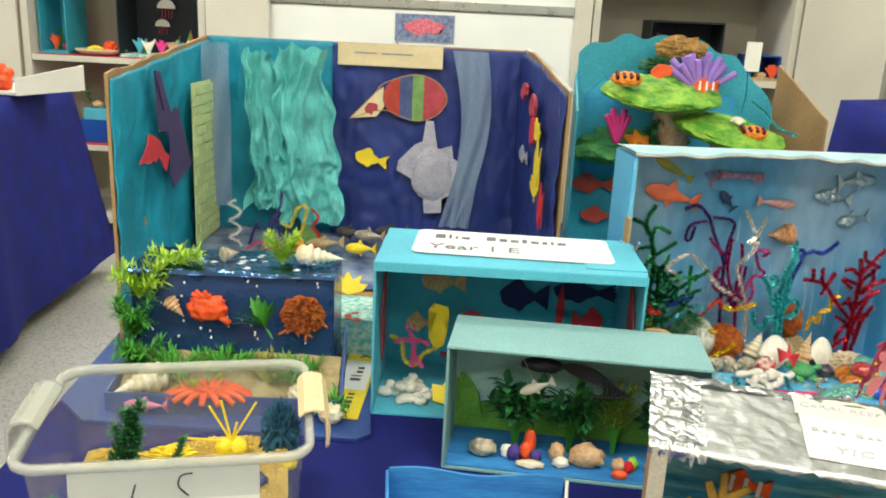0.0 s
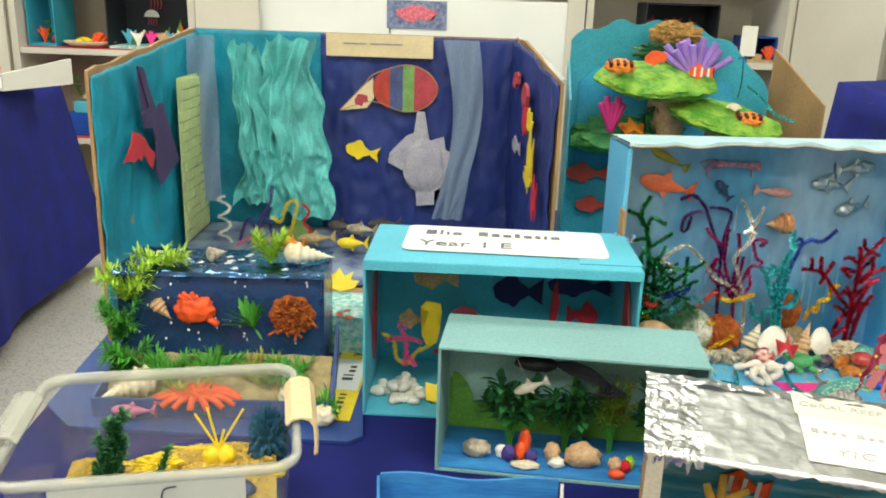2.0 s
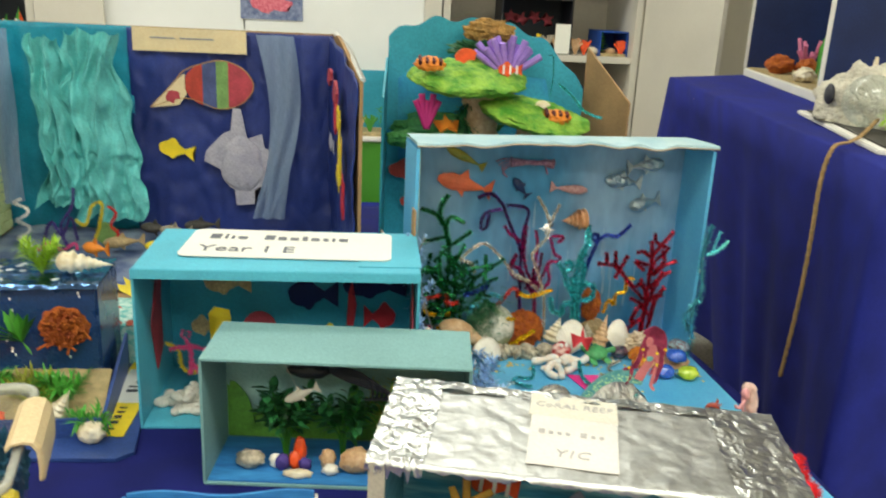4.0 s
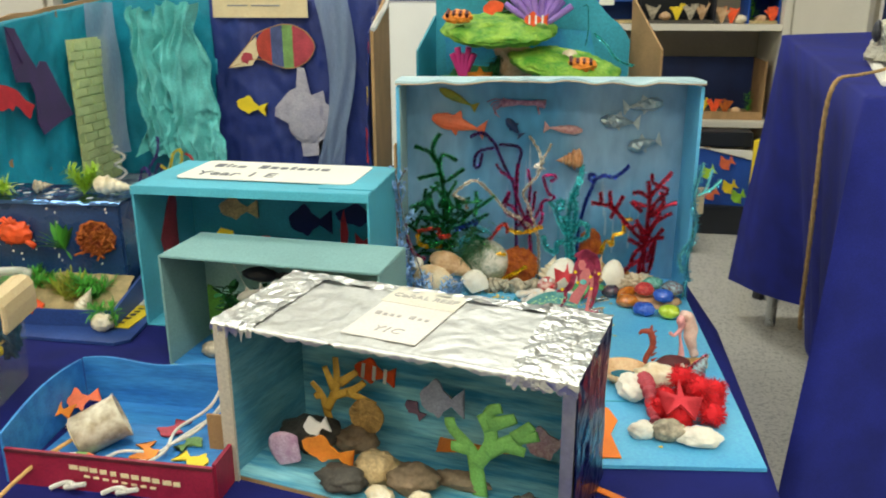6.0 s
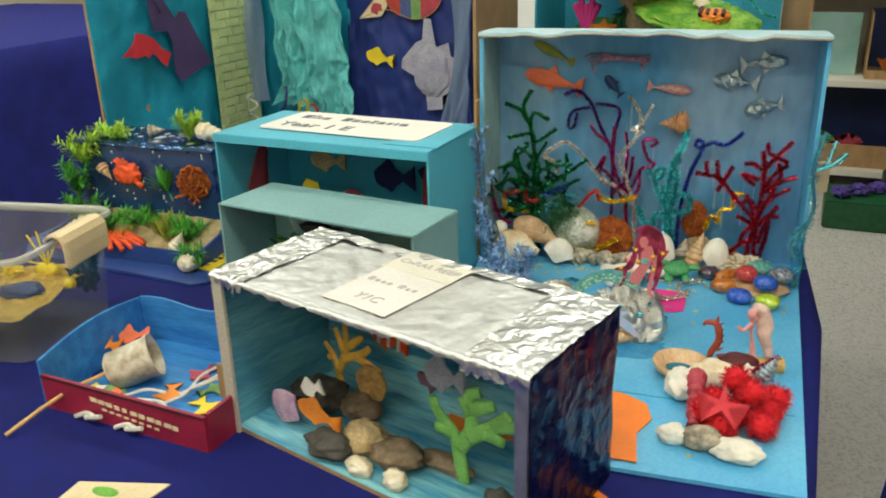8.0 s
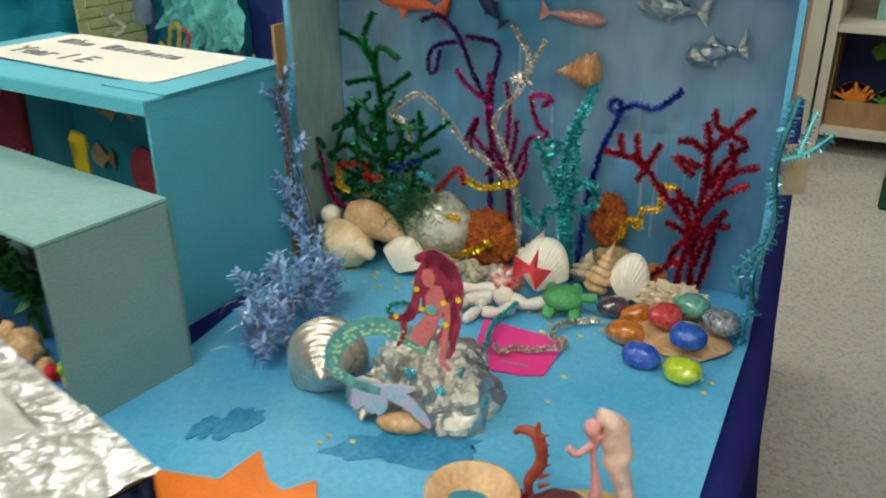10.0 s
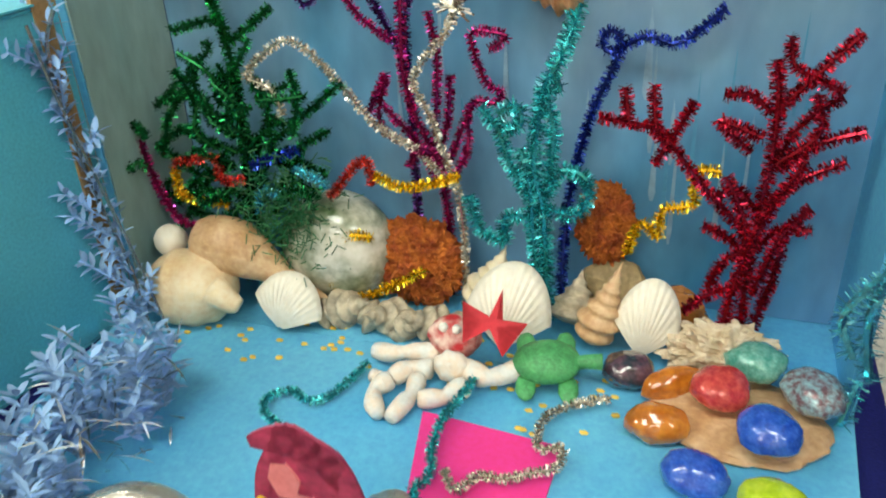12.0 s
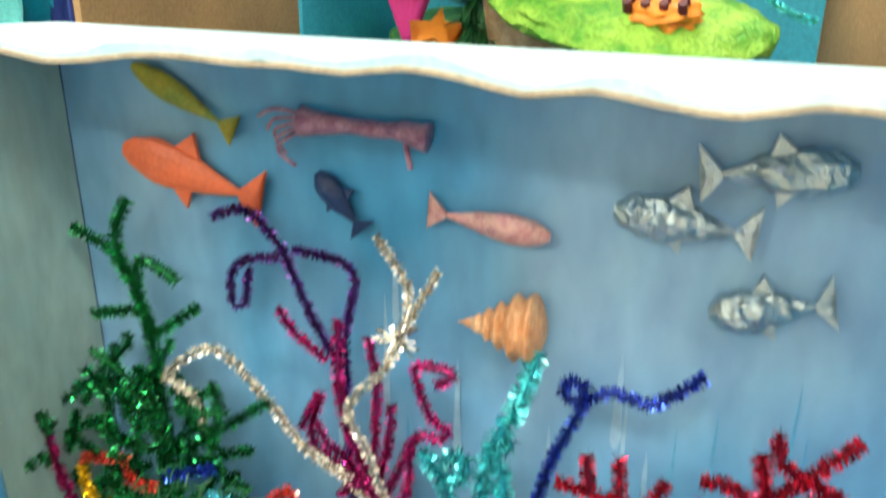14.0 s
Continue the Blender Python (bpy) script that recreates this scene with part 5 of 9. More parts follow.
M["hair"] = mat("crimson_print", "a8385a", 0.5, 0, 0.2, 120, other="86284a")
M["skin"] = mat("rose_print", "cf7a7e", 0.5, 0, 0.05, 60)
M["tailprint"] = mat("sea_green_print", "4f9fa6", 0.45, 0, 0.16, 90, 500, 0.05, other="78bdb8")
M["scaleprint"] = mat("pale_green_scale_print", "b4e6b4", 0.45, 0, 0.06, 90)
M["finprint"] = mat("pale_lilac_print", "9ccbe2", 0.5, 0, 0.1, 60, other="d4c2e2")


def ribbon(points, widths, depth, steps=8):
    """A flat curved paper band in the x-z plane."""
    line = smooth_path([(x, 0, z) for x, z in points], steps)
    n = len(line) - 1
    left, right = [], []
    for i, p in enumerate(line):
        d = (line[min(n, i + 1)] - line[max(0, i - 1)]).normalized()
        f = i / n * (len(widths) - 1)
        k = min(int(f), len(widths) - 2)
        w = (widths[k] + (widths[k + 1] - widths[k]) * (f - k)) / 2
        left.append((p.x - d.z * w, p.z + d.x * w))
        right.append((p.x + d.z * w, p.z - d.x * w))
    return left, right, line


def band(bm, points, widths, depth, y=0.0):
    left, right, line = ribbon(points, widths, depth)
    f = [[bm.verts.new((x, y + dy, z)) for x, z in side] for dy in (0, depth) for side in (left, right)]
    for i in range(len(left) - 1):
        bm.faces.new((f[0][i], f[0][i + 1], f[1][i + 1], f[1][i]))
        bm.faces.new((f[2][i], f[3][i], f[3][i + 1], f[2][i + 1]))
        bm.faces.new((f[0][i], f[2][i], f[2][i + 1], f[0][i + 1]))
        bm.faces.new((f[1][i], f[1][i + 1], f[3][i + 1], f[3][i]))
    return bm


TAIL = [(0.030, 0.079), (0.005, 0.086), (-0.018, 0.086), (-0.041, 0.074), (-0.057, 0.053), (-0.057, 0.036), (-0.040, 0.027), (-0.014, 0.025)]
TW_ = [0.018, 0.020, 0.017, 0.016, 0.015, 0.013, 0.010, 0.008]
tail = band(bmesh.new(), TAIL, TW_, 0.0012)
scales = bmesh.new()
left, right, line = ribbon(TAIL, TW_, 0)
random.seed(77)
for i in range(2, len(line) - 12):
    for q in (0.16, 0.30, 0.45, 0.6):
        if random.random() < 0.42 - 0.3 * q:
            x = left[i][0] * (1 - q) + right[i][0] * q
            z = left[i][1] * (1 - q) + right[i][1] * q
            cutout(ellipse(x, z, 0.0017, 0.0012, 8), 0.0004, bm=scales)
for v in scales.verts:
    v.co.y -= 0.0006
fin = bmesh.new()
for pts, wd in (([(-0.030, 0.032), (-0.034, 0.016), (-0.040, 0.002)], (0.012, 0.016, 0.006)), ([(-0.026, 0.030), (-0.024, 0.014), (-0.026, 0.001)], (0.010, 0.014, 0.008)), ([(-0.020, 0.028), (-0.014, 0.014), (-0.018, 0.001)], (0.010, 0.012, 0.004)),
                ([(-0.022, 0.027), (0.0, 0.030), (0.017, 0.036)], (0.006, 0.011, 0.002)), ([(-0.016, 0.024), (0.008, 0.021), (0.022, 0.010), (0.030, 0.001)], (0.008, 0.013, 0.010, 0.003))):
    band(fin, pts, wd, 0.0010, 0.0003 * len(fin.verts) / 100)
hair = bmesh.new()
for pts, wd in (([(0.032, 0.161), (0.038, 0.148), (0.037, 0.128), (0.036, 0.108)], (0.010, 0.038, 0.042, 0.030)), ([(0.044, 0.130), (0.051, 0.106), (0.050, 0.084)], (0.014, 0.020, 0.006)), ([(0.030, 0.160), (0.047, 0.150), (0.055, 0.128), (0.048, 0.105), (0.037, 0.086)], (0.006, 0.020, 0.013, 0.012, 0.003)), ([(0.034, 0.158), (0.024, 0.140), (0.020, 0.118), (0.014, 0.102), (-0.004, 0.097)], (0.010, 0.010, 0.011, 0.013, 0.004)),
                ([(0.018, 0.112), (0.010, 0.098), (0.009, 0.084), (0.003, 0.073)], (0.010, 0.009, 0.007, 0.004)), ([(0.020, 0.152), (0.036, 0.155), (0.052, 0.146)], (0.006, 0.024, 0.012)), ([(0.046, 0.100), (0.050, 0.084), (0.046, 0.072)], (0.004, 0.008, 0.005))):
    band(hair, pts, [w * 0.62 for w in wd], 0.0012, -0.0008)
skin = bmesh.new()
for pts, wd in (([(0.030, 0.146), (0.031, 0.139), (0.031, 0.131)], (0.006, 0.014, 0.006)), ([(0.038, 0.134), (0.037, 0.122), (0.033, 0.104), (0.025, 0.090), (0.021, 0.080)], (0.006, 0.020, 0.014, 0.018, 0.016)), ([(0.046, 0.122), (0.046, 0.104), (0.043, 0.082), (0.042, 0.070), (0.048, 0.062)], (0.006, 0.006, 0.006, 0.006, 0.004))):
    band(skin, pts, [w * 0.85 for w in wd], 0.0012, -0.0016)
spots = bmesh.new()
for x, z in ((0.022, 0.128), (0.026, 0.112), (0.044, 0.121), (0.046, 0.103), (0.004, 0.101), (0.056, 0.126)):
    cutout(ellipse(x, z, 0.0024, 0.0024, 10, 0, 0.3), 0.0006, bm=spots)
for v in spots.verts:
    v.co.y -= 0.0026
shell_top = cutout(ellipse(0.034, 0.113, 0.005, 0.0042, 14), 0.0008)
for v in shell_top.verts:
    v.co.y -= 0.0024
multi("paper_figure", [(tail, M["tailprint"]), (scales, M["scaleprint"]), (fin, M["finprint"]), (hair, M["hair"]), (skin, M["skin"]), (spots, M["yellow"]), (shell_top, M["tailprint"])],
      in_sea(0.234, -0.243, 0.018, 0, 0, 0) @ Matrix.Scale(0.88, 4), "printed paper sea-maid shape standing against a foil rock", "cut-out")
single("tinsel_loop", tinsel([(0.262, -0.140, 0.010), (0.250, -0.128, 0.018), (0.252, -0.11, 0.012), (0.246, -0.08, 0.014), (0.256, -0.04, 0.02)], 0.004, tinsel([(0.27, -0.21, 0.05), (0.275, -0.19, 0.03), (0.27, -0.165, 0.02), (0.262, -0.14, 0.01)], 0.005)), M["g_teal"], MER, "turquoise tinsel trailing over the rock", "garland")
single("tinsel_loop", tinsel([(0.165, -0.095, 0.009), (0.15, -0.09, 0.010), (0.142, -0.078, 0.010), (0.152, -0.066, 0.010), (0.168, -0.072, 0.010), (0.178, -0.06, 0.010), (0.186, -0.03, 0.010)], 0.0036), M["g_teal"], MER, "turquoise tinsel loop lying on the floor", "garland")
single("tinsel_loop", tinsel([(0.258, -0.105, 0.012), (0.268, -0.118, 0.014), (0.276, -0.105, 0.013), (0.288, -0.104, 0.013), (0.300, -0.098, 0.014), (0.312, -0.09, 0.014), (0.312, -0.076, 0.014), (0.300, -0.078, 0.013), (0.298, -0.055, 0.012), (0.31, -0.04, 0.012), (0.33, -0.028, 0.012)], 0.0036), M["g_silver"], MER, "silver-blue tinsel curled over a pink card", "garland")
card = thing("pink_card", MER, "hot pink card with faint pencil writing", "card")
sheet = part("sheet", slab([(0.231, -0.060), (0.311, -0.068), (0.309, -0.126), (0.292, -0.134), (0.247, -0.137)], 0.006, 0.0072), M["pink"], card)
bars(sheet, M["greyink"], [(0.27, -0.122, 0.009, 0.002), (0.281, -0.122, 0.012, 0.002)], pose(0, 0, 0.0073))

# the cluster at the front of the lid
FX, FY = 0.352, -0.345
single("driftwood", tube([(-0.03, 0, 0.008), (0, 0.02, 0.010), (0.04, 0.03, 0.008)], 0.009, 8, None, 5, None, 0.4), M["wood"], in_sea(FX + 0.03, FY + 0.055, 0.006), "bare tan piece of driftwood", "wood")
single("sea_shell", lathe([(0.004, 0.002), (0.016, 0.0), (0.028, 0.008), (0.031, 0.017), (0.029, 0.017), (0.022, 0.008), (0.004, 0.006)], 24), M["shelltan"], in_sea(FX - 0.038, FY + 0.05, 0.0055), "tan bowl-shaped shell with blue paint", "shell", smooth=True)
single("paint_spot", slab([(x, y) for x, y in ellipse(0, 0, 0.016, 0.010, 16, 0, 0.3)], 0, 0.002), M["g_sky"], in_sea(FX - 0.038, FY + 0.05, 0.0125), "dried blue paint inside a shell", "paint")
for k, (sx, sy, a, b, c, col, lab) in enumerate(((-0.034, 0.010, 0.018, 0.026, 0.014, "shellwhite", "smooth white shell"), (0.0, 0.034, 0.03, 0.016, 0.017, "shellcream", "bleached knobbly coral lump"), (-0.01, -0.088, 0.019, 0.014, 0.012, "shellgrey", "mossy grey shell"),
                                                  (-0.038, -0.085, 0.015, 0.011, 0.010, "shellwhite", "small cream shell"), (0.022, -0.096, 0.023, 0.017, 0.009, "shellwhite", "flat white cockle shell"), (0.03, 0.05, 0.016, 0.016, 0.018, "shellwhite", "white lump of coral"))):
    single("sea_shell", blob(a, b, c, 0.22, 2.2, k * 3.0, 4, flat=-c * 0.8), M[col], in_sea(FX + sx, FY + sy, 0.0052 + c * 0.8), lab + " in the red cluster", "shell", smooth=True)
random.seed(8)
for k, (px, py, pz) in enumerate(((0.0, -0.02, 0), (0.028, -0.004, 0), (0.05, -0.028, 0), (0.02, -0.042, 0), (0.044, -0.058, 0), (0.008, -0.066, 0), (0.034, -0.032, 0.020), (0.058, -0.008, 0.004), (-0.012, -0.048, 0), (0.018, -0.012, 0.022))):
    single("pompom", fluff(0.0165, 320), M["f_red"], in_sea(FX + px, FY + py, 0.020 + pz), "fluffy bright red pompom", "pompom", "red pompoms")
single("starfish", star(0.027, 0.22, 5, 0.004), M["red"], in_sea(FX + 0.005, FY - 0.066, 0.040, -60, 10, 0), "red starfish on the pompoms", "starfish")
single("toy_lobster", tube([(0, 0.03, 0.02), (0, 0.005, 0.026), (0, -0.02, 0.018), (0, -0.05, 0.008)], 0.011, 10, None, 7, lambda u: 0.9 + 0.14 * math.sin(u * 40) - 0.4 * u, 0.1), M["stripe_pink"], in_sea(FX - 0.02, FY - 0.016, 0.004), "dark red toy lobster with a ringed tail", "toy")
sea = tube([(0, 0, 0.005), (-0.004, 0, 0.02), (0.004, 0, 0.04), (0.0, 0, 0.058), (-0.010, 0, 0.060), (-0.014, 0, 0.056)], 0.0032, 9, None, 6, lambda u: 0.6 + 0.7 * math.sin(math.pi * min(1, u * 1.1)), 0.15)
M["horse"] = mat("reddish_brown_rubber", "9c4636", 0.45, 0, 0.2, 90)
horse = thing("toy_seahorse", in_sea(FX - 0.004, FY + 0.072, 0.003), "reddish brown toy seahorse standing upright", "toy")
part("body", sea, M["horse"], horse, smooth=True)
for k in range(7):
    part("spine", tube([(0.004 - 0.0006 * k, 0, 0.012 + 0.0075 * k), (0.0115 - 0.0006 * k, 0, 0.016 + 0.0075 * k)], 0.0022, 6, None, 1, lambda u: 1 - 0.8 * u), M["horse"], horse)
part("crest", tube([(0.0, 0, 0.058), (0.001, 0, 0.068)], 0.003, 6, None, 1, lambda u: 1 - 0.6 * u), M["horse"], horse)
part("base", tinsel([(-0.008, -0.004, 0.012), (0.004, -0.006, 0.010), (0.01, -0.002, 0.016)], 0.005), M["g_red"], horse, "red tinsel round its tail")
M["dollpale"] = mat("pale_peach_plastic", "e6c4b8", 0.45, 0, 0.1, 60, 300, 0.4)
M["dollpink"] = mat("pale_pink_plastic", "d99a9c", 0.4, 0, 0.1, 60)
multi("toy_figure", [(tube([(0, 0, 0.004), (0.004, 0, 0.03), (0.0, 0, 0.058), (0.002, 0, 0.074)], 0.0042, 9, None, 5, lambda u: 0.8 + 0.35 * math.sin(u * 8)), M["dollpink"]),
                     (tube([(0.001, 0.001, 0.084), (0.008, 0.004, 0.080), (0.013, 0.005, 0.062), (0.016, 0.005, 0.044), (0.022, 0.004, 0.026)], 0.008, 10, None, 6, lambda u: 0.75 + 0.5 * math.sin(math.pi * u) - 0.3 * u, 0.5), M["dollpale"]), (blob(0.0052, 0.005, 0.0065, 0.1, 2, 1, 3, at=(-0.001, -0.002, 0.077)), M["dollpink"]), (tube([(0.0, -0.002, 0.066), (-0.008, -0.005, 0.058), (-0.014, -0.006, 0.062)], 0.0022, 7, None, 4), M["dollpink"])], in_sea(FX + 0.032, FY + 0.070, 0.003), "plain pale pink moulded sea figure", "toy", smooth=True)
single("sea_shell", blob(0.022, 0.014, 0.014, 0.15, 2, 4, 4), M["maroon"], in_sea(FX + 0.022, FY + 0.05, 0.026), "dark maroon shell behind the cluster", "shell", smooth=True)
single("striped_shell", whorled(0.036, 0.011, 6, 20, 0.05), M["glass_speck"], in_sea(FX + 0.05, FY + 0.036, 0.03, 0, -60, 0), "striped maroon and white spiral shell", "shell", smooth=True)
single("tinsel_strand", tinsel([(FX + 0.035, FY + 0.03, 0.03), (FX + 0.062, FY + 0.045, 0.045)], 0.004), M["g_red"], MER, "short red pipe cleaner in the cluster", "craft coral", "loose pipe cleaners")
paper = [(0.09, -0.475), (0.285, -0.478), (0.28, -0.43), (0.292, -0.40), (0.285, -0.372), (0.262, -0.358), (0.235, -0.352), (0.222, -0.335), (0.207, -0.310), (0.192, -0.328), (0.176, -0.322), (0.153, -0.299), (0.146, -0.336), (0.10, -0.345)]
sheet = bmesh.new()
lower, upper = ([sheet.verts.new((x, y, z)) for x, y in paper] for z in (0.0062, 0.0072))
mid_low, mid_up = sheet.verts.new((0.188, -0.40, 0.0062)), sheet.verts.new((0.188, -0.40, 0.0072))
for k in range(len(paper)):
    q = (k + 1) % len(paper)
    sheet.faces.new((lower[q], lower[k], mid_low))
    sheet.faces.new((upper[k], upper[q], mid_up))
    sheet.faces.new((lower[k], lower[q], upper[q], upper[k]))
single("orange_paper", sheet, M["orange"], MER, "cut sheet of bright orange paper", "paper")


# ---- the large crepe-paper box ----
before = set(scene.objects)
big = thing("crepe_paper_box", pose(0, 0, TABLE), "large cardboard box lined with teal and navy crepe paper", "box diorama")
BL, BR, FL_, FR_ = (-0.405, 2.16), (0.315, 2.16), (-0.395, 1.592), (0.372, 1.76)
part("back", panel(BL, BR, -0.060, 0.452, 0.006), M["brown"], big)
part("side", panel(FL_, BL, -0.060, 0.402, 0.006, 4, 16, 0, lambda u: 0.05 * u + 0.006 * noise.noise(Vector((u * 9, 0, 0)))), M["brown"], big)
part("side", panel(BR, FR_, -0.060, 0.452, 0.006, 4, 16, 0, lambda u: -0.07 * max(0, u - 0.2)), M["brown"], big)
part("bottom", slab([(-0.385, 1.70), (0.09, 1.66), (0.37, 1.765), (0.31, 2.156), (-0.40, 2.156)], -0.060, 0.006), M["brown"], big)
part("lining", panel((-0.40, 2.148), (-0.112, 2.148), 0.008, 0.452, 0.002, 40, 50, 0.009), M["teal"], big, "wrinkled teal crepe paper", True)
part("lining", panel((-0.118, 2.142), (0.312, 2.142), 0.008, 0.449, 0.002, 60, 80, 0.011, seed=4), M["navy"], big, "wrinkled navy crepe paper", True)
part("lining", panel((-0.386, 1.590), (-0.394, 2.15), -0.055, 0.394, 0.002, 60, 70, 0.0095, lambda u: 0.05 * u, 7), M["teal"], big, "wrinkled teal crepe paper", True)
part("lining", panel((0.306, 2.148), (0.362, 1.762), 0.008, 0.446, 0.002, 40, 50, 0.009, lambda u: -0.07 * max(0, u - 0.2), 3), M["navy"], big, "wrinkled navy crepe paper", True)
part("edge_tape", tube([(0.318, 2.15, 0.452), (0.345, 2.0, 0.432), (0.374, 1.76, 0.396)], 0.006, 6, None, 5, None, 0.5), M["foil"], big, "crumpled silver edge")
sea_bed = bmesh.new()
nx, ny = 50, 40
vs = []
for j in range(ny + 1):
    line = []
    for i in range(nx + 1):
        u, v = i / nx, j / ny
        x0, x1 = -0.38, 0.085 + 0.28 * min(1, v * 2.2)
        x, y = x0 + (x1 - x0) * u, 1.74 + 0.40 * v
        line.append(sea_bed.verts.new((x, y, 0.010 + 0.012 * abs(noise.noise(Vector((x * 14, y * 14, 1)))) + 0.006 * abs(noise.noise(Vector((x * 40, y * 30, 4)))))))
    vs.append(line)
for j in range(ny):
    for i in range(nx):
        sea_bed.faces.new((vs[j][i], vs[j][i + 1], vs[j + 1][i + 1], vs[j + 1][i]))
M["greytissue"] = mat("grey_blue_tissue", "8795a8", 0.6, 0, 0.2, 14, 300, 0.5, other="3c4a78")
part("sea_bed", sea_bed, M["greytissue"], big, "crumpled grey-blue tissue sea bed", True)
M["tealstar"] = mat("teal_patterned_paper", "4cb8b4", 0.55, 0, 0.15, 90, 300, 0.1, other="d8e6dc")
part("front_mat", slab([(-0.10, 1.585), (0.085, 1.575), (0.10, 1.69), (-0.08, 1.71)], -0.060, 0.011), M["tealstar"], big, "teal paper with small printed stars")
M["coraldot"] = mat("coral_red_print", "c8553e", 0.5)
random.seed(21)
for k in range(16):
    part("printed_star", star(0.008, 0.45, 5, 0.0008), M["coraldot"], big, "small coral-red starfish print", place=pose(random.uniform(-0.07, 0.08), random.uniform(1.57, 1.68), 0.0118, 90, 0, random.uniform(0, 90)))
claw = [(-0.03, 0), (-0.035, 0.012), (-0.02, 0.010), (-0.026, 0.026), (-0.010, 0.016), (-0.004, 0.032), (0.006, 0.016), (0.022, 0.026), (0.018, 0.010), (0.034, 0.008), (0.026, -0.006), (0.0, -0.014)]
single("paper_crab", cutout(claw, 0.002), M["yellow"], pose(-0.012, 1.70, TABLE + 0.026, -40, 0, 0), "bright yellow paper crab", "cut-out")

# paper on its back wall
yb = 2.132
lab = thing("cream_label", pose(0.0125, yb, TABLE + 0.428), "blank cream paper name strip", "label")
sheet = part("sheet", box(-0.117, 0.117, -0.001, 0.0005, -0.024, 0.024), M["cream"], lab)
bars(sheet, M["greyink"], [(-0.08, -0.002, 0.05, 0.003), (-0.02, -0.002, 0.07, 0.003)], pose(0, -0.0015, 0.004, 90, 0, 0))
tis = thing("tissue_seaweed", pose(0, yb, TABLE), "crumpled aqua tissue paper hanging in folds", "paper")
for s, (x0, x1, z0, z1) in enumerate(((-0.305, -0.215, 0.075, 0.425), (-0.235, -0.098, 0.048, 0.440))):
    aq = bmesh.new()
    rows = []
    for j in range(91):
        v = j / 90
        line = []
        for i in range(51):
            u = i / 50
            bulge = 0.5 + 0.5 * math.sin(math.pi * min(1, 0.25 + v * 0.9))
            xm = (x0 + x1) / 2 + 0.012 * math.sin(v * 5 + s)
            x = xm + (x1 - x0) * (u - 0.5) * (0.62 + 0.42 * bulge) + 0.008 * noise.noise(Vector((v * 6, s, 0)))
            q = Vector((u * 2.4 + s * 5 + 0.5 * math.sin(v * 3), v * 1.25, s * 3.0))
            ridge = 1 - abs(noise.noise(q)) * 2.6
            fine = 1 - abs(noise.noise(q * 2.3 + Vector((v * 0.8, 0, 4)))) * 2.6
            d1 = Vector((u * 3.4 + v * 1.9 + s * 2, v * 1.3 - u * 0.8, 7.0 + s))
            d2 = Vector((u * 4.2 - v * 2.6 + s, v * 1.5 + u * 1.0, 2.0 + s))
            fold = -0.026 * max(0, ridge) ** 2 - 0.010 * max(0, fine) ** 2 - 0.013 * max(0, 1 - abs(noise.noise(d1)) * 3.2) - 0.009 * max(0, 1 - abs(noise.noise(d2)) * 3.4) - 0.005 * max(0, 1 - abs(noise.noise(d2 * 2.1)) * 3.4) + 0.02 * noise.noise(q * 0.8) + 0.0025 * noise.noise(q * 7) + (0.016 * abs(noise.noise(q * 4.5 + Vector((0, v * 9, 0)))) if v < 0.35 else 0)
            x += 0.020 * noise.noise(Vector((v * 7, u * 1.5, s + 9))) * abs(u - 0.5) * 2
            line.append(aq.verts.new((x, -0.020 + fold - 0.012 * math.sin(math.pi * u), z0 + (z1 - z0) * v + 0.014 * noise.noise(Vector((u * 5, 0, s * 9))))))
        rows.append(line)
    for a, b in zip(rows, rows[1:]):
        for i in range(50):
            aq.faces.new((a[i], a[i + 1], b[i + 1], b[i]))
    part("tissue_sheet", aq, M["aqua"], tis, smooth=True)
rf = thing("painted_fish", pose(0.07, yb - 0.003, TABLE + 0.338), "large rainbow-striped painted paper fish", "cut-out")
for x0, x1, c in ((-0.071, -0.034, "stripe_red"), (-0.034, -0.005, "stripe_blue"), (-0.005, 0.02, "stripe_green"), (0.02, 0.072, "stripe_pink")):
    pts = [(x, z) for x, z in ((x0 + (x1 - x0) * i / 6, 0.050 * math.sqrt(max(0.0, 1 - ((x0 + (x1 - x0) * i / 6) / 0.0725) ** 2))) for i in range(7))]
    part("stripe", cutout(pts + [(x, -z) for x, z in pts[::-1] if z > 0.002], 0.002), M[c], rf)
part("head", cutout([(-0.071, 0.022), (-0.09, 0.005), (-0.145, -0.052), (-0.085, -0.045), (-0.068, -0.022)], 0.002), M["cream"], rf, "cream pointed head")
part("spot", cutout(ellipse(-0.097, -0.026, 0.016, 0.012, 14, 0.4, 0.5), 0.002), M["stripe_pink"], rf, place=pose(0, -0.001, 0))
part("outline", tube([(-0.145, 0, -0.052), (-0.09, 0, 0.006), (-0.068, 0, 0.03), (0.0, 0, 0.051), (0.05, 0, 0.036), (0.073, 0, 0.0), (0.05, 0, -0.036), (0, 0, -0.051), (-0.07, 0, -0.03), (-0.145, 0, -0.052)], 0.0016, 5, None, 5), M["brown"], rf, "brown drawn outline")
single("paper_fish", cutout(fish_shape(0.078, 0.036), 0.002), M["yellow"], pose(-0.024, yb - 0.003, TABLE + 0.195, 0, 12, 0), "bright yellow paper fish", "cut-out")
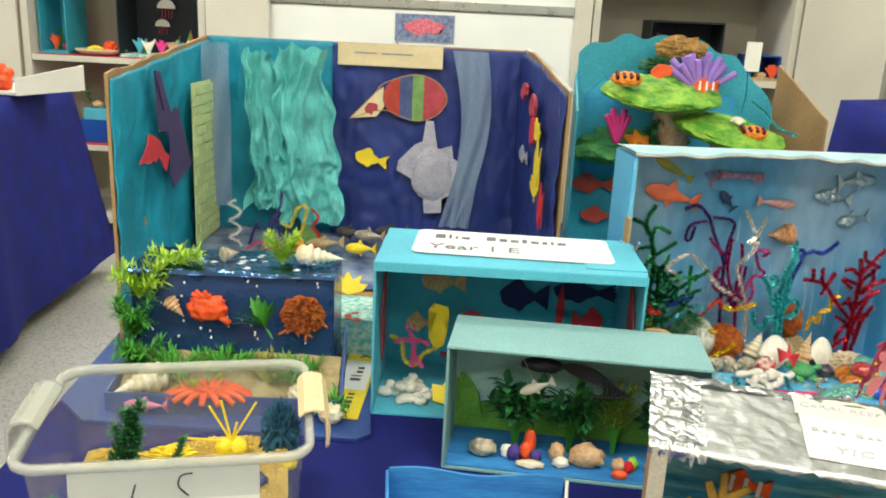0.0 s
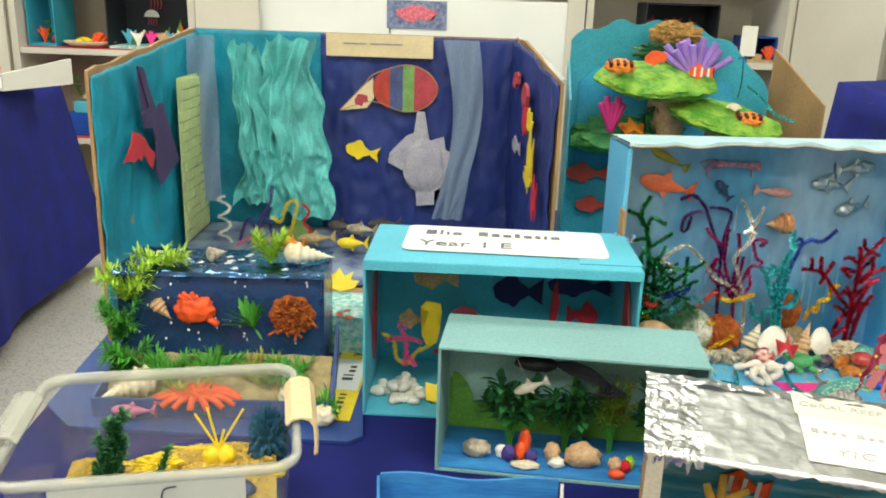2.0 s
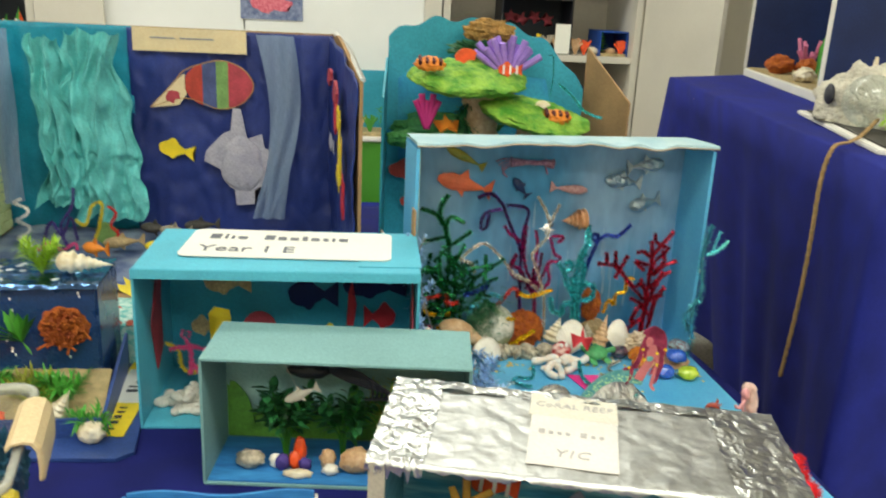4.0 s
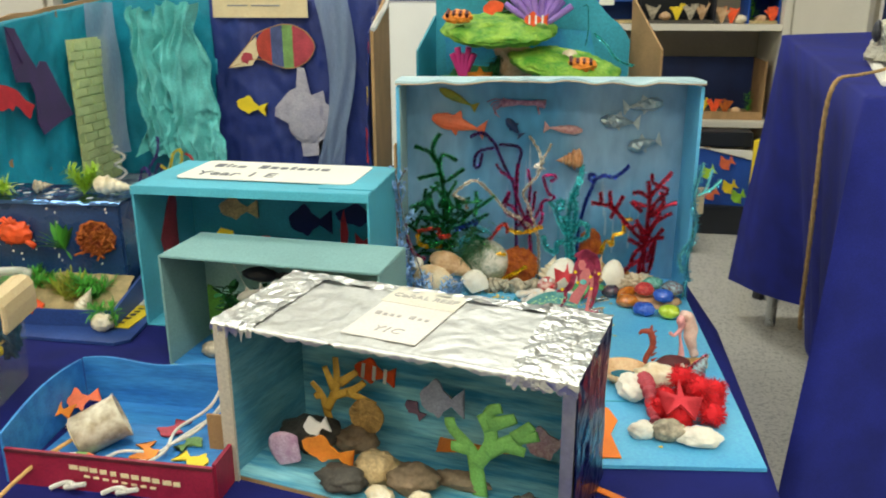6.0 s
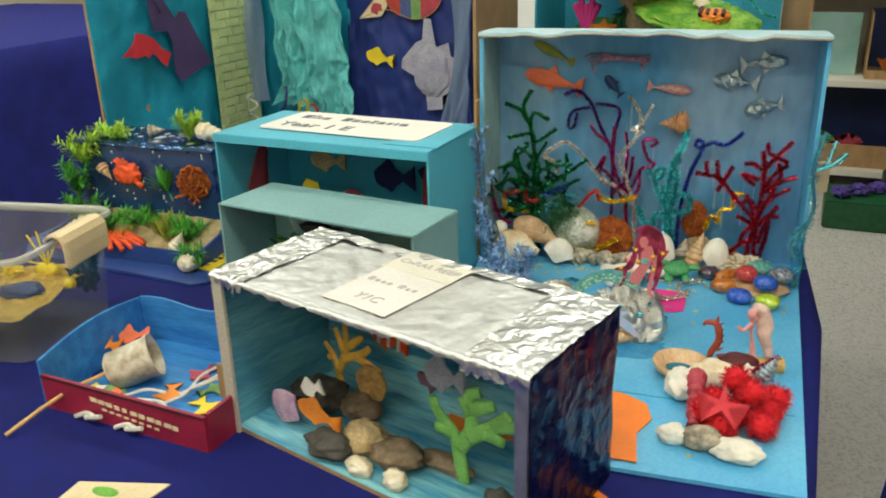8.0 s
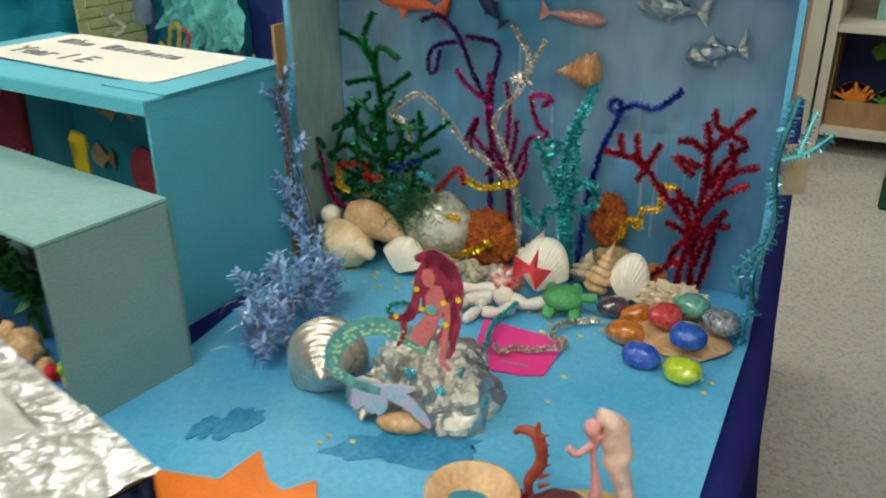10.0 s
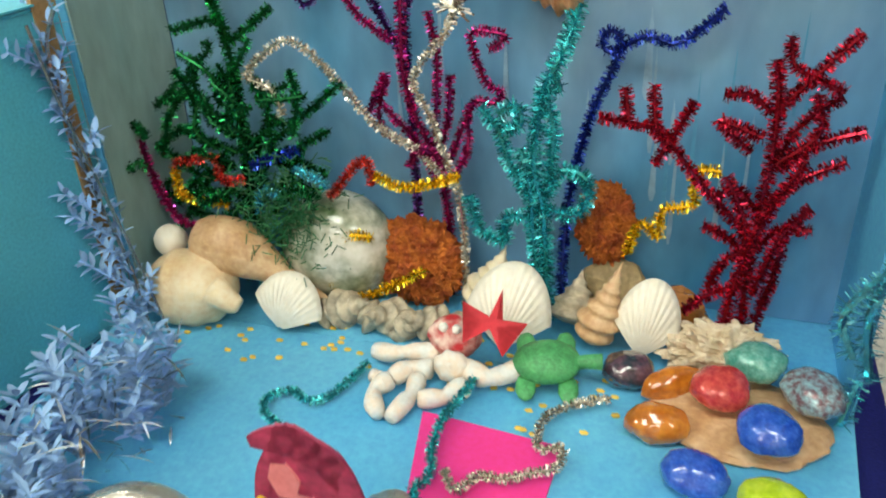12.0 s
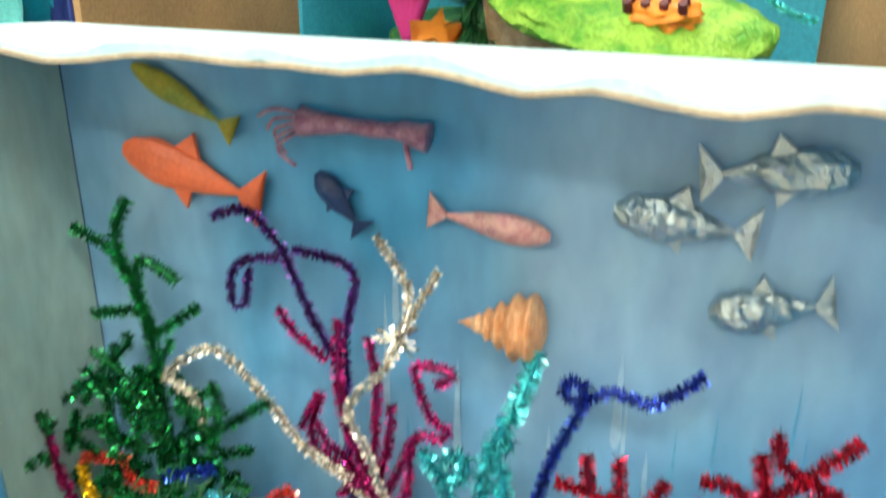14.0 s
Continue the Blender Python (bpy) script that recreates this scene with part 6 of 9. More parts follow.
ray_pts = [(0.098, 0.29), (0.115, 0.288), (0.127, 0.224), (0.159, 0.235), (0.164, 0.205), (0.211, 0.182), (0.203, 0.160), (0.169, 0.170), (0.158, 0.120), (0.141, 0.110), (0.141, 0.078), (0.101, 0.074), (0.098, 0.110), (0.086, 0.116), (0.068, 0.155), (0.034, 0.173), (0.038, 0.195), (0.075, 0.234), (0.092, 0.241)]
rb = bmesh.new()
cutout(ray_pts, 0.003, 0.0, rb)
blob(0.045, 0.012, 0.060, 0.15, 2, 2, 4, bm=rb, at=(0.115, -0.002, 0.168))
single("fabric_ray", rb, M["ray"], pose(0, yb - 0.004, TABLE), "silver-grey fabric manta ray with a padded body", "cut-out")
gz = thing("gauze_strip", pose(0, yb - 0.010, TABLE), "grey-blue gauze strip hanging on navy paper", "fabric")
for side in (0, 1):
    vl = bmesh.new()
    rows = []
    for j in range(41):
        v = j / 40
        xc = 0.185 + 0.025 * math.sin(v * 3.6 + 0.2) + (0.014 if side else -0.010) * max(0, v - 0.72) * 4
        wd = 0.078 * (1 - 0.45 * v)
        rows.append([vl.verts.new((xc + wd * (u - 0.5), -0.006 * math.sin(u * 9 + v * 7) - 0.004 * side, 0.446 - 0.40 * v)) for u in [i / 8 for i in range(9)]])
    for a, b in zip(rows, rows[1:]):
        for i in range(8):
            vl.faces.new((a[i], a[i + 1], b[i + 1], b[i]))
    part("gauze_layer", vl, M["veil"], gz, smooth=True)
vl = bmesh.new()
rows = [[vl.verts.new((-0.385 + 0.045 * u, 2.10 - 0.05 * (1 - u) - 0.006 * math.sin(u * 7 + v * 9), 0.44 - 0.36 * v)) for u in [i / 6 for i in range(7)]] for v in [j / 24 for j in range(25)]]
for a, b in zip(rows, rows[1:]):
    for i in range(6):
        vl.faces.new((a[i], a[i + 1], b[i + 1], b[i]))
single("gauze_strip", vl, M["veil"], pose(0, 0, TABLE), "grey gauze strip in the box corner", "fabric", smooth=True)

# paper on its left wing: local x runs along the wing from the front
wing = Matrix.Translation((-0.380, 1.592, TABLE)) @ pose(0, 0, 0, 0, 0, 90.8)
tower = [(0.145, 0.40), (0.175, 0.395), (0.20, 0.35), (0.23, 0.31), (0.245, 0.325), (0.265, 0.322), (0.30, 0.26), (0.338, 0.199), (0.29, 0.19), (0.22, 0.172), (0.205, 0.20), (0.212, 0.26), (0.20, 0.285), (0.155, 0.29), (0.15, 0.315), (0.185, 0.325)]
single("paper_rock", cutout(tower, 0.003, 0.002), M["purple"], wing @ pose(0, -0.012, 0), "dark purple cut-paper rock tower", "cut-out")
single("paper_fish", cutout([(0.050, 0.247), (0.068, 0.258), (0.088, 0.272), (0.100, 0.292), (0.122, 0.287), (0.150, 0.275), (0.172, 0.252), (0.200, 0.238), (0.186, 0.226), (0.180, 0.212), (0.166, 0.222), (0.152, 0.238), (0.138, 0.246), (0.128, 0.236), (0.118, 0.244), (0.095, 0.240), (0.075, 0.246)], 0.002), M["red"], wing @ pose(0, -0.013, 0), "red paper dolphin on teal crepe", "cut-out")
strip = thing("brick_strip", wing @ pose(0.43, -0.013, 0.02), "pale green paper strip scored like a brick wall", "paper")
sheet = part("sheet", box(-0.085, 0.078, -0.001, 0.001, 0.0, 0.342), M["lime"], strip)
for r in range(16):
    for c in range(3):
        x = -0.083 + c * 0.055 + (0.02 if r % 2 else 0)
        part("brick", box(x, min(x + 0.050, 0.077), -0.0044, -0.001, 0.006 + r * 0.0208, 0.0235 + r * 0.0208), M["lime"], sheet)
# on the right wing
wing_r = Matrix.Translation((0.308, 2.14, TABLE)) @ pose(0, 0, 0, 0, 0, -81.5)
for (u, z, bmx, col, lab) in ((0.10, 0.375, cutout(ellipse(0, 0, 0.028, 0.015, 14, 0.3, 0.5), 0.006), "stripe_pink", "pink felt flower"), (0.19, 0.352, cutout(ellipse(0, 0, 0.026, 0.022, 14, 0, 0.4), 0.006), "stripe_pink", "rose red felt rose"),
                              (0.20, 0.305, cutout(ellipse(0, 0, 0.022, 0.03, 14, 0, 0.3), 0.004), "red", "red paper shape"), (0.235, 0.30, cutout(claw, 0.003), "yellow", "yellow paper crab"), (0.13, 0.24, cutout(fish_shape(0.08, 0.03), 0.002), "ray", "grey paper shark"),
                              (0.26, 0.235, cutout(fish_shape(0.05, 0.09, 0.3, 0.7), 0.002), "yellow", "yellow paper seahorse"), (0.25, 0.19, cutout(claw, 0.003), "yellow", "yellow paper octopus"), (0.31, 0.165, cutout(fish_shape(0.04, 0.075), 0.002), "red", "red paper fish")):
    single("paper_creature", bmx, M[col], wing_r @ pose(u, -0.014, z), lab + " on the navy wing", "cut-out")
# loose things on its floor
coils = [("g_white", "f_white", (-0.298, 1.97), [(0.012 * math.cos(k * 1.05), 0.012 * math.sin(k * 1.05), 0.012 + k * 0.0062) for k in range(18)], "white"),
         ("", "f_purple", (-0.245, 2.0), [(-0.03, 0, 0.01), (-0.01, 0, 0.06), (0.01, 0, 0.03), (0.03, 0, 0.07), (0.04, 0, 0.02)], "dark purple"), ("", "f_pink", (-0.24, 1.95), [(-0.03, 0, 0.012), (0.0, 0, 0.03), (0.02, 0, 0.014), (0.045, 0, 0.03), (0.05, 0, 0.012)], "pink"),
         ("", "f_purple", (-0.215, 1.97), [(0.0, 0, 0.012), (-0.01, 0, 0.06), (0.014, 0, 0.10), (0.02, 0, 0.14)], "dark purple"), ("", "f_yellow", (-0.165, 1.98), [(-0.035, 0, 0.07), (-0.015, 0, 0.06), (0.0, 0, 0.10), (0.02, 0, 0.105), (0.012, 0, 0.06), (-0.006, 0, 0.012)], "yellow"),
         ("", "f_red", (-0.125, 1.98), [(-0.01, 0, 0.10), (0.006, 0, 0.085), (-0.006, 0, 0.06), (0.008, 0, 0.04), (-0.02, 0, 0.012)], "red")]
for _, col, (cx, cy), pts, nm in coils:
    single("pipe_cleaner", tinsel(pts, 0.0055, None, 0.0018, 7), M[col], pose(cx, cy, TABLE + 0.004), "bent %s pipe cleaner on the sea bed" % nm, "pipe cleaner", "fluffy pipe cleaners")
single("paper_leaf", cutout(ellipse(0, 0.03, 0.022, 0.026, 16, 0.2, 0.5), 0.004), M["stripe_green"], pose(-0.145, 2.0, TABLE + 0.010), "lime green paper leaf", "cut-out")
for k, (fx, fy, fl, col, lab, tz) in enumerate(((-0.10, 1.945, 0.085, "stonetan", "tan toy turtle", 20), (-0.06, 2.05, 0.075, "stonedark", "dark grey toy shark", -15), (0.03, 2.08, 0.08, "stonedark", "dark grey toy shark", 12), (-0.015, 2.03, 0.075, "shellgrey", "pale grey toy fish", -10),
                                             (-0.02, 1.92, 0.07, "yellow", "yellow paper starfish", 0), (0.06, 1.98, 0.07, "stonedark", "grey toy whale", 30), (-0.14, 1.90, 0.06, "orangespot", "orange-tan toy ray", -20))):
    single("toy_sea_animal", toy_fish(fl, 0.026, 0.026, 0.9), M[col], pose(fx, fy, TABLE + 0.040, 0, 0, tz), lab + " on crumpled tissue", "toy", "floor animals")

# the whole box is scaled towards the camera's first position to fit its view
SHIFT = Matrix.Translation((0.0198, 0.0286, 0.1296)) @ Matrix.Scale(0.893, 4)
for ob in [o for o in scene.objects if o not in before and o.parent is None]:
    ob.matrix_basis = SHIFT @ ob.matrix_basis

# ---- reef model ----
reef = thing("reef_model", pose(0, 0, TABLE), "teal card reef model with green clay ledges", "box diorama")
part("back", panel((0.405, 1.95), (0.80, 1.95), 0.002, 0.505, 0.004, 1, 40, 0, lambda u: -0.075 * (2 * abs(u - 0.42)) ** 3 + 0.006 * math.sin(u * 34) - 0.02 * u), M["backteal"], reef)
part("side", panel((0.392, 1.80), (0.403, 1.95), 0.002, 0.36, 0.004, 1, 6, 0, lambda u: 0.06 * u), M["backteal"], reef)
part("side", panel((0.803, 1.95), (0.85, 1.80), 0.002, 0.455, 0.004, 1, 6, 0, lambda u: -0.09 * u), M["brown"], reef)
part("bottom", slab([(0.40, 1.74), (0.84, 1.74), (0.84, 1.96), (0.40, 1.96)], 0.001, 0.005), M["backteal"], reef)
M["seapaint"] = mat("bright_sea_blue_paint", "2f8fc8", 0.5, 0, 0.15, 12, 300, 0.1, other="3fb0cc")
part("painted_sea", cutout([(0.43, 0.22), (0.425, 0.38), (0.46, 0.41), (0.56, 0.40), (0.72, 0.39), (0.745, 0.30), (0.74, 0.22)], 0.002), M["seapaint"], reef, "brighter blue painted water", place=pose(0, 1.945, 0))


def ledge(cx, cy, cz, rx, ry, seed, tilt, label):
    bm = blob(rx, ry, 0.020, 0.12, 1.4, seed, 5)
    for v in bm.verts:
        v.co.z += 0.004 * noise.noise(v.co * 60) + 0.0025 * noise.noise(v.co * 150)
        v.co.x *= 1 + 0.05 * noise.noise(Vector((v.co.x * 20, v.co.y * 20, seed)))
    return part("ledge", bm, M["coralgreen"], reef, label, True, pose(cx, cy, cz, 14, tilt, 0))


ledge(0.550, 1.82, 0.398, 0.110, 0.085, 1, 2, "rough lime and green clay ledge")
ledge(0.676, 1.80, 0.335, 0.105, 0.075, 4, 10, "rough lime and green clay ledge")
part("ledge", blob(0.105, 0.06, 0.028, 0.3, 2, 2, 5), M["darkgreen"], reef, "dark green painted ledge", True, pose(0.515, 1.89, 0.288, 16, -3, 0))
part("stalk", tube([(0.60, 1.85, 0.0), (0.60, 1.85, 0.15), (0.585, 1.85, 0.28), (0.57, 1.83, 0.385)], 0.034, 10, None, 6, lambda u: 1.2 - 0.4 * math.sin(math.pi * u), 0.4), M["shelltan"], reef, "brown clay stalk", True)
part("stalk", tube([(0.66, 1.83, 0.0), (0.655, 1.83, 0.15), (0.67, 1.81, 0.32)], 0.026, 10, None, 6, None, 0.4), M["shelltan"], reef, "brown clay stalk", True)
single("sponge_block", blob(0.045, 0.018, 0.022, 0.35, 3.5, 3, 5), M["sponge"], pose(0.595, 1.905, TABLE + 0.478), "rough tan sponge block", "sponge")
single("moss_tuft", blob(0.055, 0.015, 0.018, 0.6, 5, 6, 5), M["plantdark"], pose(0.585, 1.90, TABLE + 0.442), "dark blue-green moss strip", "plant")
an = thing("straw_anemone", pose(0.622, 1.84, TABLE + 0.408), "bundle of cut violet straws like an anemone", "craft coral")
random.seed(14)
for k in range(15):
    a = -0.9 + 1.8 * k / 14 + random.uniform(-0.08, 0.08)
    h = 0.05 + 0.022 * random.random()
    part("straw", tube([(0.012 * a, 0, 0), (0.012 * a + math.sin(a) * h, -0.008 + 0.016 * (k % 2), math.cos(a) * h)], 0.0062, 8, None, 1), M["violet"], an)


def clown(m, s=1.0):
    t = thing("clown_fish", m, "small orange and white striped paper clownfish", "cut-out", "clownfish")
    part("body", cutout(fish_shape(0.044 * s, 0.022 * s), 0.003), M["hotorange"], t)
    for x in (-0.012, 0.000, 0.012):
        part("stripe", box((x - 0.0018) * s, (x + 0.0018) * s, -0.0022, -0.0016, -0.008 * s, 0.008 * s), M["whitestripe"], t)
    return t


clown(pose(0.618, 1.788, TABLE + 0.418))
single("paper_shell", cutout(ellipse(0, 0, 0.020, 0.012, 14, 0.2, 0.3), 0.006), M["hotorange"], pose(0.538, 1.80, TABLE + 0.440), "orange and white striped paper fish", "cut-out")
for cx, cy, cz in ((0.473, 1.785, 0.423), (0.703, 1.765, 0.340)):
    t = thing("spotted_clay", pose(cx, cy, TABLE + cz, 20), "orange clay lump with dark holes", "clay", "spotted clay lumps")
    part("lump", blob(0.026, 0.018, 0.011, 0.35, 3, cx * 9, 4), M["orangespot"], t, smooth=True)
    for k in range(9):
        part("hole", tube([(-0.018 + 0.012 * (k % 4), -0.010 + 0.009 * (k // 4), 0.004), (-0.018 + 0.012 * (k % 4), -0.012 + 0.009 * (k // 4), 0.0125)], 0.0032, 8, None, 1), M["maroon"], t)
single("sea_shell", scallop(0.030, 0.022, 0.008), M["shellcream"], pose(0.682, 1.775, TABLE + 0.352, -60, 0, 0), "small cream shell on the green ledge", "shell", smooth=True)
fan = bmesh.new()
for k in range(5):
    tube([(0, 0, 0), (0.006 * (k - 2), 0, 0.03), (0.011 * (k - 2), 0, 0.052 + 0.012 * (k % 2))], 0.006, 8, fan, 4)
single("pink_coral", fan, M["pink"], pose(0.476, 1.84, TABLE + 0.300), "hot pink fan-shaped clay coral", "coral", smooth=True)
single("starfish", star(0.026, 0.4, 5, 0.005), M["orangespot"], pose(0.512, 1.82, TABLE + 0.312, -55, 0, 10), "orange card starfish on the reef", "starfish")
single("moss_tuft", sprig(bmesh.new(), [(0, 0, 0), (0.01, 0, -0.03), (-0.01, 0, -0.06), (0.02, 0, -0.085)], 0.02, 0.006, 0.004, 5), M["leafdark"], pose(0.545, 1.83, TABLE + 0.385), "dark green plastic weed under the ledge", "plant")
single("wire_weed", tinsel([(0.704, 1.86, 0.44), (0.712, 1.86, 0.44), (0.715, 1.86, 0.40), (0.711, 1.86, 0.366)], 0.002, tinsel([(0.727, 1.86, 0.39), (0.75, 1.84, 0.37), (0.77, 1.82, 0.345), (0.80, 1.80, 0.335)], 0.004)), M["g_teal"], pose(0, 0, TABLE), "turquoise twisted wire weed", "craft coral")
single("white_tag", panel((0.735, 1.955), (0.765, 1.955), 0.44, 0.497, 0.002), M["white"], pose(0, 0, TABLE, 0, 0, 0), "torn white paper tag on the reef box", "paper")
single("paper_fish", cutout(fish_shape(0.09, 0.035), 0.002), M["stripe_red"], pose(0.455, 1.935, TABLE + 0.20), "dull red paper fish on teal card", "cut-out")
single("paper_fish", cutout(fish_shape(0.08, 0.03), 0.002), M["stripe_red"], pose(0.475, 1.935, TABLE + 0.135), "dull red paper fish on teal card", "cut-out")
single("white_card", panel((0.392, 1.72), (0.402, 1.66), 0.0, 0.135, 0.0025), M["white"], pose(0, 0, TABLE), "upright white card edge", "card")

# ---- shoebox with the name label ----
AW, AD, AH = 0.346, 0.176, 0.213
SHOE = pose(0.080, 1.257, TABLE, 0, 0, -1.0)
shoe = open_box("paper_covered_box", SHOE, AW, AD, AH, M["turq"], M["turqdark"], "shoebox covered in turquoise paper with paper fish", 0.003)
part("fold", box(0.0, AW, -0.0016, 0.0, AH - 0.012, AH - 0.0005), M["turq"], shoe, "folded paper edge")
part("fold", box(0.27, AW + 0.002, 0.02, 0.160, AH + 0.0002, AH + 0.0014), M["turq"], shoe, "overlapping paper corner")
lb = thing("name_label", SHOE @ pose(0.178, 0.104, AH + 0.0018, 0, 0, -1.5), "white printed name label with rounded corners", "label")
pts = []
for qx, qy, a0 in ((0.122, 0.048, 0), (-0.122, 0.048, 90), (-0.122, -0.048, 180), (0.122, -0.048, 270)):
    pts += [(qx + 0.012 * math.cos(math.radians(a0 + 15 * k)), qy + 0.012 * math.sin(math.radians(a0 + 15 * k))) for k in range(7)]
sheet = part("sheet", slab(pts, 0, 0.0012), M["white"], lb)
bars(sheet, M["softink"], [(-0.108, 0.016, 0.014, 0.020), (-0.089, 0.016, 0.004, 0.022), (-0.080, 0.016, 0.004, 0.014), (-0.071, 0.016, 0.012, 0.012), (-0.036, 0.016, 0.013, 0.020), (-0.018, 0.016, 0.011, 0.014), (-0.002, 0.016, 0.011, 0.012), (0.014, 0.016, 0.007, 0.018), (0.026, 0.016, 0.011, 0.012),
                        (0.042, 0.016, 0.007, 0.012), (0.054, 0.016, 0.004, 0.014), (0.063, 0.016, 0.012, 0.012)], pose(0, 0, 0.0012))
words("writing", "Year 1 E", 0.036, M["softink"], sheet, pose(-0.052, -0.028, 0.0016), "black printed words")
YA = AD - 0.009
for u, v, ln, h, col, turn, face, lab2 in ((0.084, 0.138, 0.066, 0.032, "stonetan", 0, 0, "tan corrugated"), (0.204, 0.122, 0.072, 0.042, "navycloth", 0, 0, "navy blue"), (0.292, 0.134, 0.092, 0.030, "navycloth", 0, 0, "navy blue"), (0.300, 0.089, 0.046, 0.034, "red", 0, 180, "red"),
                                           (0.052, 0.071, 0.042, 0.026, "stonetan", 0, 0, "striped tan"), (0.235, 0.058, 0.050, 0.030, "yellow", 0, 0, "yellow")):
    single("paper_fish", cutout(fish_shape(ln, h), 0.002), M[col], SHOE @ pose(u, YA, v, 0, turn, face), lab2 + " paper fish inside the turquoise box", "cut-out", "paper fish")
octo = thing("paper_octopus", SHOE @ pose(0.128, YA - 0.002, 0.014), "dark red paper octopus with yellow legs", "cut-out")
part("head", cutout(ellipse(0, 0.050, 0.026, 0.032, 18), 0.002), M["stripe_pink"], octo)
for k in range(5):
    part("arm", tube([(-0.016 + 0.008 * k, 0, 0.025), (-0.030 + 0.015 * k, 0, 0.008), (-0.044 + 0.022 * k, 0, 0.010)], 0.004, 6, None, 4), M["stripe_pink"], octo)
part("foot", cutout(claw, 0.002), M["yellow"], octo, "yellow paper", place=pose(0.045, -0.001, 0.015))
single("paper_weed", cutout([(0, 0), (0.010, 0.0), (0.014, 0.03), (0.008, 0.07), (0.002, 0.05), (0.004, 0.02)], 0.002), M["red"], SHOE @ pose(0.252, YA, 0.075), "red paper seaweed strip", "cut-out")
for sx, sy in ((0.0048, 0.09), (AW - 0.006, 0.05)):
    single("paper_weed", cutout([(-0.03, 0), (0.0, 0.05), (0.022, 0.075), (0.026, 0.04), (0.012, 0.0), (0.02, -0.05), (-0.01, -0.07)], 0.002), M["stripe_pink"], SHOE @ pose(sx, sy, 0.115, 0, 0, 90), "dark red paper weed on the side wall", "cut-out", "side weeds")
single("paper_seahorse", cutout([(0, 0), (0.012, 0.01), (0.016, 0.03), (0.010, 0.045), (0.018, 0.055), (0.016, 0.068), (-0.004, 0.072), (-0.012, 0.062), (0.0, 0.056), (-0.006, 0.04), (-0.010, 0.02)], 0.003), M["yellow"], SHOE @ pose(0.078, 0.118, 0.048), "yellow paper seahorse in the box", "cut-out")
fg = bmesh.new()
tinsel([(0, 0, 0.01), (0.002, 0, 0.04), (-0.004, 0, 0.062)], 0.005, fg, 0.0016, 6)
tinsel([(-0.026, 0, 0.045), (0.0, 0, 0.05), (0.024, 0, 0.045)], 0.005, fg, 0.0016, 6)
tinsel([(0.0, 0, 0.03), (0.016, -0.004, 0.010)], 0.005, fg, 0.0016, 6)
fluff(0.008, 60, fg, (-0.004, 0, 0.068))
single("pipe_cleaner_shape", fg, M["f_pink"], SHOE @ pose(0.048, 0.075, 0.030), "pink twisted pipe-cleaner shape", "pipe cleaner")
single("pipe_cleaner_shape", tinsel([(-0.036, 0, 0.055), (-0.020, 0, 0.045), (-0.016, 0, 0.02), (0.0, 0, 0.012), (0.012, 0, 0.03), (0.03, 0, 0.04)], 0.0045, None, 0.0016, 6), M["f_yellow"], SHOE @ pose(0.052, 0.080, 0.028), "yellow twisted pipe-cleaner shape", "pipe cleaner")
random.seed(31)
for k in range(44):
    s = random.uniform(0.0075, 0.011)
    a = random.uniform(0, 6.28)
    rr = 0.036 * math.sqrt(random.random())
    lift = 0.012 if k % 3 == 0 and rr < 0.022 else 0
    single("pebble", blob(s, s * 0.75, s * 0.62, 0.15, 1.5, k, 2), M["pebble"], SHOE @ pose(0.045 + rr * math.cos(a) * 1.05, 0.062 + rr * math.sin(a), 0.0085 + lift, 0, 0, random.uniform(0, 180)), "smooth white pebble in a heap", "pebble", "white pebbles", True)
single("paper_scrap", cutout([(-0.024, -0.016), (0.0, -0.02), (0.03, -0.012), (0.028, 0.018), (0.0, 0.022), (-0.012, 0.006), (-0.026, 0.008)], 0.003, 0.003), M["yellow"], SHOE @ pose(0.105, 0.045, 0.020, -40, 0, 0), "crumpled yellow paper star", "cut-out")

# ---- sage green aquarium ----
GREEN = pose(0.179, 1.131, TABLE, 0, 0, -5.5)
green = open_box("card_aquarium", GREEN, 0.296, 0.108, 0.155, M["sage"], M["sagein"], "sage green shoebox aquarium with plastic plants", 0.003)
M["meadow"] = mat("grass_green_paint", "6aa63e", 0.6, 0, 0.2, 30, 300, 0.1)
part("painted_hill", cutout([(0.004, 0.005), (0.292, 0.005), (0.292, 0.04), (0.25, 0.032), (0.19, 0.05), (0.13, 0.036), (0.07, 0.05), (0.03, 0.04), (0.004, 0.075)], 0.0012), M["meadow"], green, "green painted hills", place=pose(0, 0.1022, 0))
part("blue_floor", box(0.004, 0.292, 0.004, 0.1, 0.0032, 0.0045), M["pencilblue"], green, "blue painted floor")
sq = [("body", blob(0.026, 0.010, 0.010, 0.15, 2, 1, 3, at=(0.11, 0.06, 0.118)))]
for k in range(6):
    sq.append(("tentacle", tube([(0.13, 0.06, 0.120), (0.155, 0.055, 0.124 - 0.003 * k), (0.18 + 0.006 * k, 0.05, 0.115 - 0.004 * k), (0.185 + 0.005 * k, 0.05, 0.092), (0.176 + 0.005 * k, 0.05, 0.088)], 0.0016, 6, None, 5)))
sq.append(("thread", tube([(0.12, 0.06, 0.125), (0.12, 0.06, 0.150)], 0.0004, 4, None, 1)))
M["blackrubber"] = mat("black_rubber", "23252c", 0.4, 0, 0.2, 60)
pieces("toy_squid", sq, M["blackrubber"], GREEN, "black toy squid hung from the lid", "toy")
wf = toy_fish(0.046, 0.014, 0.010, 0.9)
tube([(0, 0, 0.005), (0, 0, 0.055)], 0.0003, 4, wf, 1)
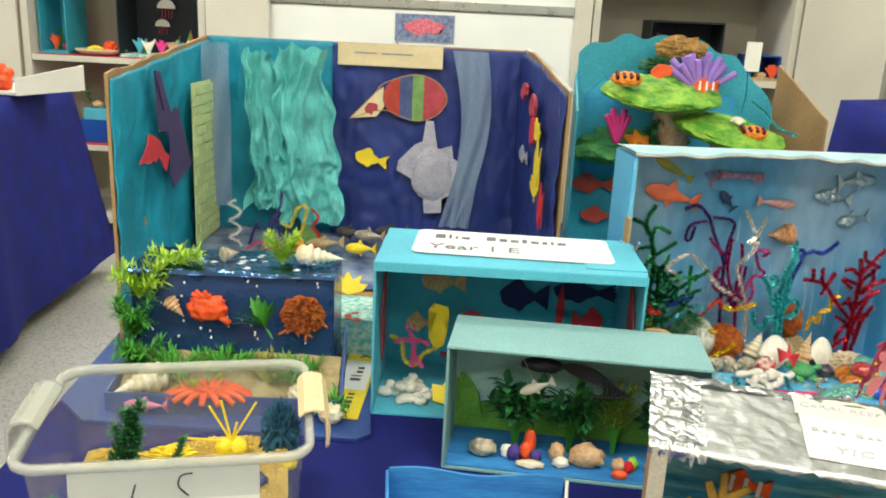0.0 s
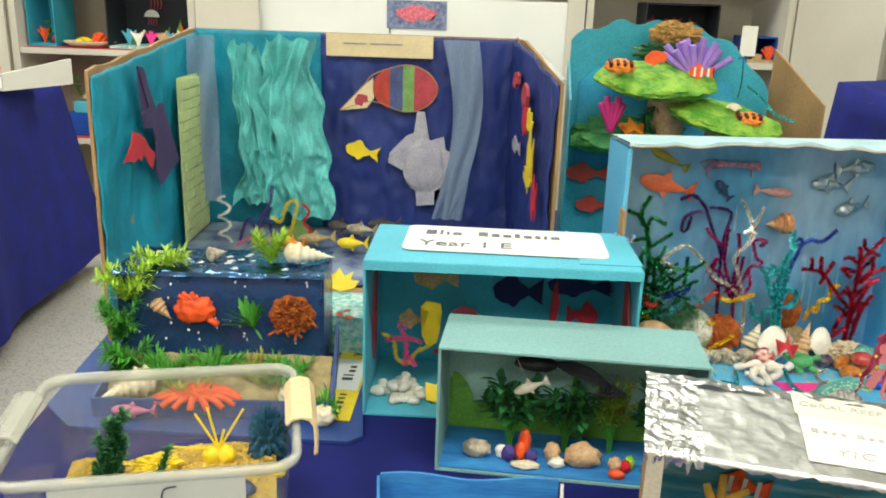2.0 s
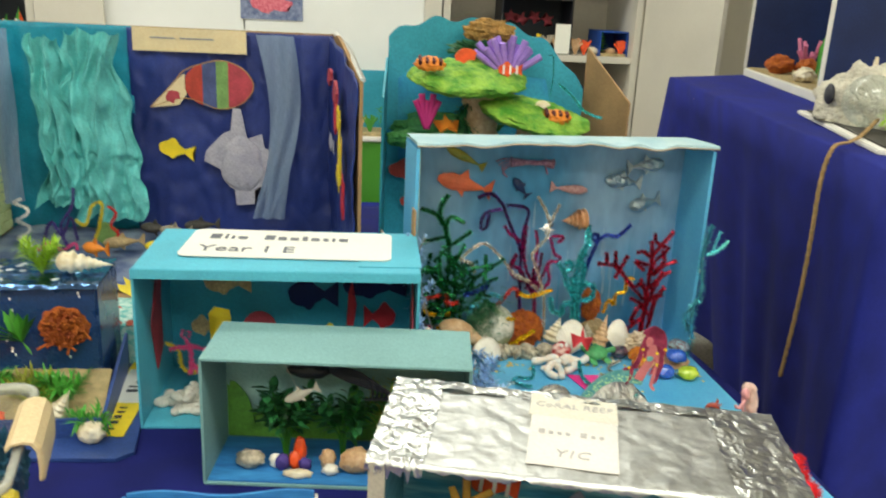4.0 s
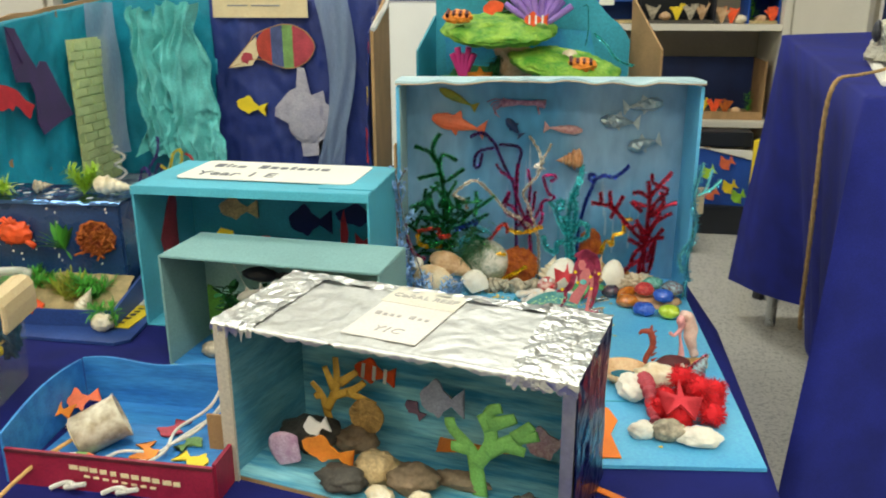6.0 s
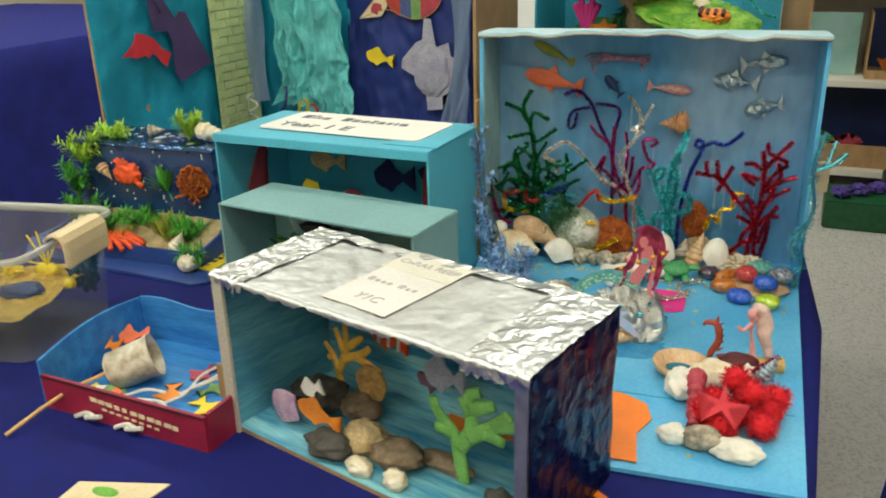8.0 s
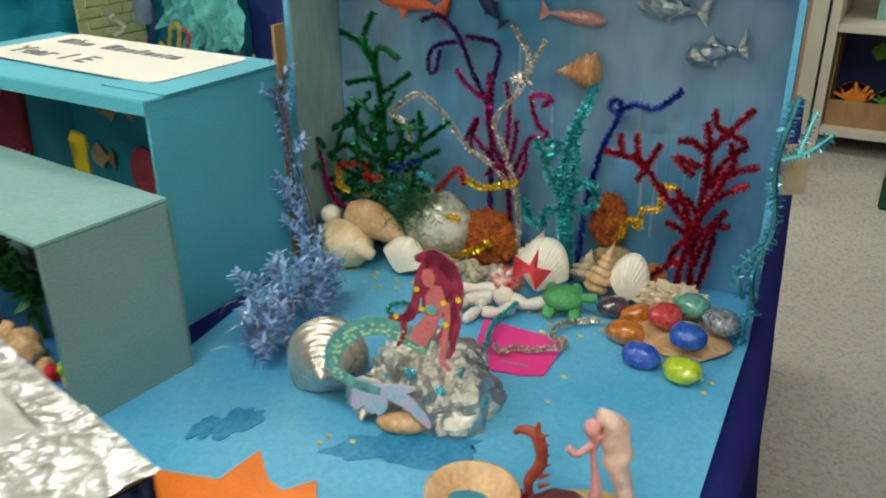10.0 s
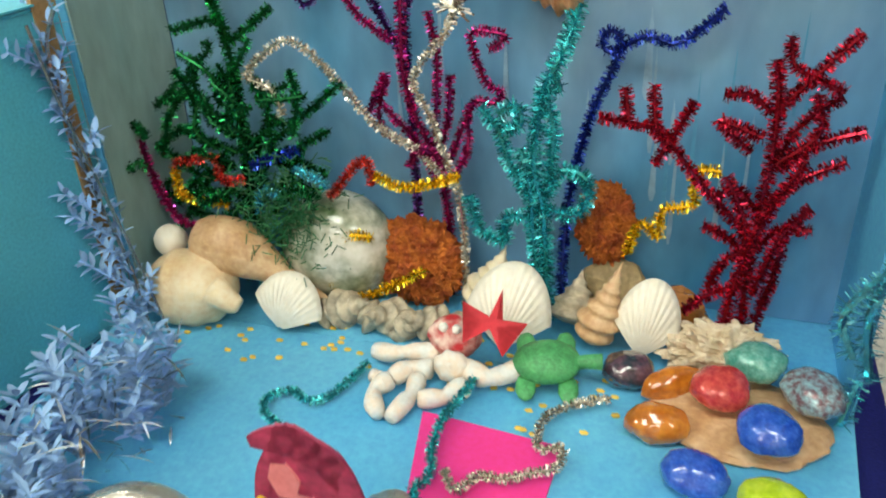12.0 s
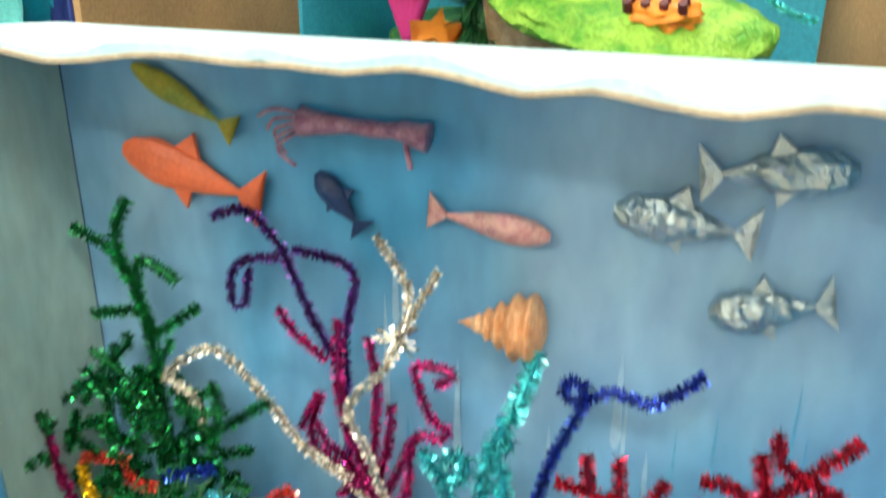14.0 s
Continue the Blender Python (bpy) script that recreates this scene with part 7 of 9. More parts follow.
single("toy_shark", wf, M["shellwhite"], GREEN @ pose(0.104, 0.038, 0.098, 0, -26, 0), "white toy fish hanging on a thread", "toy")


def leafy(name, m, height, spread, mat_name, label, count=9, ll=0.018, lw=0.008, seed=0):
    random.seed(seed)
    t = thing(name, m, label, "plant")
    st, lv = bmesh.new(), bmesh.new()
    for k in range(count):
        a = random.uniform(0, 6.283)
        r = spread * random.uniform(0.3, 1.0)
        e = (r * math.cos(a), r * math.sin(a) * 0.6, height * random.uniform(0.55, 1.0))
        pts = [(0.002 * math.cos(a), 0.002 * math.sin(a), 0), (e[0] * 0.25, e[1] * 0.25, e[2] * 0.55), e]
        tube(pts, 0.0009, 5, st, 4)
        sprig(lv, pts[1:] if len(pts) > 2 else pts, ll, lw, ll * 0.42, 3, 0.6)
    part("stem", st, M["plantgreen"], t)
    part("leaves", lv, M[mat_name], t)
    return t


leafy("plastic_plant", GREEN @ pose(0.084, 0.052, 0.005), 0.098, 0.045, "leafdark", "dark green plastic aquarium plant", 18, 0.020, 0.010, 3)
leafy("plastic_plant", GREEN @ pose(0.150, 0.062, 0.005), 0.085, 0.034, "leafdark", "dark green plastic aquarium plant", 15, 0.016, 0.009, 4)
leafy("plastic_plant", GREEN @ pose(0.204, 0.070, 0.005), 0.100, 0.030, "leafolive", "feathery olive-yellow plastic plant", 26, 0.010, 0.0024, 5)
leafy("plastic_plant", GREEN @ pose(0.252, 0.066, 0.005), 0.09, 0.026, "leafdark", "dark green plastic aquarium plant", 9, 0.016, 0.008, 14)
single("paper_leaf", cutout(ellipse(0, 0.03, 0.006, 0.032, 14), 0.002), M["meadow"], GREEN @ pose(0.160, 0.097, 0.03), "green paper weed on the wall", "cut-out")
single("paper_leaf", cutout(ellipse(0, 0.03, 0.012, 0.034, 14, 0.3, 0.3), 0.002), M["meadow"], GREEN @ pose(0.022, 0.096, 0.02), "green paper weed on the wall", "cut-out")
for k, (sx, sy, a, b, c, col, nm) in enumerate(((0.046, 0.034, 0.020, 0.013, 0.013, "shellgrey", "mottled shell"), (0.170, 0.034, 0.026, 0.017, 0.017, "shelltan", "rough brown stone"), (0.075, 0.036, 0.009, 0.008, 0.010, "shellwhite", "white stone"), (0.084, 0.030, 0.010, 0.009, 0.012, "f_purple", "purple stone"),
                                             (0.098, 0.034, 0.009, 0.009, 0.014, "hotorange", "orange stone"), (0.102, 0.045, 0.009, 0.008, 0.022, "hotorange", "orange stone"), (0.110, 0.030, 0.009, 0.008, 0.010, "f_purple", "purple stone"), (0.104, 0.016, 0.020, 0.008, 0.006, "shellcream", "cream flat shell"),
                                             (0.135, 0.040, 0.011, 0.010, 0.014, "shelltan", "tan spiral shell"), (0.140, 0.024, 0.012, 0.009, 0.008, "shellwhite", "white shell"), (0.208, 0.030, 0.010, 0.009, 0.010, "shelltan", "peach stone"), (0.220, 0.028, 0.008, 0.008, 0.009, "f_red", "red stone"),
                                             (0.225, 0.036, 0.008, 0.008, 0.010, "plantlime", "lime stone"), (0.208, 0.012, 0.011, 0.007, 0.007, "hotorange", "orange spiral shell"), (0.25, 0.03, 0.015, 0.011, 0.011, "shellgrey", "grey stone"))):
    a, b, c = a * 0.8, b * 0.8, c * 0.85
    single("aquarium_stone", blob(a, b, c, 0.3, 2.4, k * 2.1, 3), M[col], GREEN @ pose(sx, sy, 0.0045 + c * 0.92), nm + " on the aquarium floor", "stone", "aquarium stones", True)


# ---- foil-topped aquarium ----
FOIL = pose(0.362, 0.899, TABLE, 0, 0, -12.7)
FW, FD, FH = 0.350, 0.145, 0.172


def in_foil(x, y, z, rx=0, ry=0, rz=0):
    return FOIL @ pose(x * 0.91, y * 0.88, z * 0.92, rx, ry, rz)



foil = thing("foil_box", FOIL, "cardboard aquarium box with a crumpled foil top", "box diorama")
part("bottom", box(0, FW, 0, FD, 0, 0.004), M["brown"], foil)
part("back", box(0, FW, FD - 0.004, FD, 0.004, FH - 0.004), M["brown"], foil)
part("side", box(0, 0.004, 0, FD - 0.004, 0.004, FH - 0.004), M["brown"], foil)
part("side", box(FW - 0.004, FW, 0, FD - 0.004, 0.004, FH - 0.004), M["brown"], foil)
part("top", box(0, FW, 0, FD, FH - 0.004, FH), M["brown"], foil)
part("lining", box(0.005, FW - 0.005, FD - 0.0058, FD - 0.0046, 0.005, FH - 0.005), M["pencilteal"], foil, "blue-green crayoned sea background")
M["pencilside"] = mat("teal_crayon_side", "4a93ae", 0.6, 0, 0.15, 90, 500, 0.08, stretch=(1, 0.12, 1), other="6fafc0")
part("lining", box(0.0046, 0.0058, 0.002, FD - 0.007, 0.005, FH - 0.005), M["pencilside"], foil, "blue-green crayoned side")
part("lining", box(FW - 0.0058, FW - 0.0046, 0.002, FD - 0.007, 0.005, FH - 0.005), M["pencilside"], foil, "blue-green crayoned side")
part("floor_sheet", box(0.006, FW - 0.006, 0.0, FD - 0.007, 0.0045, 0.0058), M["pencilteal"], foil, "blue-green crayoned floor")
part("post", box(-0.003, 0.011, -0.004, -0.0005, 0.0, FH), M["cabback"], foil, "bare grey-brown card edge")
part("post", box(FW - 0.010, FW + 0.001, -0.004, -0.0005, 0.0, FH), M["foilsoft"], foil, "foil-wrapped corner post")


def foil_sheet(x0, x1, y0, y1, z, hang, seed, amp=0.0016, nx=110, ny=60, ragged=0.012):
    """A sheet of foil lying over an edge: it hangs over the front by about hang."""
    bm = bmesh.new()
    rows = []
    for j in range(ny + 1):
        line = []
        for i in range(nx + 1):
            u, v = i / nx, j / ny
            x = x0 + (x1 - x0) * u + 0.002 * noise.noise(Vector((v * 30, seed, 1))) * (1 if u in (0, 1) else 0)
            h = hang + ragged * noise.noise(Vector((u * 14, seed, 0))) + 0.4 * ragged * noise.noise(Vector((u * 45, seed, 5)))
            s = v * ((y1 - y0) + h)
            if s <= y1 - y0:
                p = Vector((x, y1 - s, z))
            else:
                p = Vector((x, y0 - 0.0035, z - (s - (y1 - y0))))
            q = Vector((p.x * 30, (p.y + p.z) * 30, seed))
            k = abs(noise.noise(q)) * 1.3 + abs(noise.noise(q * 2.3)) * 0.7 + 0.4 * abs(noise.noise(q * 5))
            p.z += amp * k if s <= y1 - y0 else 0
            p.y -= amp * 0.8 * k if s > y1 - y0 else 0
            line.append(bm.verts.new(p))
        rows.append(line)
    for a, b in zip(rows, rows[1:]):
        for i in range(nx):
            bm.faces.new((a[i], a[i + 1], b[i + 1], b[i]))
    return bm


part("foil_cover", foil_sheet(0.012, FW - 0.05, 0.0, FD + 0.001, FH + 0.0008, 0.005, 3, 0.0012, ragged=0.006), M["foilsoft"], foil, "crumpled silver foil", True)
part("foil_cover", foil_sheet(-0.006, 0.042, 0.0, FD + 0.006, FH + 0.0016, 0.009, 9, 0.003, 40, 70, 0.012), M["foil"], foil, "heavily crushed foil corner", True)
part("foil_cover", foil_sheet(FW - 0.058, FW + 0.003, -0.001, FD + 0.004, FH + 0.0014, 0.012, 14, 0.0016, 50, 70, 0.005), M["foil"], foil, "folded foil end", True)
part("foil_ridge", foil_sheet(0.02, FW - 0.04, FD - 0.014, FD + 0.003, FH + 0.0012, 0.0, 22, 0.0030, 110, 12, 0.0), M["foil"], foil, "crumpled foil ridge along the back", True)
sd = panel((FW + 0.002, -0.002), (FW + 0.002, FD + 0.002), 0.0, FH, 0.0015, 40, 40, 0.004, seed=2)
part("foil_side", sd, M["navyfoil"], foil, "wrinkled foil painted navy", True)
M["notepaper"] = mat("thin_note_paper", "e3dcd6", 0.45, 0, 0.06, 12, 300, 0.08)
M["notepaper2"] = mat("thin_cream_note", "dfd9ca", 0.5, 0, 0.06, 12, 300, 0.08)
lb = thing("reef_label", FOIL @ pose(0.168, 0.078, FH + 0.0022, 0, 0, -2) @ Matrix.Scale(0.92, 4), "two white paper labels with pencil writing on foil", "label")
sheet = part("sheet", slab([(-0.045, -0.068), (0.038, -0.068), (0.040, 0.028), (-0.044, 0.032)], 0, 0.0006), M["notepaper"], lb)
sheet = part("sheet", slab([(-0.047, 0.024), (0.041, 0.022), (0.041, 0.066), (-0.046, 0.070)], 0.0007, 0.0012), M["notepaper2"], lb)
words("writing", "CoRAL REEF", 0.0145, M["pencil"], sheet, pose(-0.003, 0.046, 0.0015), "faint pencil words", 0.1)
words("writing", "Y1C", 0.018, M["pencil"], sheet, pose(-0.004, -0.046, 0.0009), "faint pencil words", 0.2)
bars(sheet, M["pencil"], [(-0.036, -0.012, 0.006, 0.008), (-0.026, -0.012, 0.004, 0.005), (-0.018, -0.012, 0.004, 0.005), (-0.010, -0.012, 0.004, 0.005), (0.004, -0.012, 0.006, 0.008), (0.014, -0.012, 0.004, 0.005), (0.022, -0.012, 0.004, 0.005)], pose(0, 0, 0.0008))
M["stonebrown"] = mat("brown_river_stone", "7d6a54", 0.7, 0, 0.25, 30, 200, 0.4)
# sea life drawn on paper inside
YF2 = (FD - 0.009) / 0.88
clown(in_foil(0.108, YF2, 0.079, 0, 6, 0), 1.12)
M["greyfish"] = mat("grey_pencil_paper", "9a9aa8", 0.6, 0, 0.15, 60)
M["smallfish"] = mat("mauve_pencil_paper", "7a5a6a", 0.6, 0, 0.2, 60)
single("paper_fish", cutout(fish_shape(0.050, 0.036), 0.002), M["greyfish"], in_foil(0.205, 0.130, 0.072), "round grey paper fish", "cut-out")
single("paper_fish", cutout(fish_shape(0.030, 0.014), 0.002), M["smallfish"], in_foil(0.285, YF2, 0.108, 0, 0, 180), "small mauve paper fish", "cut-out", "small paper fish")
single("paper_fish", cutout(fish_shape(0.026, 0.014), 0.002), M["smallfish"], in_foil(0.160, YF2, 0.040, 0, 40, 0), "small mauve paper fish", "cut-out", "small paper fish")
single("paper_fish", cutout(fish_shape(0.048, 0.030), 0.002), M["pinkglit"], in_foil(0.336, 0.115, 0.052, 0, -15, 0), "pink and green striped paper fish", "cut-out")
single("paper_star", star(0.016, 0.45), M["stonetan"], in_foil(0.045, YF2, 0.132), "tan paper starfish inside the foil box", "cut-out")


def paper_coral(m, col, label, arms, w):
    bm = bmesh.new()
    for a in arms:
        tube([(x, 0, z) for x, z in a], w, 8, bm, 5, lambda u: 1.25 - 0.45 * u)
    for v in bm.verts:
        v.co.y *= 0.3
    return single("paper_coral", bm, M[col], m, label, "cut-out", smooth=True)


M["ochre"] = mat("ochre_card", "c99a3c", 0.6, 0, 0.15, 40)
M["brightgreen"] = mat("bright_green_pencil", "86c262", 0.6, 0, 0.15, 40)
paper_coral(in_foil(0.064, 0.110, 0.006) @ Matrix.Scale(0.86, 4), "ochre", "ochre paper branching coral", [[(0.01, 0), (0.0, 0.04), (-0.006, 0.06), (-0.02, 0.075)], [(0.0, 0.04), (0.016, 0.075), (0.016, 0.115)], [(0.008, 0.06), (0.04, 0.075), (0.055, 0.088)], [(0.012, 0.07), (0.0, 0.10)], [(0.03, 0.07), (0.07, 0.06)], [(-0.006, 0.06), (-0.016, 0.055)], [(0.02, 0.08), (0.045, 0.10)]], 0.0052)
paper_coral(in_foil(0.268, 0.062, 0.005), "brightgreen", "light green paper branching coral", [[(0.006, 0), (0.002, 0.03), (-0.004, 0.05), (-0.022, 0.068), (-0.026, 0.08)], [(0.002, 0.035), (0.016, 0.06), (0.014, 0.092), (0.026, 0.10)], [(0.012, 0.05), (0.04, 0.07), (0.062, 0.078)], [(0.03, 0.062), (0.05, 0.058)], [(-0.004, 0.05), (-0.024, 0.05)], [(0.014, 0.08), (0.04, 0.092)], [(0.016, 0.075), (0.006, 0.09)], [(0.04, 0.07), (0.056, 0.088)]], 0.0068)
single("paper_coral", cutout(ellipse(0, 0, 0.020, 0.020, 24, 0, 0.1), 0.003), M["sponge"], in_foil(0.120, 0.105, 0.048), "round golden paper brain coral", "cut-out")
for k, (sx, sy, a, b, c, col, nm) in enumerate(((0.052, 0.075, 0.034, 0.024, 0.018, "stonedark", "dark mossy stone"), (0.098, 0.085, 0.026, 0.018, 0.013, "stonebrown", "brown stone"), (0.146, 0.040, 0.025, 0.017, 0.018, "stonetan", "beige pebble"), (0.184, 0.040, 0.028, 0.020, 0.013, "stonebrown", "grey-brown stone"),
                                                 (0.120, 0.016, 0.026, 0.016, 0.013, "stonedark", "black stone"), (0.164, 0.010, 0.014, 0.010, 0.009, "shellcream", "cream pebble"), (0.205, 0.012, 0.012, 0.009, 0.010, "shellcream", "cream pebble"), (0.226, 0.060, 0.030, 0.010, 0.009, "stonebrown", "long brown stone"), (0.304, 0.030, 0.016, 0.014, 0.015, "stonedark", "dark stone"))):
    single("box_stone", blob(a, b, c, 0.28, 1.8, k * 1.7, 4), M[col], FOIL @ pose(sx, sy, 0.0056 + c * 0.88), nm + " on the box floor", "stone", "foil box stones", True)
M["mauveshell"] = mat("mauve_pencil_shell", "b58aa6", 0.6, 0, 0.2, 90, other="d0b0c4")
single("paper_shell", scallop(0.046, 0.042, 0.003, 10), M["mauveshell"], in_foil(0.072, 0.034, 0.018, 0, -60, 0), "mauve pencilled paper shell", "cut-out", smooth=True)
single("paper_fish", cutout(fish_shape(0.058, 0.024), 0.002), M["orangespot"], in_foil(0.108, 0.030, 0.040, 0, 8, 0), "orange and white paper fish", "cut-out")
single("paper_fish", cutout(fish_shape(0.030, 0.018), 0.002), M["whitestripe"], in_foil(0.090, 0.040, 0.062, 0, -20, 0), "small white paper fish by stones", "cut-out")
single("orange_strip", box(-0.03, 0.03, -0.004, 0.004, 0, 0.0012), M["orange"], pose(0.742, 0.925, TABLE + 0.0008, 0, 0, -32), "thin orange paper strip on the cloth", "paper")

# ---- shallow crimson box ----
REDB = pose(0.143, 0.860, TABLE, 0, 0, -1)
redb = thing("shallow_box", REDB, "shallow crimson lid coloured blue inside with paper sea animals", "box diorama")
RW, RD = 0.222, 0.170
part("bottom", box(0, RW, 0, RD, 0, 0.003), M["pencilblue"], redb)
part("front", box(0, RW, -0.004, -0.0005, 0, 0.040), M["crimson"], redb, "crimson patterned card front")
part("side", box(RW - 0.002, RW + 0.002, 0, 0.045, 0, 0.042), M["crimson"], redb, "crimson card side")
part("side", panel((-0.003, -0.002), (-0.022, 0.166), 0.0, 0.055, 0.003, 1, 14, 0, lambda u: 0.010 * math.sin(u * 3)), M["pencilblue"], redb, "blue crayoned side")
part("back", panel((-0.020, 0.168), (RW - 0.06, 0.170), 0.0, 0.058, 0.003, 1, 14, 0, lambda u: 0.003 * math.sin(u * 9)), M["pencilblue"], redb, "blue crayoned back")
part("corner", box(RW - 0.034, RW - 0.014, 0.06, 0.063, 0.02, 0.06), M["brown"], redb, "bare brown card corner")
part("seam", box(0.0, RW, -0.0048, -0.0041, 0.0365, 0.040), M["maroon"], redb)
pb = bmesh.new()
random.seed(6)
for k in range(11):
    x = 0.07 + k * 0.011
    box(x, x + 0.006 + 0.004 * random.random(), -0.0046, -0.0041, 0.024 - 0.0008 * k, 0.029 - 0.0008 * k, bm=pb)
for k in range(8):
    x = 0.085 + k * 0.010
    box(x, x + 0.006, -0.0046, -0.0041, 0.016 - 0.0008 * k, 0.0185 - 0.0008 * k, bm=pb)
part("print", pb, M["cream"], redb, "cream printed lettering")
M["cupprint"] = mat("worn_printed_cup", "e4dcc8", 0.35, 0, 0.2, 38, 200, 0.15, other="a89678")
can = thing("tin_can", REDB @ pose(0.056, 0.072, 0.027, 0, 72, 38) @ Matrix.Scale(0.86, 4), "weathered cream cup lying on its side", "cup")
part("body", lathe([(0.023, -0.030), (0.0265, -0.028), (0.028, 0.025), (0.030, 0.030), (0.028, 0.0305), (0.026, 0.022), (0.022, -0.024), (0.001, -0.024)], 26), M["cupprint"], can, smooth=True)
part("paper_bottom", lathe([(0.001, -0.0315), (0.022, -0.0315), (0.022, -0.0305), (0.001, -0.0305)], 24), M["cream"], can, "tan paper end")
single("wooden_skewer", tube([(0.042, 0.055, 0.024), (0.028, -0.001, 0.022), (0.012, -0.065, 0.004)], 0.0022, 7, None, 3), M["wood"], REDB, "pale wooden skewer through the box front", "stick")
for k, pts in enumerate(([(0.165, 0.165, 0.058), (0.158, 0.13, 0.03), (0.13, 0.10, 0.014), (0.135, 0.06, 0.010), (0.12, 0.02, 0.012)], [(0.195, 0.125, 0.052), (0.172, 0.115, 0.03), (0.14, 0.085, 0.012), (0.13, 0.06, 0.010)],
                         [(0.185, 0.13, 0.05), (0.16, 0.10, 0.02), (0.135, 0.07, 0.012)], [(0.075, 0.02, 0.012), (0.09, 0.05, 0.012), (0.115, 0.055, 0.012)], [(0.11, 0.012, 0.012), (0.13, 0.03, 0.012), (0.15, 0.03, 0.010)], [(0.10, 0.03, 0.014), (0.13, 0.035, 0.014), (0.15, 0.018, 0.012)])):
    single("string", tube(pts, 0.0018, 6, None, 6, None, 0.3), M["string"], REDB, "white cotton string lying in the box", "string", "strings")
for x in (0.072, 0.128):
    kn = tube([(x - 0.022, -0.010, 0.004), (x - 0.008, -0.008, 0.010), (x + 0.004, -0.012, 0.013), (x + 0.003, -0.007, 0.006), (x - 0.004, -0.012, 0.008), (x + 0.018, -0.012, 0.014)], 0.0026, 7, None, 6)
    single("string_knot", kn, M["string"], REDB, "knotted white string at the box front", "string", "string knots")
for k, (x, y, ln, col, nm) in enumerate(((-0.012, 0.10, 0.034, "orangespot", "orange"), (0.0, 0.13, 0.036, "orangefish", "salmon"), (0.118, 0.115, 0.036, "stripe_pink", "rose"), (0.112, 0.066, 0.036, "orangespot", "orange"), (0.168, 0.058, 0.038, "yellow", "yellow"), (0.020, 0.034, 0.036, "yellow", "yellow"),
                                         (0.150, 0.088, 0.030, "stripe_green", "green"), (0.06, 0.035, 0.03, "stripe_green", "dark green"), (0.175, 0.02, 0.03, "orangespot", "orange"))):
    tip = (60, 0, 0) if y > 0.095 and x < 0.05 else (90, 0, 0)
    single("paper_fish", cutout(fish_shape(ln, ln * 0.62, 0.35, 0.5), 0.0016), M[col], REDB @ pose(x, y, 0.0055 if tip[0] == 90 else 0.024, -tip[0], 0, 40 * k), nm + " paper sea creature in the blue box", "cut-out", "box creatures")
sf = thing("paper_fish", REDB @ pose(0.062, 0.018, 0.010, -70, 0, -8), "striped red, white and yellow paper fish", "cut-out")
for k, col in enumerate(("stripe_pink", "whitestripe", "stripe_green", "orangefish", "stripe_pink", "orangefish")):
    h0, h1 = 0.020 * math.sin(math.pi * (k + 0.4) / 6.4), 0.020 * math.sin(math.pi * min(1, (k + 1.2) / 6.4))
    part("stripe", cutout([(-0.04 + k * 0.013, -h0 * 0.5), (-0.027 + k * 0.013, -h1 * 0.5), (-0.027 + k * 0.013, h1), (-0.04 + k * 0.013, h0)], 0.0016), M[col], sf)
single("green_card", slab([(0, 0), (0.075, 0.004), (0.085, 0.05), (0.0, 0.028)], 0.0005, 0.002), M["cream"], pose(0.285, 0.74, TABLE, 0, 0, 5), "cream paper with a green leaf print", "card")
single("leaf_print", slab(ellipse(0.035, 0.022, 0.014, 0.006, 14), 0.0022, 0.003), M["meadow"], pose(0.285, 0.74, TABLE, 0, 0, 5), "dark green paper leaf", "cut-out")

# ---- clear plastic tub ----
TUB = pose(-0.178, 0.855, TABLE, 0, 0, 12.5)
TW, TD, TH = 0.250, 0.205, 0.140
tub = thing("plastic_tub", TUB, "clear plastic tub with cloudy rim and tan handles", "tub")


def ring(x0, x1, y0, y1, r, z, n=6):
    out = []
    for cx, cy, a0 in ((x1 - r, y1 - r, 0), (x0 + r, y1 - r, 90), (x0 + r, y0 + r, 180), (x1 - r, y0 + r, 270)):
        for k in range(n + 1):
            a = math.radians(a0 + 90 * k / n)
            out.append(Vector((cx + r * math.cos(a), cy + r * math.sin(a), z)))
    return out


def skin(bm, rings, close=False):
    vs = [[bm.verts.new(p) for p in r] for r in rings]
    m = len(vs[0])
    for a, b in zip(vs, vs[1:] + ([vs[0]] if close else [])):
        for i in range(m):
            bm.faces.new((a[i], a[(i + 1) % m], b[(i + 1) % m], b[i]))
    return vs


bm = bmesh.new()
vs = skin(bm, [ring(0.016, TW - 0.016, 0.014, TD - 0.014, 0.022, 0.0012), ring(0.006, TW - 0.006, 0.006, TD - 0.006, 0.022, TH - 0.006)])
bm.faces.new(vs[0])
part("body", bm, M["plastic"], tub, smooth=False)
bm = bmesh.new()
skin(bm, [ring(0.005, TW - 0.005, 0.005, TD - 0.005, 0.022, TH - 0.010), ring(-0.003, TW + 0.003, -0.003, TD + 0.003, 0.028, TH - 0.008), ring(-0.004, TW + 0.004, -0.004, TD + 0.004, 0.028, TH - 0.002), ring(-0.002, TW + 0.002, -0.002, TD + 0.002, 0.027, TH), ring(0.003, TW - 0.003, 0.003, TD - 0.003, 0.022, TH)], True)
part("rim", bm, M["rim"], tub, "cloudy white rolled rim", True)
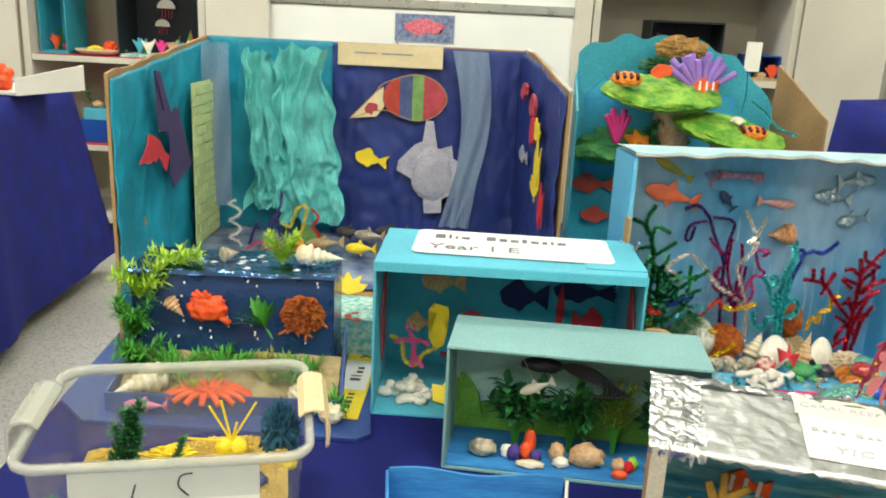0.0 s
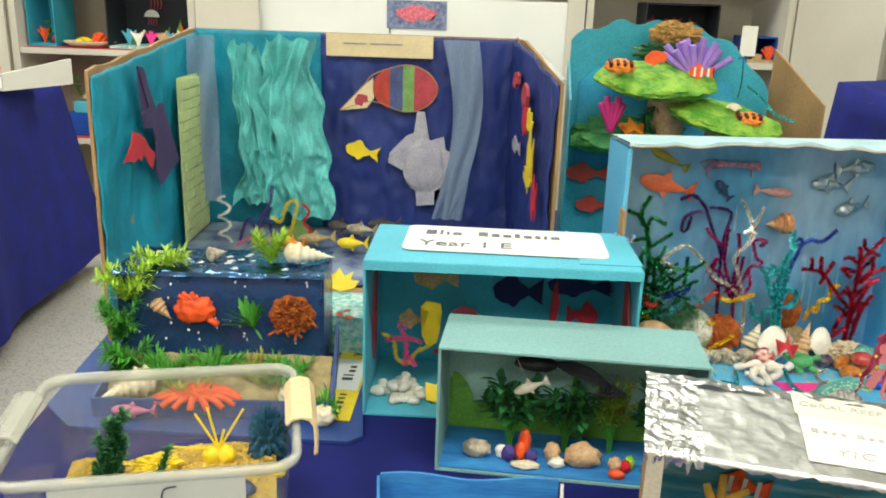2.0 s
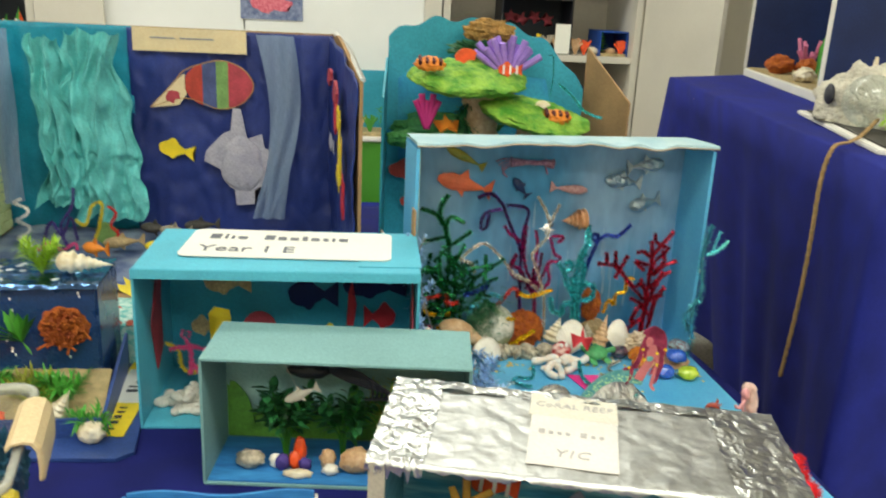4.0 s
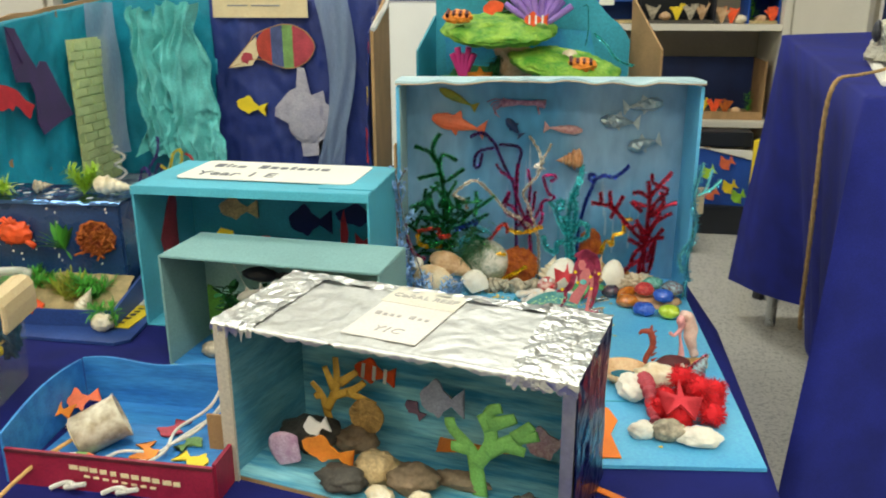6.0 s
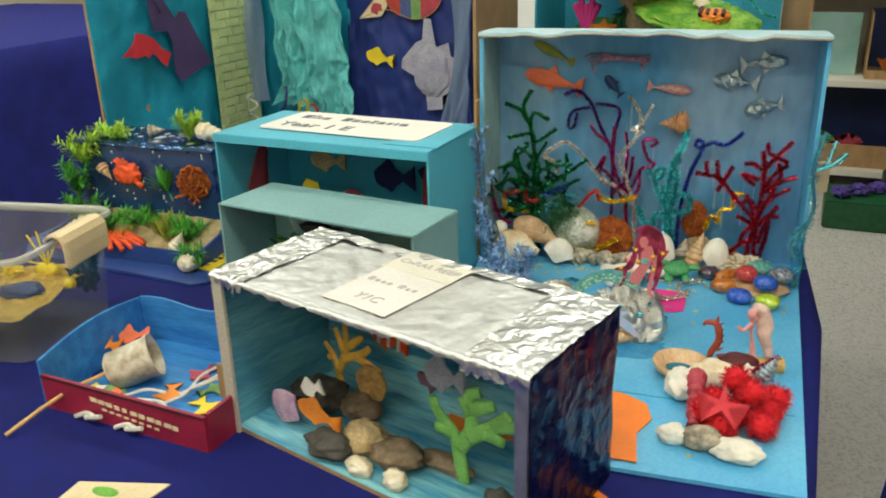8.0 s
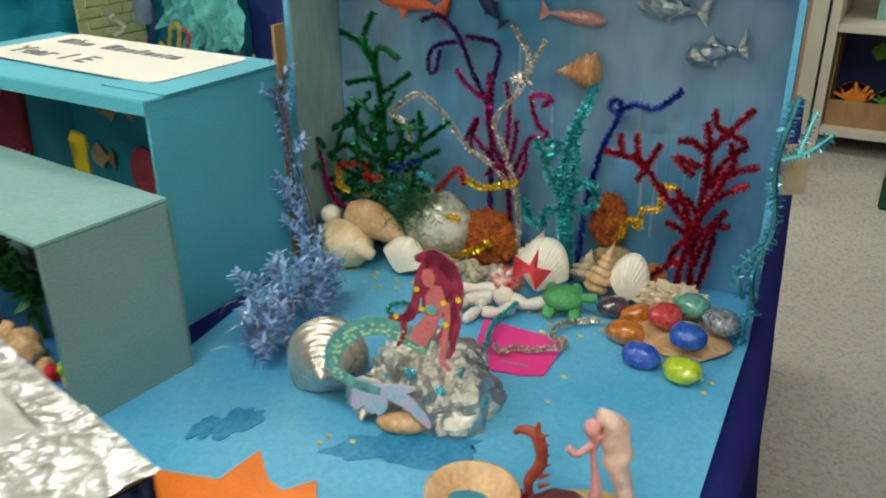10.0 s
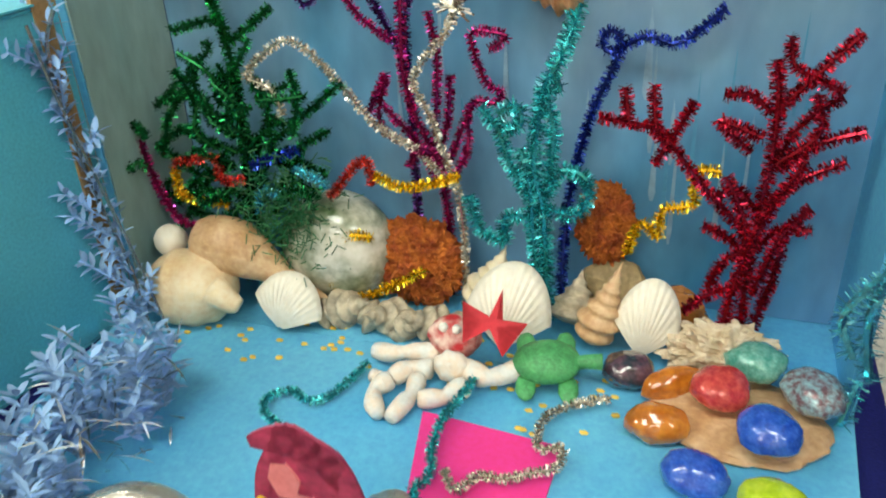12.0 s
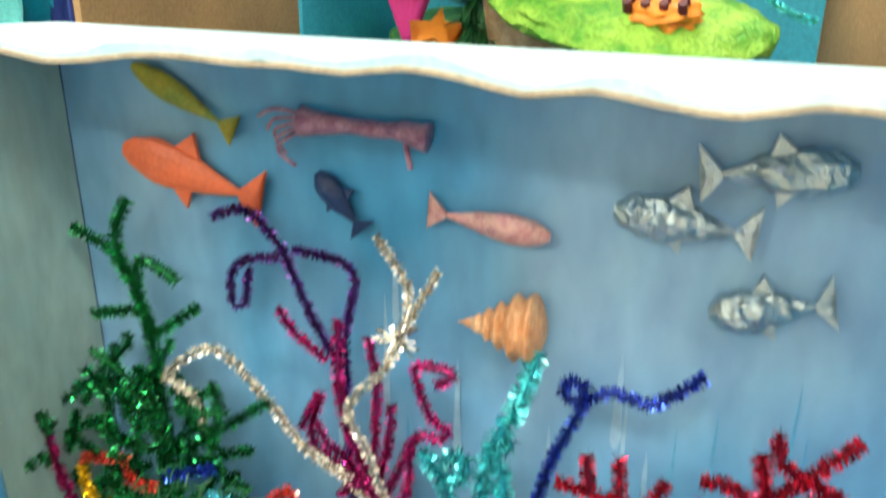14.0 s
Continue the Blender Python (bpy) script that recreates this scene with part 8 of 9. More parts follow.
for x0, x1 in ((TW - 0.004, TW + 0.016), (-0.016, 0.004)):
    hb = bmesh.new()
    sg, xr = (1, TW) if x0 > 0 else (-1, 0)
    prof = [(-0.010, 0.001), (-0.004, 0.0065), (0.006, 0.0085), (0.015, 0.006), (0.020, -0.002), (0.021, -0.016), (0.020, -0.034)]
    inner = [(a * 0.9 - 0.0005, b - 0.0025) for a, b in prof]
    ends = []
    for y, k in ((0.066, 0.9), (0.070, 1.0), (0.150, 1.0), (0.154, 0.9)):
        ends.append([hb.verts.new((xr + sg * a * k, y, TH + b * k)) for a, b in prof] + [hb.verts.new((xr + sg * a * k, y, TH + b * k)) for a, b in inner[::-1]])
    for e0, e1 in zip(ends, ends[1:]):
        for q in range(len(e0)):
            hb.faces.new((e0[q], e0[(q + 1) % len(e0)], e1[(q + 1) % len(e0)], e1[q]))
    hb.faces.new(ends[0])
    hb.faces.new(ends[-1][::-1])
    part("handle", hb, M["tan" if x0 > 0 else "rim"], tub, "tan plastic clip handle" if x0 > 0 else "cloudy plastic handle")
lab = part("label", box(0.045, 0.205, -0.0005, 0.0005, 0.0, 0.085), M["white"], tub, "white paper label with black pen strokes", place=pose(0, 0.0052, 0.044, -4))
pen = bmesh.new()
tube([(0.10, 0, 0.068), (0.096, 0, 0.05), (0.10, 0, 0.045)], 0.0009, 5, pen, 4)
tube([(0.148, 0, 0.076), (0.138, 0, 0.074), (0.136, 0, 0.064), (0.144, 0, 0.055)], 0.0009, 5, pen, 4)
part("pen_strokes", pen, M["ink"], tub, "black pen strokes", place=pose(0, 0.0042, 0.044, -4))
sand = bmesh.new()
nx, ny = 44, 34
vs = []
for j in range(ny + 1):
    line = []
    for i in range(nx + 1):
        x, y = 0.02 + (TW - 0.04) * i / nx, 0.018 + (TD - 0.036) * j / ny
        line.append(sand.verts.new((x, y, 0.046 + 0.014 * (i / nx) + 0.012 * noise.noise(Vector((x * 20, y * 20, 0))) + 0.002 * noise.noise(Vector((x * 160, y * 160, 3))))))
    vs.append(line)
for j in range(ny):
    for i in range(nx):
        sand.faces.new((vs[j][i], vs[j][i + 1], vs[j + 1][i + 1], vs[j + 1][i]))
tagged(single("yellow_sand", sand, M["sand"], TUB, "coarse yellow sand in the tub", "sand", smooth=True), kind="stuff")
gr = bmesh.new()
random.seed(4)
for k in range(1500):
    x, y = random.uniform(0.03, TW - 0.025), random.uniform(0.05, TD - 0.02)
    z = 0.047 + 0.014 * ((x - 0.02) / (TW - 0.04)) + 0.012 * noise.noise(Vector((x * 20, y * 20, 0)))
    a = random.uniform(0, 3.14)
    d, s = Vector((math.cos(a), math.sin(a), random.uniform(-0.3, 0.5))) * 0.0028, Vector((-math.sin(a), math.cos(a), 0)) * 0.0011
    p = Vector((x, y, z + 0.0005))
    t4 = [gr.verts.new(q) for q in (p - d, p + s, p + d, p - s, p + Vector((0, 0, 0.0016)))]
    for i in range(4):
        gr.faces.new((t4[i], t4[(i + 1) % 4], t4[4]))
tagged(single("rice_grains", gr, M["grain"], TUB, "dyed yellow rice grains in the tub", "rice"), kind="stuff")


def frond(m, h, spread, n, mat_name, label, seed, ll=0.012, lw=0.004):
    random.seed(seed)
    bm = bmesh.new()
    for k in range(n):
        a = random.uniform(-1, 1) * spread
        pts = [(0.004 * k - 0.002 * n, 0, 0), (0.004 * k + a * 0.4, 0.004, h * 0.5), (a * 1.4, 0.002, h * random.uniform(0.7, 1.0))]
        tube(pts, 0.0012, 5, bm, 4)
        sprig(bm, pts, ll, lw, 0.0042, 5, 0.7)
    return single("plastic_plant", bm, M[mat_name], m, label, "plant")


frond(TUB @ pose(0.058, 0.130, 0.044), 0.085, 0.022, 6, "leafdark", "bushy dark green plastic weed in the tub", 2, 0.010, 0.005)
frond(TUB @ pose(0.100, 0.115, 0.044, 0, 32, 0), 0.065, 0.004, 2, "leafdark", "leaning green plastic weed in the tub", 3, 0.007, 0.003)
frond(TUB @ pose(0.016, 0.055, 0.02), 0.055, 0.004, 1, "leafdark", "thin dark weed against the tub wall", 5, 0.008, 0.004)
M["bluehill"] = mat("deep_blue_plastic_weed", "24546e", 0.45, 0, 0.2, 60, spread=0.1)
single("plastic_plant", blob(0.018, 0.014, 0.034, 0.5, 5, 2, 5), M["bluehill"], TUB @ pose(0.222, 0.155, 0.075), "dark blue bushy plastic weed", "plant")
am = thing("yellow_anemone", TUB @ pose(0.172, 0.150, 0.058), "yellow clay anemone with toothpick arms", "craft coral")
for k in (-1, 1):
    part("bulb", blob(0.010, 0.009, 0.010, 0.2, 2, k, 3, at=(0.007 * k, 0, 0.007)), M["yellow"], am, smooth=True)
for sx, sy, sz in ((-0.045, 0, 0.020), (-0.022, 0, 0.056), (-0.010, 0.004, 0.060), (0.006, 0, 0.036), (0.026, 0, 0.058)):
    part("arm", tube([(0, 0, 0.014), (sx, sy, sz)], 0.0013, 6, None, 1), M["yellow"], am)
single("yellow_clay", blob(0.022, 0.01, 0.008, 0.6, 4, 3, 4), M["yellow"], TUB @ pose(0.110, 0.150, 0.060), "small lump of yellow clay", "clay")
single("yellow_clay", blob(0.008, 0.008, 0.007, 0.2, 4, 3, 3), M["yellow"], TUB @ pose(0.232, 0.110, 0.066), "small yellow clay ball", "clay")
single("red_flower", blob(0.016, 0.010, 0.008, 0.6, 4, 9, 4), M["red"], TUB @ pose(0.128, 0.082, 0.058), "red clay crab shape on the sand", "clay")
single("toy_ray", blob(0.030, 0.020, 0.008, 0.2, 2, 9, 4), M["bluefish"], TUB @ pose(0.180, 0.085, 0.064), "dark blue toy ray on the sand", "toy", smooth=True)

# ---- navy painted box on its tray ----
DARK = pose(-0.262, 1.305, TABLE, 0, 0, 2.5)
dark = thing("painted_box", DARK, "glossy navy box covered in plastic plants and shells", "box diorama")
M["navyboard"] = mat("navy_painted_board", "2f4a8a", 0.45, 0, 0.15, 10, 300, 0.15)
part("base_board", slab([(-0.070, -0.060), (-0.080, 0.205), (0.318, 0.215), (0.345, -0.125), (0.327, -0.140), (-0.02, -0.115)], 0.0005, 0.005), M["navyboard"], dark)
part("body", box(0.006, 0.282, 0.006, 0.112, 0.0055, 0.166, 0.003), M["navygloss"], dark, "glossy laminated navy block")
part("top_sheet", foil_sheet(0.004, 0.284, 0.004, 0.114, 0.1675, 0.003, 5, 0.0024, 80, 32, 0.001), M["bluefilm"], dark, "wrinkled clear film on navy", True)
part("tray_side", panel((0.290, 0.105), (0.302, -0.085), 0.0055, 0.060, 0.004, 1, 8, 0, lambda u: -0.030 * u), M["navyboard"], dark, "navy painted low side")
part("tray_front", panel((0.302, -0.087), (0.0, -0.087), 0.0055, 0.030, 0.004), M["navyboard"], dark, "navy painted low front")
part("tray_side", panel((0.0, -0.085), (0.0, 0.105), 0.0055, 0.030, 0.004, 1, 8, 0, lambda u: 0.030 * u), M["navyboard"], dark, "navy painted low side")
for k in range(34):
    part("silver_fleck", blob(0.0016, 0.0008, 0.0022, 0.6, 3, k, 1), M["g_white"], dark, "small silver star fleck", place=pose(random.uniform(0.02, 0.27), 0.0052, random.uniform(0.07, 0.16)))
for k in range(22):
    part("silver_star", star(random.uniform(0.004, 0.007), 0.4, 5, 0.0006), M["g_white"], dark, "silver foil star", place=pose(random.uniform(0.03, 0.27), random.uniform(0.02, 0.10), 0.1705, 90, 0, random.uniform(0, 90)))
hill = bmesh.new()
vs = []
for j in range(21):
    line = []
    for i in range(51):
        x, y = 0.004 + 0.290 * i / 50, -0.083 + 0.088 * j / 20
        line.append(hill.verts.new((x, y, 0.010 + 0.042 * (j / 20) ** 1.5 + 0.006 * noise.noise(Vector((x * 30, y * 30, 0))) + 0.0016 * noise.noise(Vector((x * 200, y * 200, 0))))))
    vs.append(line)
for j in range(20):
    for i in range(50):
        hill.faces.new((vs[j][i], vs[j][i + 1], vs[j + 1][i + 1], vs[j + 1][i]))
tagged(single("sand_bank", hill, M["palesand"], DARK, "bank of beige sand in front of the box", "sand", smooth=True), kind="stuff")
# glued on the front
fr = [("body", blob(0.026, 0.008, 0.019, 0.35, 2.6, 4, 4))]
for k in range(5):
    fr.append(("fin", tube([(0.0, 0, 0.01), (-0.02 + 0.006 * k, -0.004, 0.022 + 0.004 * (k % 2))], 0.003, 6, None, 2)))
fr.append(("tail", tube([(0.015, 0, -0.01), (0.03, -0.002, -0.02)], 0.005, 6, None, 2)))
pieces("toy_frogfish", fr, M["hotorange"], DARK @ pose(0.112, -0.002, 0.118), "bright orange-red plastic fish glued on navy", "toy")
lf = bmesh.new()
for k in range(9):
    leaf(lf, (0.0, 0, -0.02), (math.sin(-0.9 + k * 0.2), -0.12, math.cos(-0.9 + k * 0.2)), 0.046, 0.012)
leaf(lf, (0.0, 0, -0.02), (0.3, -0.1, -1), 0.02, 0.004)
single("plastic_leaf", lf, M["leafgreen"], DARK @ pose(0.182, 0.0, 0.112, 0, -20, 0), "dark green plastic leaf glued on navy", "plant")
cf = blob(0.029, 0.007, 0.027, 0.2, 3, 4, 4)
random.seed(9)
for k in range(150):
    a, r = random.uniform(0, 6.28), 0.027 * math.sqrt(random.random())
    c = Vector((r * math.cos(a), -0.004, r * math.sin(a)))
    tube([c, c + Vector((random.gauss(0, 0.006), -random.uniform(0.002, 0.012), random.gauss(0, 0.006)))], 0.0018, 5, cf, 1)
single("moss_ball", cf, M["rust"], DARK @ pose(0.240, 0.004, 0.112), "rust-orange moss ball glued on navy", "plant")
single("sea_shell", whorled(0.034, 0.010, 4), M["shelltan"], DARK @ pose(0.066, -0.004, 0.122, 0, 50, 0), "small brown shell glued on navy", "shell", smooth=True)


def fern(m, h, spread, n, mat_name, label, seed, ll=0.016, lw=0.003):
    random.seed(seed)
    bm = bmesh.new()
    for k in range(n):
        a = random.uniform(0, 6.28)
        e = Vector((spread * math.cos(a), spread * math.sin(a) * 0.7, h * random.uniform(0.5, 1)))
        pts = [(0, 0, 0), e * 0.5 + Vector((0, 0, h * 0.15)), e]
        tube(pts, 0.0008, 4, bm, 3)
        sprig(bm, pts, ll, lw, 0.004, 4, 0.8)
    return single("plastic_plant", bm, M[mat_name], m, label, "plant", "small ferns")


for m, h, s, n, c, lab2, sd in ((pose(0.022, -0.006, 0.130), 0.045, 0.035, 10, "leaflime", "lime green plastic fern", 1), (pose(0.060, 0.03, 0.168), 0.022, 0.035, 7, "leaflime", "lime green plastic fern", 2), (pose(0.204, 0.05, 0.168), 0.045, 0.022, 8, "leaflime", "lime green plastic fern", 3),
                                (pose(0.016, -0.014, 0.075), 0.06, 0.026, 10, "leafgreen", "green plastic fern", 4), (pose(0.022, -0.022, 0.030), 0.055, 0.030, 11, "leafgreen", "green plastic fern", 5), (pose(0.085, -0.030, 0.028), 0.030, 0.040, 9, "leafgreen", "low green plastic fern", 6),
                                (pose(0.140, -0.020, 0.036), 0.028, 0.035, 8, "leafgreen", "low green plastic fern", 7), (pose(0.195, -0.035, 0.024), 0.032, 0.036, 9, "leafolive", "yellow-green plastic fern", 8), (pose(0.250, -0.030, 0.026), 0.035, 0.038, 12, "leafgreen", "green plastic fern", 9),
                                (pose(0.115, -0.060, 0.016), 0.026, 0.030, 8, "leafolive", "yellow plastic fern", 10), (pose(0.285, -0.082, 0.014), 0.02, 0.026, 7, "leafgreen", "green plastic fern", 12)):
    fern(DARK @ m, h, s, n, c, lab2 + " on the navy box", sd)
single("sea_shell", whorled(0.070, 0.014, 5, 20, 0.35), M["shellcream"], DARK @ pose(0.248, 0.05, 0.184, 0, 8, 10), "spiky cream murex shell on the box", "shell", smooth=True)
single("sea_shell", whorled(0.075, 0.020, 5, 20, 0.35), M["shellcream"], DARK @ pose(0.045, -0.055, 0.034, 0, 10, 215), "spiky cream murex shell on the sand", "shell", smooth=True)
single("sea_shell", whorled(0.044, 0.014, 5, 20, 0.3), M["shellcream"], DARK @ pose(0.010, 0.130, 0.018, 0, 0, 160), "spiky cream shell behind the box", "shell", smooth=True)
single("sea_shell", whorled(0.050, 0.013, 5, 20, 0.35), M["shellcream"], DARK @ pose(0.302, 0.165, 0.021, 0, 0, -10), "spiky cream shell at the label's end", "shell", smooth=True)
single("sea_shell", blob(0.016, 0.013, 0.013, 0.25, 2.5, 4, 4), M["shellcream"], DARK @ pose(0.292, -0.100, 0.018), "rounded cream snail shell", "shell", smooth=True)
single("sea_shell", whorled(0.046, 0.012, 5, 20, 0.3), M["shellcream"], DARK @ pose(0.245, -0.062, 0.03, 0, -60, 0), "small cream spiral shell", "shell", smooth=True)
single("toy_sea_animal", whorled(0.03, 0.010, 3), M["shellgrey"], DARK @ pose(0.125, 0.06, 0.178, 0, 0, 40), "small grey and white shell on top", "shell", smooth=True)
M["dolphin"] = mat("rose_pink_rubber", "d0789a", 0.4, 0, 0.1, 60)
single("toy_dolphin", toy_fish(0.060, 0.018, 0.014, 0.8), M["dolphin"], DARK @ pose(0.055, -0.100, 0.020), "rose pink toy dolphin", "toy", smooth=True)
bm = bmesh.new()
random.seed(17)
for k in range(16):
    a = k * 0.39
    tube([(0, 0, 0.004), (0.03 * math.cos(a), 0.02 * math.sin(a), 0.016), (0.055 * math.cos(a), 0.03 * math.sin(a), 0.006)], 0.0045, 6, bm, 4)
single("plastic_flower", bm, M["hotorange"], DARK @ pose(0.130, -0.075, 0.018), "orange-red plastic sea flower", "plant", smooth=True)
lb = thing("yellow_label", DARK @ pose(0.312, 0.045, 0.0056, 0, 0, 85.5), "yellow handwritten name strip", "label")
sheet = part("sheet", slab([(-0.135, -0.024), (0.132, -0.022), (0.132, 0.024), (-0.132, 0.022)], 0, 0.0012), M["yellow"], lb)
part("pale_patch", slab([(-0.05, -0.02), (0.05, -0.02), (0.05, 0.021), (-0.05, 0.021)], 0.0013, 0.0016), M["white"], lb, "paler patch across the name strip")
bars(sheet, M["ink"], [(-0.12, -0.008, 0.003, 0.018), (-0.106, -0.008, 0.007, 0.009), (-0.092, -0.008, 0.007, 0.009), (-0.078, -0.008, 0.004, 0.009), (-0.066, -0.008, 0.003, 0.009), (-0.02, -0.008, 0.007, 0.015), (-0.006, -0.008, 0.003, 0.015), (0.006, -0.008, 0.007, 0.009), (0.020, -0.008, 0.007, 0.009)], pose(0, 0, 0.0017))
words("writing", "year1", 0.030, M["ink"], sheet, pose(0.096, 0.0, 0.0016), "black pen word")


# ---- what stands in and around the cupboards ----
SY = WALLY + 0.06
po = thing("reef_poster", pose(0, 0, 0), "small printed photograph of a pink reef", "poster")
M["photo_dark"] = mat("printed_grey_blue", "8f98b4", 0.4, 0, 0.35, 60, 200, 0.02, other="5d6a90")
M["photo_pink"] = mat("printed_coral_pink", "d0566e", 0.4, 0, 0.3, 90, 300, 0.02, other="e88a96")
part("sheet", box(-0.13, 0.12, WALLY - 0.004, WALLY - 0.002, 1.115, 1.228), M["photo_dark"], po)
part("print", cutout(ellipse(0, 0, 0.085, 0.032, 22, 0, 0.5), 0.001), M["photo_pink"], po, "pink coral in the picture", place=pose(-0.005, WALLY - 0.005, 1.178))
M["backblue"] = mat("midnight_blue_card", "1a2c5c", 0.5, 0, 0.2, 8, 300, 0.1)
M["blackcard"] = mat("black_card", "20242c", 0.5, 0, 0.2, 8, 300, 0.1)
M["royal"] = mat("royal_blue_card", "1f4fa8", 0.45, 0, 0.12, 8, 300, 0.1)
M["redpaper"] = mat("red_shelf_paper", "b83a3a", 0.6, 0, 0.1, 10)
M["greenbox"] = mat("grass_green_plastic", "4f9a30", 0.4, 0, 0.06, 10)


def shelf_box(x0, x1, z, h, d, outer, inner, label, seed, floor="palesand", yy=SY):
    """A small open model box on a shelf, with a few creatures in it."""
    t = thing("shelf_diorama", pose(x0, yy, z), label, "box diorama", "shelf models")
    w = x1 - x0
    part("back", box(0, w, d - 0.005, d, 0.0, h), M[inner], t)
    part("side", box(0, 0.005, 0, d - 0.006, 0.0, h), M[outer], t)
    part("side", box(w - 0.005, w, 0, d - 0.006, 0.0, h), M[outer], t)
    part("bottom", box(0.006, w - 0.006, 0, d - 0.006, 0.0, 0.012), M[floor], t)
    if h < 0.24:
        part("top", box(0, w, 0, d, h + 0.0005, h + 0.006), M[outer], t)
    return t


def reef_bits(x0, x1, y, z, n, seed, cols):
    random.seed(seed)
    for k in range(n):
        x = x0 + (x1 - x0) * (k + 0.5) / n
        kind = random.choice("sccp")
        col = cols[k % len(cols)]
        if kind == "s":
            single("shelf_stone", blob(0.024, 0.02, 0.018, 0.3, 2, k, 3), M[col], pose(x, y + random.uniform(-0.02, 0.03), z + 0.016), "small stone in a shelf model", "stone", "shelf stones", True)
        elif kind == "c":
            bm = []
            for q in (2, 0, 1, 3, 4, 5):
                a = -1 + 2 * q / 5
                bm.append(tube([(0, 0, 0), (0.012 * a, 0, 0.03), (0.03 * a, 0.004, 0.05 + 0.02 * random.random())], 0.005, 6, None, 3))
            single("clay_coral", bm, M[col], pose(x, y + random.uniform(-0.01, 0.03), z), "small branching clay coral on a shelf", "coral", "shelf corals", True)
        else:
            bm = bmesh.new()
            sprig(bm, [(0, 0, 0), (0.004, 0, 0.04), (-0.004, 0, 0.09)], 0.03, 0.010, 0.012, 4, 0.7)
            single("shelf_weed", bm, M["leafgreen"], pose(x, y + random.uniform(-0.01, 0.03), z), "small green plastic weed on a shelf", "plant", "shelf weeds")


# left cupboard
single("shelf_paper", box(-1.69, -0.985, WALLY + 0.006, YF - 0.05, 0.9855, 0.9875), M["redpaper"], pose(0, 0, 0), "red paper lining the shelf", "paper")
single("shelf_paper", box(-1.69, -0.985, WALLY + 0.006, YF - 0.05, 0.6005, 0.6025), M["redpaper"], pose(0, 0, 0), "red paper lining the lower shelf", "paper")
shelf_box(-1.69, -1.57, 0.988, 0.40, 0.2, "backteal", "backteal", "tall teal model box on the shelf", 1, "backteal")
reef_bits(-1.67, -1.58, SY + 0.05, 1.0, 3, 3, ("hotorange", "shellcream", "stripe_pink"))
pl = thing("paper_plate", pose(-1.45, SY + 0.07, 0.988), "white paper plate with orange and green clay food shapes", "plate")
part("dish", lathe([(0.03, 0.0), (0.085, 0.003), (0.112, 0.022), (0.110, 0.025), (0.082, 0.008), (0.001, 0.006)], 28), M["shellcream"], pl, smooth=True)
part("filling", blob(0.082, 0.08, 0.012, 0.4, 3, 3, 4, at=(0, 0, 0.014)), M["leafgreen"], pl)
part("topping", blob(0.028, 0.03, 0.03, 0.4, 3, 8, 4, at=(0.05, -0.02, 0.03)), M["hotorange"], pl)
part("topping", blob(0.032, 0.02, 0.014, 0.4, 3, 5, 4, at=(-0.01, -0.04, 0.026)), M["yellow"], pl)
shelf_box(-1.345, -0.99, 0.988, 0.40, 0.22, "blackcard", "blackcard", "tall black model box with jellyfish", 2, "tealstar")
for jx, jz, s in ((-1.195, 1.20, 1.0), (-1.215, 1.12, 0.8)):
    jf = thing("paper_jellyfish", pose(jx, SY + 0.19, jz) @ Matrix.Scale(s, 4), "white paper jellyfish with pink threads", "cut-out", "jellyfish")
    part("bell", cutout([(0.042 * math.cos(a), 0.040 * math.sin(a)) for a in [math.pi * k / 12 for k in range(13)]], 0.004), M["whitestripe"], jf)
    for k in range(4):
        part("thread", tube([(-0.022 + 0.015 * k, 0, 0), (-0.018 + 0.015 * k, 0, -0.02), (-0.024 + 0.015 * k, 0, -0.045)], 0.002, 5, None, 3), M["stripe_pink"], jf)
random.seed(2)
for x, col, h in ((-1.10, "leafgreen", 0.12), (-1.145, "plantgreen", 0.09), (-1.06, "hotorange", 0.10), (-1.03, "leafgreen", 0.11), (-1.29, "leafolive", 0.07)):
    single("paper_weed", cutout([(0, 0), (0.012, 0), (0.022, h * 0.6), (0.016, h), (0.006, h * 0.6)], 0.003), M[col], pose(x, SY + 0.12, 1.0, 0, random.uniform(-12, 12), 0), "upright paper weed in the black box", "cut-out", "paper weeds")
reef_bits(-1.31, -1.0, SY + 0.06, 1.0, 6, 7, ("turq", "shellwhite", "pink", "shelltan"))
for x0, z0, w, h, col in ((-1.55, 0.603, 0.19, 0.10, "royal"), (-1.52, 0.704, 0.12, 0.05, "turq"), (-1.33, 0.603, 0.13, 0.035, "redpaper")):
    single("shelf_carton", box(x0, x0 + w, SY, SY + 0.16, z0, z0 + h, 0.002), M[col], pose(0, 0, 0), "small painted carton on the lower shelf", "box", "shelf cartons")
reef_bits(-1.53, -1.40, SY + 0.04, 0.755, 3, 9, ("rust", "shelltan", "stonetan"))
